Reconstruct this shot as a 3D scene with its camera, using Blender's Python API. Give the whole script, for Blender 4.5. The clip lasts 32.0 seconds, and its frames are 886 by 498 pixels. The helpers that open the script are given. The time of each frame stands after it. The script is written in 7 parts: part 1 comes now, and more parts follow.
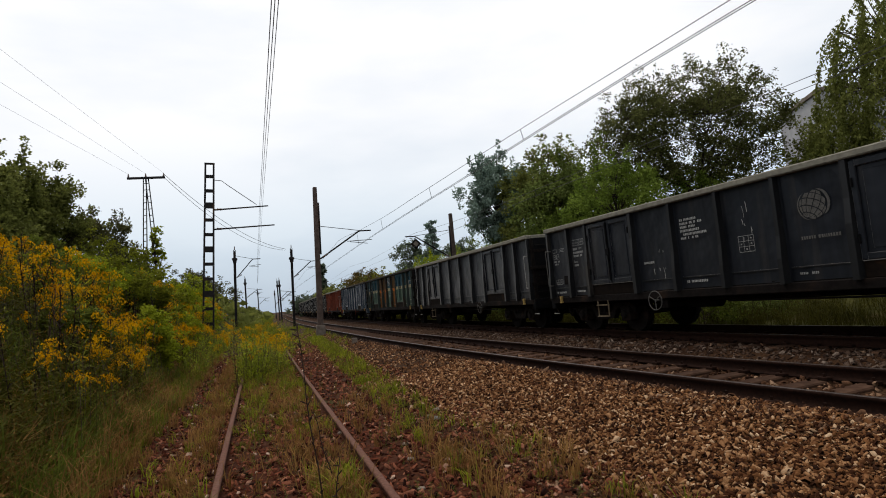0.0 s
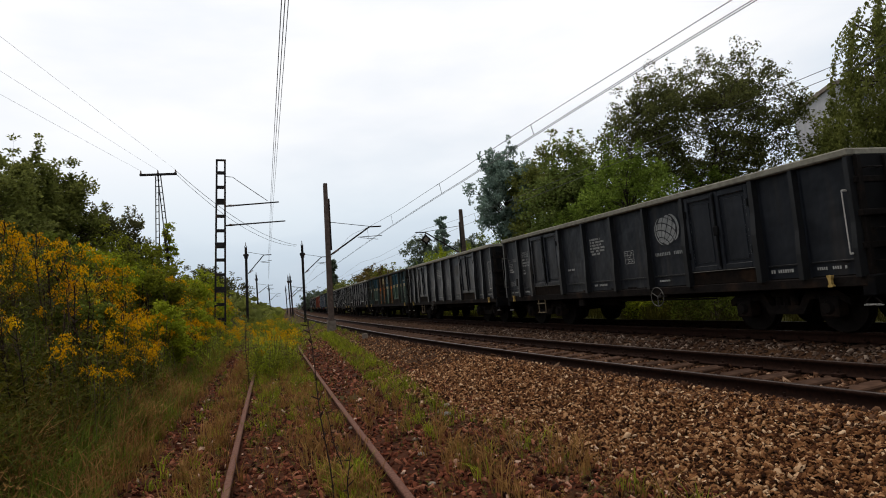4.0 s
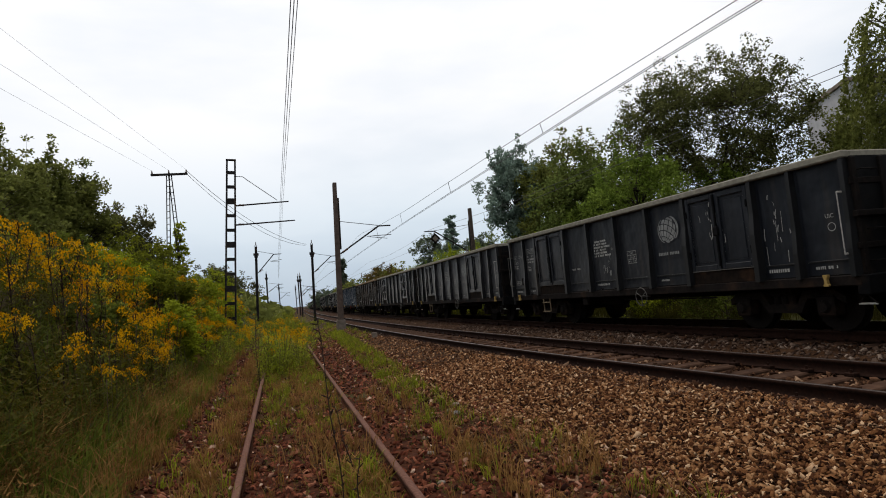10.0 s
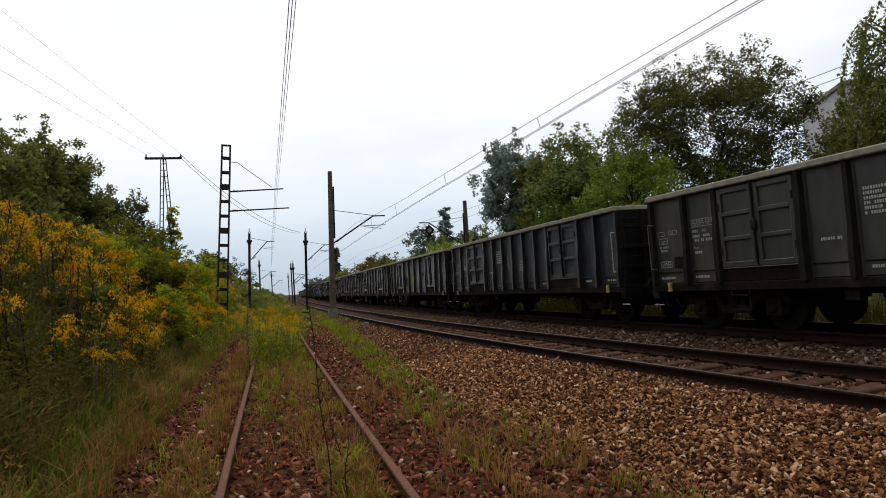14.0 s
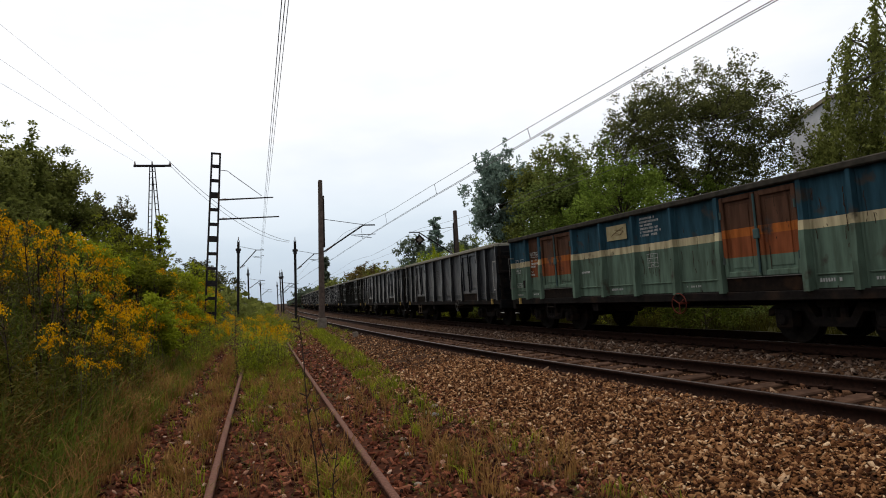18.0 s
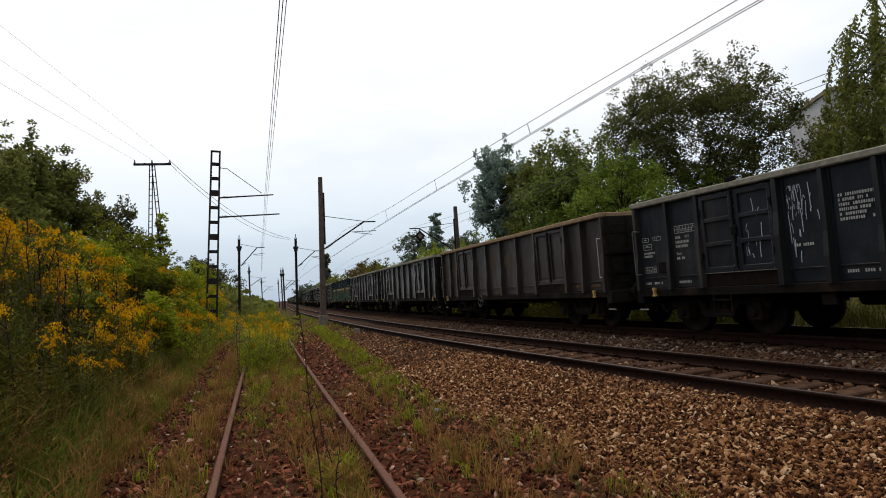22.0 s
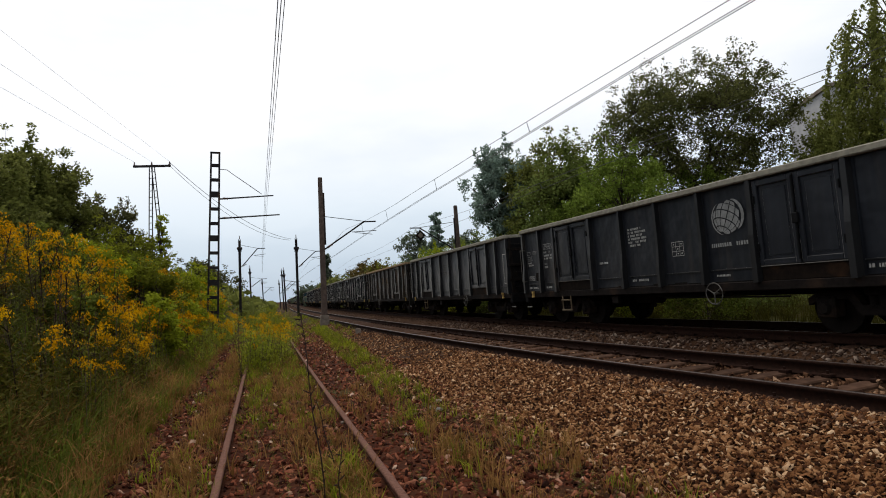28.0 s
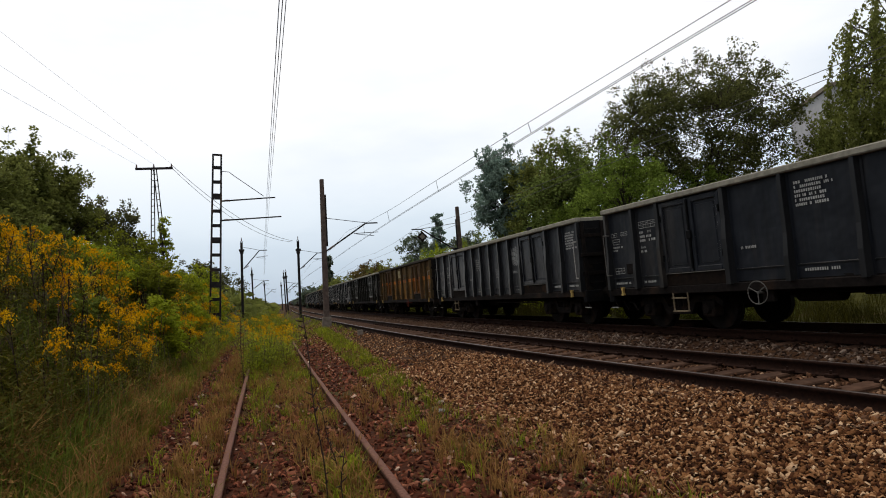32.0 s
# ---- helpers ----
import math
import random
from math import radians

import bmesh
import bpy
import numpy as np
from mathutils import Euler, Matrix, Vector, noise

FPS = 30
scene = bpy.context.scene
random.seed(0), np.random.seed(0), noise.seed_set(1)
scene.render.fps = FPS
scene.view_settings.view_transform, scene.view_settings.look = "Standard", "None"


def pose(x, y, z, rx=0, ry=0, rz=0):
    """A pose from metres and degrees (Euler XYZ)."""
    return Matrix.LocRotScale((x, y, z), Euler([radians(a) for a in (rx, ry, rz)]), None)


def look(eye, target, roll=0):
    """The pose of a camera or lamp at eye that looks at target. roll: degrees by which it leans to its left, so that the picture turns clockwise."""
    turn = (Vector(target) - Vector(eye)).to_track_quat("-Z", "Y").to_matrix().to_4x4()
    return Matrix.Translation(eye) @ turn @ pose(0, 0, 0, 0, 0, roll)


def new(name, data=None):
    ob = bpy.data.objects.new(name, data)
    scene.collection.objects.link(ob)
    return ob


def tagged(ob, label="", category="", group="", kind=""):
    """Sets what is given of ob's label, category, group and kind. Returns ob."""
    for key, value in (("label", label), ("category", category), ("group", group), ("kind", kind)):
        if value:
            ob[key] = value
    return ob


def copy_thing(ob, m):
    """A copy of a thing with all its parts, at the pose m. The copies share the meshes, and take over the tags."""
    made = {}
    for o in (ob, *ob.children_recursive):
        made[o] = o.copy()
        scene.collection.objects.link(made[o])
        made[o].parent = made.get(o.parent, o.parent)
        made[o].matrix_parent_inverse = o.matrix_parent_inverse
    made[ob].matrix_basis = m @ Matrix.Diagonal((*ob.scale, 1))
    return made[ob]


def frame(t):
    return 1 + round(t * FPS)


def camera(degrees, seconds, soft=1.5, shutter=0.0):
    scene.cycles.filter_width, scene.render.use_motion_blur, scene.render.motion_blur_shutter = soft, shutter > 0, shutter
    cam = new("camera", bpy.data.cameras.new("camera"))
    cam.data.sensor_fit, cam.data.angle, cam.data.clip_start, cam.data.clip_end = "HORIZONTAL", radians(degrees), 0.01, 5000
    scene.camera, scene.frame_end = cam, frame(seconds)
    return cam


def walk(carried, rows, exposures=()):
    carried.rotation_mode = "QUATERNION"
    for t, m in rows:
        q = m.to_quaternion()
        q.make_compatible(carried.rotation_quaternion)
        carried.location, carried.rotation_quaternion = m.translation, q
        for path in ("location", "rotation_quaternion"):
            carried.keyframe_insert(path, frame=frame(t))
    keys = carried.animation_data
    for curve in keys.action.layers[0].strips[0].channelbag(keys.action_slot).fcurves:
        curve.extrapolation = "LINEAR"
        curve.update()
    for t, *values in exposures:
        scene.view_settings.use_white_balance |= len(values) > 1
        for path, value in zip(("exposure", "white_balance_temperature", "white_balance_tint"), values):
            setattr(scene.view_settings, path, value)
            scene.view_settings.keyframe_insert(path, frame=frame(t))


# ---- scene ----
cam = camera(72.0, 32.0, soft=1.0)
EYE = Vector((0.0, 0.0, 1.638))
# seconds, degrees to the left of +y, degrees up, degrees of lean to the left
TURNS = [
    (0, -17.69, 4.40, -5.67), (0.5, -17.53, 4.29, -5.72), (1, -17.47, 4.42, -5.64), (1.5, -17.49, 4.55, -5.42), (2, -17.64, 4.60, -5.50),
    (2.5, -17.36, 4.27, -5.46), (3, -16.87, 4.05, -5.09), (3.5, -16.77, 4.03, -5.45), (5.5, -16.65, 4.46, -5.84), (6, -16.64, 4.52, -5.89),
    (6.5, -16.73, 4.63, -5.91), (7, -16.51, 4.29, -6.07), (7.5, -16.66, 4.27, -6.49), (8, -16.31, 4.30, -6.47), (8.5, -15.68, 3.95, -6.36),
    (9, -15.76, 4.01, -5.78), (9.5, -15.59, 3.97, -6.06), (10, -15.83, 4.09, -5.69), (10.5, -15.77, 4.09, -5.78), (11, -15.67, 4.08, -5.56),
    (11.5, -15.91, 3.91, -5.84), (12, -15.47, 3.69, -6.54), (12.5, -15.25, 3.35, -5.97), (13, -14.79, 3.25, -5.79), (13.5, -15.13, 2.73, -6.33),
    (14, -16.34, 3.28, -4.16), (14.5, -16.08, 3.59, -5.10), (15, -16.17, 3.68, -4.27), (15.5, -16.50, 3.62, -3.71), (17.5, -17.41, 3.71, -3.56),
    (18, -17.34, 4.12, -3.90), (18.5, -17.08, 3.53, -3.66), (19, -17.01, 3.52, -4.13), (19.5, -17.23, 3.80, -4.01), (20, -17.28, 3.36, -4.14),
    (20.5, -17.21, 3.31, -4.42), (21, -17.12, 3.57, -4.56), (21.5, -17.42, 3.84, -4.50), (22, -17.25, 3.75, -4.38), (22.5, -17.61, 3.33, -4.13),
    (23, -17.42, 2.94, -4.24), (23.5, -16.94, 3.16, -4.33), (24, -16.80, 3.46, -4.33), (24.5, -16.62, 2.99, -4.92), (25, -16.82, 3.54, -4.95),
    (25.5, -17.12, 3.44, -4.85), (27.5, -17.07, 3.47, -4.56), (28, -17.20, 3.68, -4.90), (28.5, -17.43, 3.95, -4.68), (29, -17.40, 3.88, -4.69),
    (29.5, -17.31, 3.84, -4.67), (30, -17.05, 3.61, -5.02), (30.5, -16.96, 3.43, -4.93), (31, -17.01, 3.77, -4.87), (31.5, -16.98, 3.76, -4.94),
    (32, -17.04, 3.81, -5.09),
]


def aim(yaw, pitch, lean):
    a, b = radians(yaw), radians(pitch)
    way = Vector((-math.sin(a) * math.cos(b), math.cos(a) * math.cos(b), math.sin(b)))
    return look(EYE, EYE + way * 10.0, lean)


walk(cam, [(t, aim(a, b, c)) for t, a, b, c in TURNS], [(0.0, -0.03, 6880, 11.7), (12.2, -0.03, 6880, 11.7), (12.9, 0.06, 6880, 11.7), (32.0, 0.06, 6880, 11.7)])

# ---- light ----
world = bpy.data.worlds.new("overcast_sky")
world.use_nodes = True
scene.world = world
wn, wl = world.node_tree.nodes, world.node_tree.links
wn.clear()
w_out = wn.new("ShaderNodeOutputWorld")
w_back = wn.new("ShaderNodeBackground")
w_sky = wn.new("ShaderNodeTexSky")
w_sky.sky_type, w_sky.sun_disc = "NISHITA", False
w_sky.sun_elevation, w_sky.sun_rotation = radians(68), radians(-22)
w_dim = wn.new("ShaderNodeMixRGB")
w_dim.blend_type, w_dim.inputs["Fac"].default_value = "MULTIPLY", 1.0
w_dim.inputs["Color2"].default_value = (0.10, 0.10, 0.10, 1)
w_co = wn.new("ShaderNodeTexCoord")
w_map = wn.new("ShaderNodeMapping")
w_map.inputs["Scale"].default_value = (1.0, 1.0, 3.2)
w_noise = wn.new("ShaderNodeTexNoise")
w_noise.inputs["Scale"].default_value, w_noise.inputs["Detail"].default_value = 1.7, 6.0
w_sep = wn.new("ShaderNodeSeparateXYZ")
w_high = wn.new("ShaderNodeValToRGB")
w_high.color_ramp.elements[0].position, w_high.color_ramp.elements[0].color = 0.0, (0.46, 0.59, 0.76, 1)
w_high.color_ramp.elements[1].position, w_high.color_ramp.elements[1].color = 0.42, (1.22, 1.23, 1.25, 1)
w_e = w_high.color_ramp.elements.new(0.14)
w_e.color = (0.78, 0.89, 1.0, 1)
w_e = w_high.color_ramp.elements.new(0.26)
w_e.color = (1.03, 1.08, 1.14, 1)
w_cl = wn.new("ShaderNodeValToRGB")
w_cl.color_ramp.elements[0].position, w_cl.color_ramp.elements[0].color = 0.34, (0.78, 0.84, 0.90, 1)
w_cl.color_ramp.elements[1].position, w_cl.color_ramp.elements[1].color = 0.62, (1.04, 1.04, 1.04, 1)
w_mul = wn.new("ShaderNodeMixRGB")
w_mul.blend_type, w_mul.inputs["Fac"].default_value = "MULTIPLY", 1.0
w_mix = wn.new("ShaderNodeMixRGB")
w_mix.inputs["Fac"].default_value = 0.86
wl.new(w_sky.outputs["Color"], w_dim.inputs["Color1"])
wl.new(w_co.outputs["Generated"], w_map.inputs["Vector"])
wl.new(w_map.outputs["Vector"], w_noise.inputs["Vector"])
wl.new(w_noise.outputs["Fac"], w_cl.inputs["Fac"])
wl.new(w_co.outputs["Generated"], w_sep.inputs["Vector"])
wl.new(w_sep.outputs["Z"], w_high.inputs["Fac"])
wl.new(w_high.outputs["Color"], w_mul.inputs["Color1"])
wl.new(w_cl.outputs["Color"], w_mul.inputs["Color2"])
wl.new(w_dim.outputs["Color"], w_mix.inputs["Color1"])
wl.new(w_mul.outputs["Color"], w_mix.inputs["Color2"])
# sky brighter towards the sun ahead, dimmed unseen behind to darken rear faces
w_side = wn.new("ShaderNodeMapRange")
w_side.interpolation_type = "SMOOTHSTEP"
w_side.inputs["From Min"].default_value, w_side.inputs["From Max"].default_value = -0.9, 0.5
w_side.inputs["To Min"].default_value, w_side.inputs["To Max"].default_value = 0.78, 1.0
w_rear_dim = wn.new("ShaderNodeMixRGB")
w_rear_dim.blend_type, w_rear_dim.inputs["Fac"].default_value = "MULTIPLY", 1.0
wl.new(w_sep.outputs["Y"], w_side.inputs["Value"])
wl.new(w_mix.outputs["Color"], w_rear_dim.inputs["Color1"])
wl.new(w_side.outputs["Result"], w_rear_dim.inputs["Color2"])
wl.new(w_rear_dim.outputs["Color"], w_back.inputs["Color"])
w_back.inputs["Strength"].default_value = 1.0
wl.new(w_back.outputs["Background"], w_out.inputs["Surface"])

sun = new("sun", bpy.data.lights.new("sun", "SUN"))
sun.data.energy, sun.data.angle, sun.data.color = 1.5, radians(20), (1.0, 0.96, 0.90)
sun.matrix_world = look((-5, 12, 32), (0, 0, 0))
scene.view_settings.exposure = 0.0


# ---- materials ----
def mat(name, a, b, scale=8.0, rough=0.85, bump=0.3, metal=0.0, stain=None, stain_scale=0.7, stain_at=0.55,
        vary=0.15, spec=0.06, island=False, stretch=(1, 1, 1), dent=0.0, dust=0.0):
    """Two tones of grain, a larger stain, relief, and a small shift from piece to piece."""
    m = bpy.data.materials.new(name)
    m.use_nodes = True
    n, l = m.node_tree.nodes, m.node_tree.links
    p = n["Principled BSDF"]
    co = n.new("ShaderNodeTexCoord")
    mp = n.new("ShaderNodeMapping")
    mp.inputs["Scale"].default_value = stretch
    l.new(co.outputs["Object"], mp.inputs["Vector"])
    t = n.new("ShaderNodeTexNoise")
    t.inputs["Scale"].default_value, t.inputs["Detail"].default_value = scale, 5.0
    l.new(mp.outputs["Vector"], t.inputs["Vector"])
    r = n.new("ShaderNodeValToRGB")
    r.color_ramp.elements[0].position, r.color_ramp.elements[1].position = 0.3, 0.7
    r.color_ramp.elements[0].color, r.color_ramp.elements[1].color = (*a, 1), (*b, 1)
    l.new(t.outputs["Fac"], r.inputs["Fac"])
    colour = r.outputs["Color"]
    if stain:
        t2 = n.new("ShaderNodeTexNoise")
        t2.inputs["Scale"].default_value, t2.inputs["Detail"].default_value = stain_scale, 6.0
        l.new(mp.outputs["Vector"], t2.inputs["Vector"])
        r2 = n.new("ShaderNodeValToRGB")
        r2.color_ramp.elements[0].position, r2.color_ramp.elements[1].position = stain_at, stain_at + 0.14
        l.new(t2.outputs["Fac"], r2.inputs["Fac"])
        mx = n.new("ShaderNodeMixRGB")
        l.new(r2.outputs["Color"], mx.inputs["Fac"])
        l.new(colour, mx.inputs["Color1"])
        mx.inputs["Color2"].default_value = (*stain, 1)
        colour = mx.outputs["Color"]
    if vary:
        if island:
            src = n.new("ShaderNodeNewGeometry").outputs["Random Per Island"]
        else:
            src = n.new("ShaderNodeObjectInfo").outputs["Random"]
        mr = n.new("ShaderNodeMapRange")
        mr.inputs["To Min"].default_value, mr.inputs["To Max"].default_value = 1 - vary, 1 + vary
        l.new(src, mr.inputs["Value"])
        h = n.new("ShaderNodeHueSaturation")
        l.new(mr.outputs["Result"], h.inputs["Value"])
        l.new(colour, h.inputs["Color"])
        colour = h.outputs["Color"]
    l.new(colour, p.inputs["Base Color"])
    p.inputs["Roughness"].default_value, p.inputs["Metallic"].default_value = rough, metal
    p.inputs["Specular IOR Level"].default_value = spec
    # sheen pales walls seen along the train, in place of haze
    p.inputs["Sheen Weight"].default_value, p.inputs["Sheen Roughness"].default_value = dust, 0.35
    if bump:
        bp = n.new("ShaderNodeBump")
        bp.inputs["Strength"].default_value, bp.inputs["Distance"].default_value = bump, 0.02
        l.new(t.outputs["Fac"], bp.inputs["Height"])
        l.new(bp.outputs["Normal"], p.inputs["Normal"])
        if dent:
            t3 = n.new("ShaderNodeTexNoise")
            t3.inputs["Scale"].default_value, t3.inputs["Detail"].default_value = 2.2, 2.0
            l.new(co.outputs["Object"], t3.inputs["Vector"])
            b2 = n.new("ShaderNodeBump")
            b2.inputs["Strength"].default_value, b2.inputs["Distance"].default_value = dent, 0.08
            l.new(t3.outputs["Fac"], b2.inputs["Height"])
            l.new(bp.outputs["Normal"], b2.inputs["Normal"])
            l.new(b2.outputs["Normal"], p.inputs["Normal"])
    return m


def leafmat(name, a, b, vary=0.35, glow=0.42):
    """Leaves: tone from leaf to leaf, some light through them."""
    m = mat(name, a, b, 1.3, 0.7, 0.0, vary=vary, spec=0.04, island=True)
    n, l = m.node_tree.nodes, m.node_tree.links
    p, out = n["Principled BSDF"], n["Material Output"]
    tr = n.new("ShaderNodeBsdfTranslucent")
    l.new(p.inputs["Base Color"].links[0].from_socket, tr.inputs["Color"])
    mx = n.new("ShaderNodeMixShader")
    mx.inputs["Fac"].default_value = glow
    l.new(p.outputs["BSDF"], mx.inputs[1])
    l.new(tr.outputs["BSDF"], mx.inputs[2])
    l.new(mx.outputs["Shader"], out.inputs["Surface"])
    return m


def stonemat(name, tones):
    """Broken stone: a tone for each stone, speckle on it."""
    m = mat(name, (0.75, 0.75, 0.75), (1.0, 1.0, 1.0), 60.0, 0.92, 0.4, vary=0)
    n, l = m.node_tree.nodes, m.node_tree.links
    p = n["Principled BSDF"]
    grain = p.inputs["Base Color"].links[0].from_socket
    r = n.new("ShaderNodeValToRGB")
    for i, (at_, c) in enumerate(tones):
        e = r.color_ramp.elements[i] if i < 2 else r.color_ramp.elements.new(1.0)
        e.position, e.color = at_, (*c, 1)
    l.new(n.new("ShaderNodeNewGeometry").outputs["Random Per Island"], r.inputs["Fac"])
    mul = n.new("ShaderNodeMixRGB")
    mul.blend_type, mul.inputs["Fac"].default_value = "MULTIPLY", 1.0
    l.new(r.outputs["Color"], mul.inputs["Color1"])
    l.new(grain, mul.inputs["Color2"])
    l.new(mul.outputs["Color"], p.inputs["Base Color"])
    return m


M_GROUND = mat("soil_and_old_gravel", (0.022, 0.0068, 0.003), (0.062, 0.020, 0.009), 14.0, 0.95, 0.8, stain=(0.05, 0.045, 0.016), stain_scale=0.5, stain_at=0.58, vary=0)
M_BALLAST = stonemat("crushed_stone", [(0.0, (0.010, 0.0034, 0.0013)), (0.30, (0.052, 0.018, 0.007)), (0.68, (0.172, 0.074, 0.029)), (0.91, (0.33, 0.178, 0.086)), (1.0, (0.54, 0.37, 0.23))])
M_GREYSTONE = stonemat("grey_crushed_stone", [(0.0, (0.013, 0.006, 0.004)), (0.5, (0.046, 0.027, 0.019)), (0.85, (0.105, 0.072, 0.054)), (1.0, (0.20, 0.155, 0.125))])
M_OILSTONE = stonemat("oil_stained_stone", [(0.0, (0.016, 0.006, 0.003)), (0.5, (0.060, 0.027, 0.014)), (0.85, (0.14, 0.072, 0.040)), (1.0, (0.26, 0.165, 0.105))])
M_REDSTONE = stonemat("rust_stained_stone", [(0.0, (0.010, 0.0026, 0.0012)), (0.42, (0.070, 0.018, 0.009)), (0.80, (0.19, 0.060, 0.032)), (0.965, (0.28, 0.115, 0.068)), (1.0, (0.50, 0.37, 0.28))])
M_RAILTOP = mat("worn_rail_steel", (0.050, 0.038, 0.033), (0.105, 0.085, 0.076), 3.0, 0.42, 0.1, metal=0.8, vary=0)
M_RAIL = mat("rusty_rail_steel", (0.009, 0.0042, 0.003), (0.022, 0.0095, 0.006), 20.0, 0.85, 0.3, vary=0)
M_RAILOLD = mat("old_rusty_rail", (0.085, 0.038, 0.027), (0.15, 0.075, 0.055), 30.0, 0.8, 0.4, vary=0, stain=(0.13, 0.07, 0.045), stain_scale=3)
M_SLEEPER = mat("weathered_concrete_sleeper", (0.030, 0.0155, 0.010), (0.068, 0.037, 0.024), 6.0, 0.92, 0.4, vary=0.2, stain=(0.075, 0.04, 0.024), stain_scale=2.0)
M_WOODSL = mat("old_timber_sleeper", (0.05, 0.032, 0.024), (0.10, 0.066, 0.05), 10.0, 0.95, 0.5, vary=0.2, stretch=(0.6, 5, 5))
M_IRON = mat("dark_iron", (0.0055, 0.0045, 0.0042), (0.0125, 0.0098, 0.0086), 12.0, 0.8, 0.3, stain=(0.026, 0.016, 0.011), stain_scale=2, vary=0.1)
M_CONCRETE = mat("weathered_concrete", (0.12, 0.098, 0.08), (0.21, 0.18, 0.155), 5.0, 0.92, 0.4, stain=(0.13, 0.10, 0.085), stain_scale=0.9, vary=0.08)
M_MAST = mat("painted_mast_steel", (0.014, 0.013, 0.014), (0.032, 0.029, 0.030), 8.0, 0.75, 0.2, stain=(0.07, 0.045, 0.03), stain_scale=1.3, vary=0.1)
M_WIRE = mat("dull_wire", (0.07, 0.07, 0.074), (0.115, 0.115, 0.12), 4.0, 0.7, 0.0, vary=0)
M_GLASSY = mat("brown_porcelain", (0.06, 0.03, 0.02), (0.10, 0.05, 0.03), 4.0, 0.3, 0.0, vary=0, spec=0.5)
M_WHITEPAINT = mat("faded_white_marking", (0.22, 0.22, 0.21), (0.38, 0.38, 0.36), 30.0, 0.8, 0.0, vary=0.12)
M_EMBLEM = mat("grey_emblem_paint", (0.15, 0.155, 0.15), (0.25, 0.255, 0.25), 14.0, 0.8, 0.0, vary=0.12)
M_LOADTOP = mat("pale_dust_coal_load", (0.16, 0.15, 0.12), (0.24, 0.225, 0.18), 10.0, 0.95, 0.5, vary=0.1)
M_BARK = mat("bark", (0.030, 0.024, 0.019), (0.075, 0.06, 0.048), 14.0, 0.95, 0.6, vary=0.1, stretch=(3, 3, 0.6))
M_STALK = mat("dry_stalk", (0.06, 0.04, 0.03), (0.12, 0.085, 0.055), 20.0, 0.9, 0.0, vary=0.2, island=True)
M_WALL = mat("grey_rendered_wall", (0.30, 0.30, 0.31), (0.38, 0.38, 0.39), 0.8, 0.9, 0.2, vary=0)
M_PANE = mat("window_glass", (0.05, 0.06, 0.07), (0.08, 0.09, 0.10), 1.0, 0.12, 0.0, vary=0, spec=0.5)
L_DARK = leafmat("dark_leaves", (0.040, 0.044, 0.017), (0.098, 0.096, 0.036))
L_MID = leafmat("green_leaves", (0.080, 0.112, 0.025), (0.17, 0.210, 0.056))
L_FRESH = leafmat("fresh_green_leaves", (0.085, 0.130, 0.018), (0.19, 0.255, 0.044))
L_BRIGHT = leafmat("yellow_green_leaves", (0.148, 0.19, 0.009), (0.30, 0.33, 0.026))
# silvery leaves greyed and lightened, with the haze put into their colour
L_GREY = leafmat("blue_green_silvery_leaves", (0.125, 0.185, 0.150), (0.24, 0.315, 0.255))
L_OLIVE = leafmat("olive_leaves", (0.084, 0.099, 0.022), (0.178, 0.190, 0.050))
L_GRASS = leafmat("meadow_grass", (0.080, 0.098, 0.007), (0.18, 0.19, 0.020))
L_DRY = leafmat("dry_grass", (0.15, 0.070, 0.020), (0.30, 0.17, 0.058))
L_GOLD = leafmat("goldenrod_flower", (0.44, 0.19, 0.002), (0.70, 0.40, 0.007))
L_RODLEAF = leafmat("olive_goldenrod_leaves", (0.066, 0.078, 0.006), (0.16, 0.165, 0.015))
L_WEED = leafmat("weed_leaves", (0.060, 0.084, 0.010), (0.135, 0.160, 0.026))
L_TREE = leafmat("deep_green_leaves", (0.052, 0.060, 0.019), (0.125, 0.132, 0.042))
L_AUTUMN = leafmat("brownish_green_leaves", (0.085, 0.060, 0.020), (0.175, 0.13, 0.045))
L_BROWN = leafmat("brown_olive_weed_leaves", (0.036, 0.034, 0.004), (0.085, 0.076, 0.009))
# leaf colour of far trees, distance haze mixed in
L_BLUISH = leafmat("blue_green_leaves", (0.075, 0.100, 0.064), (0.15, 0.18, 0.125))
L_MEADOW = leafmat("yellowing_meadow_grass", (0.026, 0.025, 0.0035), (0.056, 0.052, 0.008))
M_DEAD = mat("dead_dark_stalk", (0.022, 0.014, 0.012), (0.05, 0.034, 0.028), 20.0, 0.9, 0.0, vary=0.2, island=True)
M_PALESTONE = mat("pale_stone", (0.15, 0.115, 0.09), (0.27, 0.22, 0.18), 20.0, 0.9, 0.3, vary=0.2)
M_POLE = mat("brown_grey_concrete_post", (0.062, 0.046, 0.039), (0.115, 0.086, 0.074), 6.0, 0.92, 0.4, stain=(0.05, 0.036, 0.03), stain_scale=1.0, vary=0.08)


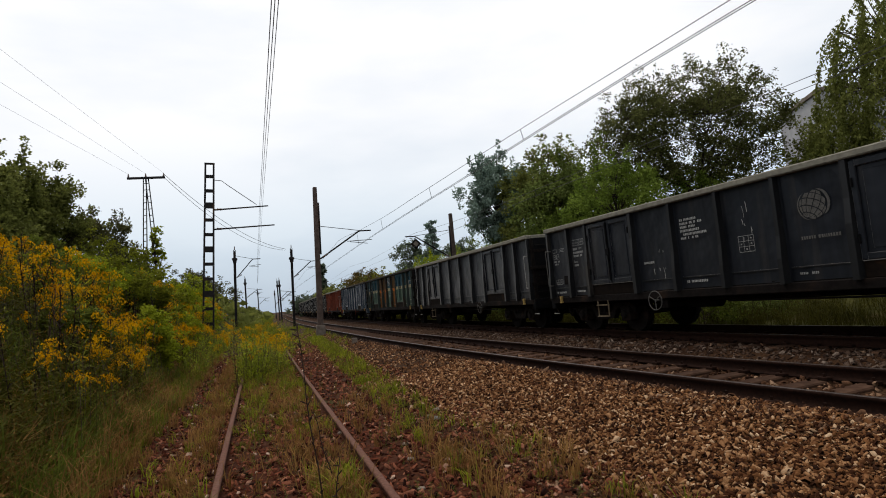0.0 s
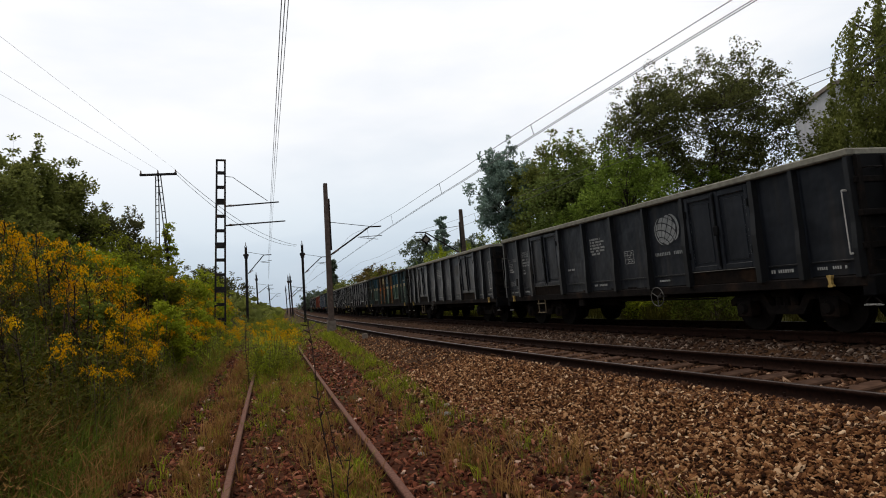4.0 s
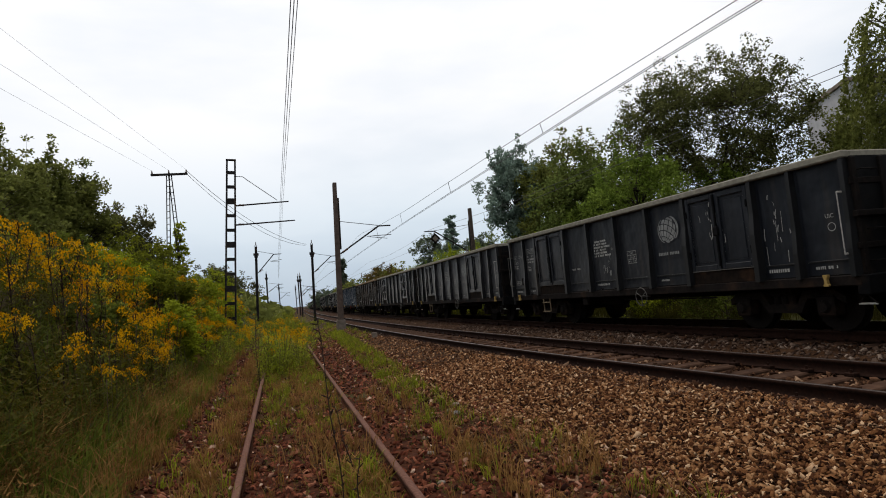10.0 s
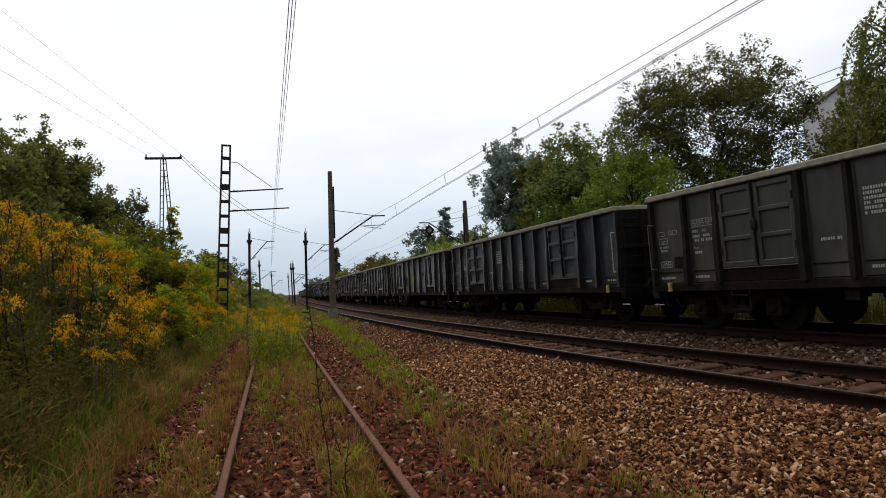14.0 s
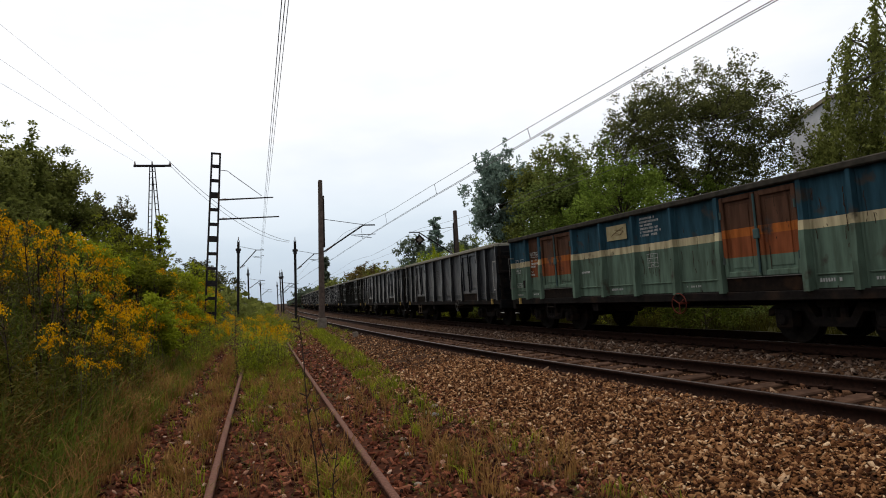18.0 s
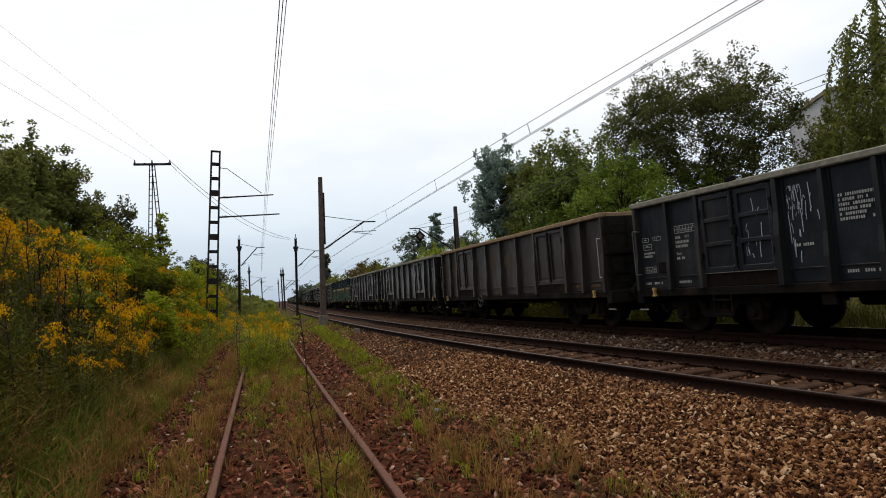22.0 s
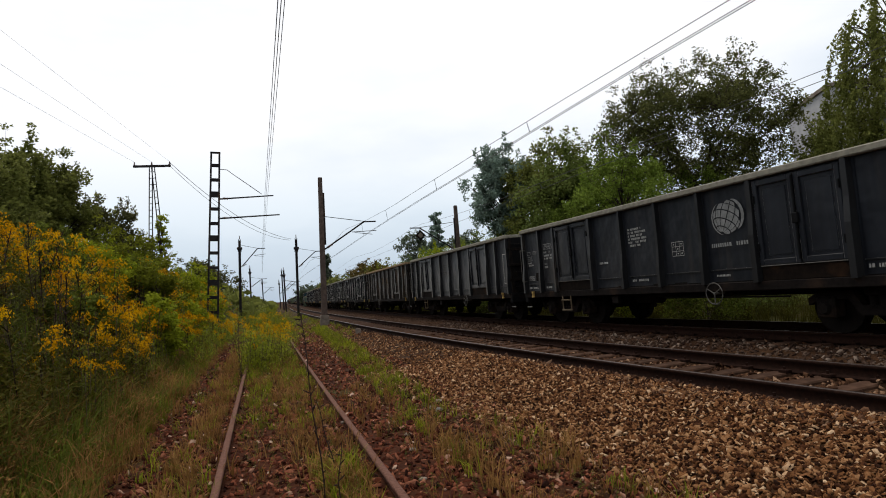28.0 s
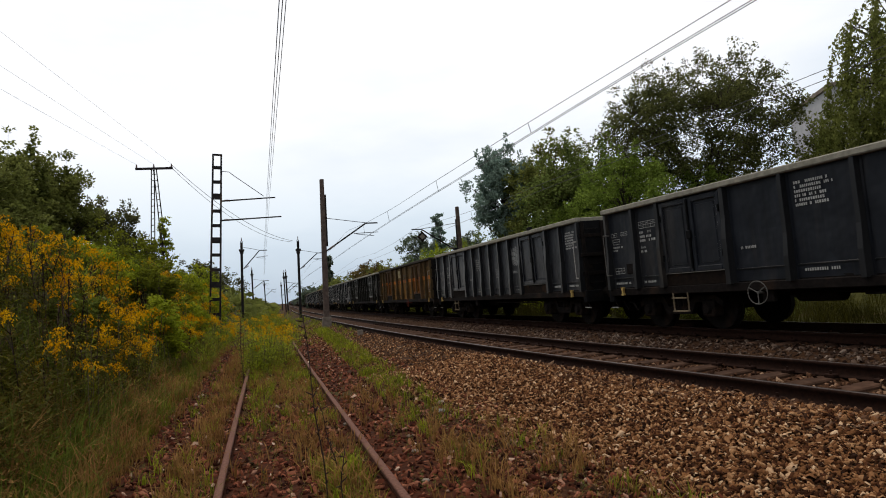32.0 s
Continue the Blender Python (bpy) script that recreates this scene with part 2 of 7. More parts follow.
# ---- mesh helpers ----
def np_mesh(name, v, f, mats, idx=None):
    """A mesh from arrays: v (n, 3), f (m, 3 or 4)."""
    me = bpy.data.meshes.new(name)
    v, f = np.asarray(v, dtype=np.float32), np.asarray(f, dtype=np.int32)
    k = f.shape[1]
    me.vertices.add(len(v))
    me.vertices.foreach_set("co", v.ravel())
    me.loops.add(f.size)
    me.loops.foreach_set("vertex_index", f.ravel())
    me.polygons.add(len(f))
    me.polygons.foreach_set("loop_start", np.arange(0, f.size, k, dtype=np.int32))
    for m in mats:
        me.materials.append(m)
    if idx is not None:
        me.polygons.foreach_set("material_index", np.asarray(idx, dtype=np.int32))
    me.update(calc_edges=True)
    return me


def scatter(tv, tf, place, yaw, size, tilt=None):
    """Copies of one small form, joined: place (n, 3), yaw (n), size (n) or (n, 3), tilt (n, 2)."""
    tv, tf = np.asarray(tv, float), np.asarray(tf, int)
    n = len(place)
    size = np.asarray(size, float)
    size = np.repeat(size[:, None], 3, 1) if size.ndim == 1 else size
    p = tv[None] * size[:, None, :]
    if tilt is not None:
        for ax, (i, j) in enumerate(((1, 2), (0, 2))):
            c, s = np.cos(tilt[:, ax])[:, None], np.sin(tilt[:, ax])[:, None]
            a, b = p[..., i].copy(), p[..., j].copy()
            p[..., i], p[..., j] = c * a - s * b, s * a + c * b
    c, s = np.cos(yaw)[:, None], np.sin(yaw)[:, None]
    x, y = p[..., 0].copy(), p[..., 1].copy()
    p[..., 0], p[..., 1] = c * x - s * y, s * x + c * y
    p += np.asarray(place)[:, None, :]
    f = tf[None] + (np.arange(n) * len(tv))[:, None, None]
    return p.reshape(-1, 3), f.reshape(-1, tf.shape[1])


def thing(name, label, category, group="", kind="", at=(0, 0, 0)):
    ob = new(name)
    ob.empty_display_size = 0.1
    ob.location = at
    return tagged(ob, label, category, group, kind)


def part(name, bm, material, parent, label=""):
    """One bmesh as one mesh object under a thing or a part."""
    me = bpy.data.meshes.new(name)
    bm.to_mesh(me)
    bm.free()
    for m in (material if isinstance(material, (list, tuple)) else [material]):
        me.materials.append(m)
    ob = new(name, me)
    if parent:
        ob.parent = parent
    return tagged(ob, label)


def part_np(name, v, f, mats, parent, label="", idx=None, kind=""):
    ob = new(name, np_mesh(name, v, f, mats if isinstance(mats, (list, tuple)) else [mats], idx))
    if parent:
        ob.parent = parent
    return tagged(ob, label, kind=kind)


def again(ob, parent, x=0.0, y=0.0, z=0.0, rz=0.0):
    """The same mesh once more, as an object of its own."""
    o = new(ob.name.split(".")[0], ob.data)
    o.parent = parent
    o.matrix_basis = pose(x, y, z, 0, 0, rz)
    if "label" in ob:
        o["label"] = ob["label"]
    return o


def box(bm, x0, x1, y0, y1, z0, z1, bevel=0.0):
    m = Matrix.LocRotScale(((x0 + x1) / 2, (y0 + y1) / 2, (z0 + z1) / 2), None, (x1 - x0, y1 - y0, z1 - z0))
    r = bmesh.ops.create_cube(bm, size=1.0, matrix=m)
    if bevel:
        es = list({e for v in r["verts"] for e in v.link_edges})
        bmesh.ops.bevel(bm, geom=es, offset=bevel, segments=1, affect="EDGES")
    return bm


def tube(bm, a, b, r0, r1=None, seg=8, caps=True):
    a, b = Vector(a), Vector(b)
    d = b - a
    m = Matrix.Translation((a + b) / 2) @ d.to_track_quat("Z", "Y").to_matrix().to_4x4()
    bmesh.ops.create_cone(bm, cap_ends=caps, segments=seg, radius1=r0, radius2=r0 if r1 is None else r1, depth=d.length, matrix=m)
    return bm


def rod(name, pts, radius, material, parent=None, label="", kind="", category=""):
    """A bent wire or rod through points."""
    cu = bpy.data.curves.new(name, "CURVE")
    cu.dimensions, cu.bevel_depth, cu.bevel_resolution = "3D", radius, 1
    sp = cu.splines.new("POLY")
    sp.points.add(len(pts) - 1)
    for q, p in zip(sp.points, pts):
        q.co = (*p, 1)
    cu.materials.append(material)
    ob = new(name, cu)
    if parent:
        ob.parent = parent
    return tagged(ob, label, category, kind=kind)


def limb_np(pts, radii, seg=6):
    """A tapered tube along points, as arrays."""
    pts, radii = np.asarray(pts, float), np.asarray(radii, float)
    d = np.gradient(pts, axis=0)
    d /= np.linalg.norm(d, axis=1)[:, None] + 1e-9
    ref = np.where(np.abs(d[:, 2:3]) > 0.9, np.array([[1.0, 0, 0]]), np.array([[0, 0, 1.0]]))
    u = np.cross(d, ref)
    u /= np.linalg.norm(u, axis=1)[:, None] + 1e-9
    w = np.cross(d, u)
    a = np.linspace(0, 2 * np.pi, seg, endpoint=False)
    v = pts[:, None] + radii[:, None, None] * (np.cos(a)[None, :, None] * u[:, None] + np.sin(a)[None, :, None] * w[:, None])
    k = len(pts)
    i, j = np.meshgrid(np.arange(k - 1), np.arange(seg), indexing="ij")
    j2 = (j + 1) % seg
    f = np.stack([i * seg + j, i * seg + j2, (i + 1) * seg + j2, (i + 1) * seg + j], -1).reshape(-1, 4)
    return v.reshape(-1, 3), f


def joined(pieces):
    vs, fs, k = [], [], 0
    for v, f in pieces:
        vs.append(v)
        fs.append(np.asarray(f) + k)
        k += len(v)
    return np.concatenate(vs), np.concatenate(fs)


# ---- the lie of the land ----
def bend(s):
    """Slope of the double track's centre line, sideways per metre ahead."""
    s = np.asarray(s, float)
    c = -0.1342 + 0.00724 * s - 0.0001 * s * s
    c = np.where(s < 2.0, -0.1342 + 0.0145 - 0.0004, c)
    return np.where(s < 38.0, c, np.interp(s, [38.0, 110.0], [-0.0035, 0.035]))


S_AX = np.linspace(-600.0, 1800.0, 24001)
X_AX = np.concatenate([[0.0], np.cumsum((bend(S_AX[1:]) + bend(S_AX[:-1])) / 2) * 0.1])
X_AX += 6.7357 - np.interp(0.0, S_AX, X_AX)
ZM = 0.30        # rail head of the double track
DT = 4.33        # from one track's centre to the other's
HALF = 0.7535    # rail centre from track centre


def track_x(s):
    return np.interp(s, S_AX, X_AX)


def siding_x(s):
    s = np.asarray(s, float)
    q = np.clip(s, -5, 40)
    return 0.2676 + 0.00046 * q + 0.000275 * q * q + (s - q) * np.where(s > 40, 0.0225, 0.0)


def bumps(x, y, k):
    return (np.sin(x * 1.7 * k + 1.3) * np.cos(y * 1.3 * k + 0.4) + 0.6 * np.sin(x * 3.1 * k - y * 2.3 * k) + 0.4 * np.cos(x * 5.3 * k + y * 4.7 * k)) / 2


def ground_z(x, y):
    x, y = np.asarray(x, float), np.asarray(y, float)
    u = x - track_x(y)
    v = x - siding_x(y)
    z = np.where(v < 1.3, -0.10, -0.10) + 0.025 * bumps(x, y, 1.0)
    # stone bed under the two tracks, and its shoulders
    bed = ZM - 0.215 + 0.0 * x
    mid = np.clip(1 - np.abs(u - DT / 2) / 0.7, 0, 1) * -0.07
    mid = mid + 0.072 * np.clip((np.abs(u) - 0.80) / 0.12, 0, 1) * np.clip((1.75 - np.abs(u)) / 0.5, 0, 1)
    z = np.where(u > -3.7, z + (bed - z) * np.clip((u + 3.7) / 1.95, 0, 1), z)
    z = np.where((u > -1.75) & (u < DT + 1.75), bed + mid, z)
    far = bed + (-0.10 - bed) * np.clip((u - DT - 1.75) / 1.6, 0, 1)
    z = np.where(u >= DT + 1.75, far, z)
    # bank behind the train
    rise = np.clip((u - DT - 5.2) / 7.0, 0, 1)
    z = np.where(u > DT + 5.2, z + 2.4 * rise * rise * (3 - 2 * rise) + 0.12 * bumps(x, y, 0.4) * rise, z)
    # bank beside the siding
    r = np.clip((-2.0 - v) / 3.3, 0, 1)
    tall = 2.55 + 0.4 * np.clip((-5.5 - v) / 10.0, 0, 1)
    z = np.where(v < -2.0, z + tall * r * r * (3 - 2 * r) + 0.15 * bumps(x, y, 0.5) * r, z)
    return z


# ---- ground ----
ys = np.concatenate([np.linspace(-300, -12, 25), np.arange(-11, 40, 0.4), np.arange(40, 120, 1.0), np.linspace(122, 400, 60), np.linspace(430, 2500, 30)])
us = np.concatenate([np.linspace(-1500, -60, 20), np.linspace(-55, -12, 24), np.arange(-11.5, 16, 0.35), np.arange(16, 45, 1.0), np.linspace(50, 1500, 22)])
gu, gy = np.meshgrid(us, ys, indexing="ij")
gx = gu + np.clip(gy * 0.0, -1, 1) + 1.5
gz = ground_z(gx, gy)
gv = np.stack([gx, gy, gz], -1).reshape(-1, 3)
ni, nj = len(us), len(ys)
ii, jj = np.meshgrid(np.arange(ni - 1), np.arange(nj - 1), indexing="ij")
gf = np.stack([ii * nj + jj, (ii + 1) * nj + jj, (ii + 1) * nj + jj + 1, ii * nj + jj + 1], -1).reshape(-1, 4)
cx, cy = gx[ii, jj].ravel() + 0.1, gy[ii, jj].ravel()
cu_ = cx - track_x(cy)
g_idx = np.where((cu_ > -3.5) & (cu_ < DT + 2.9), 1, np.where((cu_ >= DT + 2.9) | (cx - siding_x(cy) < -2.6), 2, 0))
M_TURF = mat("rough_turf", (0.020, 0.022, 0.006), (0.055, 0.052, 0.015), 5.0, 0.95, 0.8, stain=(0.06, 0.042, 0.022), stain_scale=0.6, vary=0)
M_BEDSTONE = mat("stone_bed", (0.012, 0.005, 0.0024), (0.066, 0.033, 0.016), 26.0, 0.95, 1.0, stain=(0.016, 0.006, 0.0025), stain_scale=0.4, vary=0)
ground = tagged(new("ground", np_mesh("ground", gv, gf, [M_GROUND, M_BEDSTONE, M_TURF], g_idx)), "gravel and weedy earth with stone track bed and grassy banks", "ground", kind="structure")


# ---- rails and sleepers ----
PROFILE = [(-0.075, 0.0), (-0.075, 0.012), (-0.014, 0.032), (-0.010, 0.118), (-0.036, 0.134), (-0.036, 0.160), (-0.028, 0.170),
           (0.028, 0.170), (0.036, 0.160), (0.036, 0.134), (0.010, 0.118), (0.014, 0.032), (0.075, 0.012), (0.075, 0.0)]


def rail(name, line, y_rows, top, mats, parent, label):
    xs = line(y_rows)
    dx = np.gradient(xs, y_rows)
    nrm = np.stack([np.ones_like(dx), -dx], -1) / np.sqrt(1 + dx * dx)[:, None]
    pr = np.array(PROFILE)
    v = np.stack([xs[:, None] + nrm[:, :1] * pr[None, :, 0], y_rows[:, None] + nrm[:, 1:] * pr[None, :, 0], np.repeat((top - 0.17 + pr[:, 1])[None], len(xs), 0)], -1)
    k, m = len(xs), len(pr)
    i, j = np.meshgrid(np.arange(k - 1), np.arange(m), indexing="ij")
    j2 = (j + 1) % m
    f = np.stack([i * m + j, i * m + j2, (i + 1) * m + j2, (i + 1) * m + j], -1).reshape(-1, 4)
    idx = np.where(np.isin(j.ravel(), (6,)), 1, 0)
    return part_np(name, v.reshape(-1, 3), f, mats, parent, label, idx)


RAIL_Y = np.concatenate([np.linspace(-300, -10, 40), np.arange(-9, 60, 0.75), np.arange(60, 140, 4.0), np.linspace(150, 1500, 60)])
near_track = thing("railway_track", "running line with worn steel rails on concrete sleepers in crushed stone", "railway track", kind="structure")
far_track = thing("railway_track", "running line under the train, dark rails on concrete sleepers", "railway track", kind="structure")
old_track = thing("railway_track", "disused siding with rusty rails half sunk in gravel and weeds", "railway track", kind="structure")
for tr_, off in ((near_track, 0.0), (far_track, DT)):
    for side in (-1, 1):
        rail("rail", lambda q, o=off + side * HALF: track_x(q) + o, RAIL_Y, ZM, [M_RAIL, M_RAILTOP], tr_, "worn steel rail with a polished head" if off == 0 else "dark steel rail")
SID_Y = np.concatenate([np.linspace(-60, -2, 20), np.arange(-1, 48, 0.75)])
for side in (-1, 1):
    rail("rail", lambda q, o=side * HALF: siding_x(q) + o, SID_Y, 0.0, [M_RAILOLD, M_RAILOLD], old_track, "rust-brown disused rail")


def sleeper_mesh(length, wide, high, dip):
    bm = bmesh.new()
    box(bm, -length / 2, length / 2, -wide / 2, wide / 2, -high, 0, 0.018)
    for v in bm.verts:
        if abs(v.co.x) < 0.35:
            v.co.z -= dip
    me = bpy.data.meshes.new("sleeper")
    bm.to_mesh(me)
    bm.free()
    return me


CS = sleeper_mesh(2.5, 0.26, 0.2, 0.0)
CS.materials.append(M_SLEEPER)
WS = sleeper_mesh(2.5, 0.24, 0.15, 0.0)
WS.materials.append(M_WOODSL)
CLIP = bpy.data.meshes.new("rail_clip")
cb = bmesh.new()
box(cb, -0.15, -0.055, -0.07, 0.07, 0.0, 0.045, 0.008)
box(cb, 0.055, 0.15, -0.07, 0.07, 0.0, 0.045, 0.008)
tube(cb, (-0.105, 0, 0.04), (-0.105, 0, 0.085), 0.018, seg=6)
tube(cb, (0.105, 0, 0.04), (0.105, 0, 0.085), 0.018, seg=6)
cb.to_mesh(CLIP)
cb.free()
CLIP.materials.append(M_RAIL)
rs = random.Random(4)
for tr_, off, count in ((near_track, 0.0, 150), (far_track, DT, 110)):
    for i in range(count):
        y = -3.0 + i * 0.6
        o = new("sleeper", CS)
        o.parent = tr_
        a = math.degrees(math.atan(float(bend(y))))
        o.matrix_basis = pose(float(track_x(y)) + off, y, ZM - 0.172 + rs.uniform(-0.006, 0.004), 0, 0, -a + rs.uniform(-0.5, 0.5))
        if i < 60:
            for side in (-1, 1):
                c = new("rail_clip", CLIP)
                c.parent = tr_
                c.matrix_basis = pose(float(track_x(y)) + off + side * HALF, y, ZM - 0.172, 0, 0, -a)
for i in range(24):
    y = 6.0 + i * 0.68 + rs.uniform(-0.06, 0.06)
    o = new("sleeper", WS)
    o.parent = old_track
    o.matrix_basis = pose(float(siding_x(y)), y, -0.125 + rs.uniform(-0.012, 0.006), rs.uniform(-1, 1), 0, rs.uniform(-2, 2))
rest = []
for off, count in ((0.0, 150), (DT, 110)):
    yy = -3.0 + np.arange(count, 420) * 0.6
    rest.append(scatter(np.array([[a, b, c] for c in (-0.1, 0) for b in (-0.13, 0.13) for a in (-1.25, 1.25)]), [[0, 1, 5, 4], [4, 5, 7, 6], [2, 6, 7, 3], [0, 4, 6, 2], [1, 3, 7, 5]],
                        np.stack([track_x(yy) + off, yy, np.full_like(yy, ZM - 0.175)], -1), np.zeros_like(yy), np.ones_like(yy)))
rv, rf = joined(rest)
part_np("far_sleepers", rv, rf, M_SLEEPER, near_track, "row of concrete sleepers far along the line", kind="stuff")


# ---- goods wagons ----
BODY, WIDE, TOP, LOW = 12.6, 2.96, 2.95, 0.98   # length, width, top edge and lower edge over the rail head
PITCH = 13.7                                    # from coupling to coupling
AXLES = (-0.9, 0.9)
BOGIES = (-4.45, 4.45)
WHEEL_R = 0.46


def layout(n_mid):
    """Bays of a wagon's side from the front end backwards: start, width, kind."""
    bays, y = [], BODY / 2
    ends, mid = [(1.05, "p"), (0.86, "p"), (1.82, "d")], (BODY - 2 * 3.73) / n_mid
    for w, k in ends + [(mid, "p")] * n_mid + ends[::-1]:
        bays.append((y - w, y, k))
        y -= w
    return bays


def globe(parent, x, y, z, r, material):
    """Round emblem: a tilted globe in patches between dark meridians, a crescent at each side."""
    bm = bmesh.new()
    for r0, r1, a0, a1 in ((1.05, 1.14, 2.2, 4.4), (1.06, 1.26, -0.8, 1.2)):
        k = 10
        ring = []
        for i in range(k + 1):
            a, thin = a0 + (a1 - a0) * i / k, math.sin(math.pi * i / k) ** 0.5
            ring.append([bm.verts.new((x, y - r * q * math.cos(a), z + r * q * math.sin(a))) for q in (r0, r0 + (r1 - r0) * max(thin, 0.05))])
        for p, q in zip(ring[:-1], ring[1:]):
            bm.faces.new((p[0], p[1], q[1], q[0]))
    turn = Matrix.Rotation(radians(24), 3, "X") @ Matrix.Rotation(radians(22), 3, "Y")
    for i in range(12):
        for j in range(-3, 3):
            corners = []
            for a, b in ((0.07, 0.07), (0.5, 0.07), (0.93, 0.07), (0.93, 0.5), (0.93, 0.93), (0.5, 0.93), (0.07, 0.93), (0.07, 0.5)):
                lon, lat = radians(30 * (i + a)), radians(29 * (j + b))
                corners.append(turn @ Vector((-math.cos(lat) * math.cos(lon), math.cos(lat) * math.sin(lon), math.sin(lat))))
            if all(c.x < -0.03 for c in corners):
                bm.faces.new([bm.verts.new((x, y + r * c.y, z + r * c.z)) for c in corners])
    return part("emblem", bm, material, parent, "pale round lattice emblem")


def bars(parent, name, x, y, z, rows, wide, high, material, seed, label):
    """Lines of small plain bars."""
    rr = random.Random(seed)
    bm = bmesh.new()
    for i in range(rows):
        zz, yy = z - i * high * 1.6, y
        end = y - wide * rr.uniform(0.55, 1.0)
        while yy > end:
            w = high * rr.uniform(0.35, 0.75)
            if rr.random() < 0.84:
                bm.faces.new([bm.verts.new((x, a, b)) for a, b in ((yy, zz), (yy - w, zz), (yy - w, zz + high), (yy, zz + high))])
            yy -= w + high * 0.26
    return tagged(part(name, bm, material, parent, label), kind="stuff")


def ruled(parent, x, y, z, w, h, cols, lines, material, seed, name="load_table", label="white ruled load table"):
    """A ruled frame of thin lines with some cells filled."""
    rr = random.Random(seed)
    bm = bmesh.new()
    t = 0.0045

    def rect(y0, y1, z0, z1):
        bm.faces.new([bm.verts.new((x, a, b)) for a, b in ((y0, z0), (y1, z0), (y1, z1), (y0, z1))])
    for i in range(lines + 1):
        rect(y - w, y, z + h * i / lines - t, z + h * i / lines + t)
    for i in range(cols + 1):
        rect(y - w * i / cols - t, y - w * i / cols + t, z, z + h)
    for i in range(cols):
        for j in range(lines):
            if rr.random() < 0.55:
                rect(y - w * (i + 0.66) / cols, y - w * (i + 0.34) / cols, z + h * (j + 0.36) / lines, z + h * (j + 0.62) / lines)
    return tagged(part(name, bm, material, parent, label), kind="stuff")


def lettering(parent, text, x, y, z, high, material):
    """Readable white lettering on the side that faces -x."""
    cu = bpy.data.curves.new("lettering", "FONT")
    cu.body, cu.size = text, high * 1.4
    cu.materials.append(material)
    ob = new("lettering", cu)
    ob.parent = parent
    ob.matrix_basis = Matrix(((0, 0, -1, x), (-1, 0, 0, y), (0, 1, 0, z), (0, 0, 0, 1)))
    return tagged(ob, "white stencilled letters")


def bogie(parent, y):
    hub = part("bogie", bogie_frame(), M_IRON, parent, "black cast bogie with coil springs")
    hub.location = (0, y, 0)
    for a in AXLES:
        w = part("wheelset", wheelset(), [M_IRON, M_RAILTOP], hub, "steel wheels on an axle")
        w.location = (0, a, WHEEL_R)
    for a in AXLES:
        for sx in (-1, 1):
            bm = bmesh.new()
            box(bm, -0.14, 0.14, -0.17, 0.17, -0.17, 0.19, 0.03)
            tube(bm, (0.14 * sx, 0, 0), (0.2 * sx, 0, 0), 0.12, 0.09, 10)
            o = part("axle_box", bm, M_IRON, hub)
            o.location = (sx * 1.02, a, WHEEL_R)


def bogie_frame():
    bm = bmesh.new()
    for sx in (-1, 1):
        x0, x1 = sx * 1.02 - 0.07, sx * 1.02 + 0.07
        # arched side frame
        pts = [(-1.25, 0.62), (-1.05, 0.74), (-0.45, 0.74), (-0.3, 0.50), (0.3, 0.50), (0.45, 0.74), (1.05, 0.74), (1.25, 0.62)]
        low = [(-1.25, 0.50), (-1.05, 0.60), (-0.52, 0.60), (-0.36, 0.34), (0.36, 0.34), (0.52, 0.60), (1.05, 0.60), (1.25, 0.50)]
        for i in range(7):
            q = [low[i], low[i + 1], pts[i + 1], pts[i]]
            a = [bm.verts.new((x0, *p)) for p in q]
            b = [bm.verts.new((x1, *p)) for p in q]
            bm.faces.new(a)
            bm.faces.new(b[::-1])
            for k in range(4):
                bm.faces.new((a[k], b[k], b[(k + 1) % 4], a[(k + 1) % 4]))
        for yy in (-0.16, 0.0, 0.16):
            tube(bm, (sx * 1.02, yy, 0.48), (sx * 1.02, yy, 0.80), 0.07, seg=8)
        for yy in (-0.55, 0.55):
            box(bm, sx * 0.76 - 0.05, sx * 0.76 + 0.05, yy - 0.05, yy + 0.05, 0.25, 0.62)
    box(bm, -1.15, 1.15, -0.24, 0.24, 0.66, 0.86, 0.03)
    box(bm, -0.95, 0.95, -1.22, -1.14, 0.5, 0.62)
    box(bm, -0.95, 0.95, 1.14, 1.22, 0.5, 0.62)
    return bm


def wheelset():
    bm = bmesh.new()
    tube(bm, (-1.0, 0, 0), (1.0, 0, 0), 0.08, seg=8)
    for sx in (-1, 1):
        tube(bm, (sx * 0.685, 0, 0), (sx * 0.82, 0, 0), WHEEL_R, WHEEL_R - 0.006, 22)
        tube(bm, (sx * 0.66, 0, 0), (sx * 0.685, 0, 0), WHEEL_R + 0.028, WHEEL_R + 0.028, 22)
        tube(bm, (sx * 0.82, 0, 0), (sx * 0.86, 0, 0), 0.15, 0.12, 12)
        # holes and a paint mark that show the turning
        for k in range(3):
            a = 2.09 * k
            box(bm, sx * 0.815, sx * 0.815 + 0.012 * sx, 0.26 * math.cos(a) - 0.05, 0.26 * math.cos(a) + 0.05, 0.26 * math.sin(a) - 0.05, 0.26 * math.sin(a) + 0.05)
    bm.normal_update()
    return bm


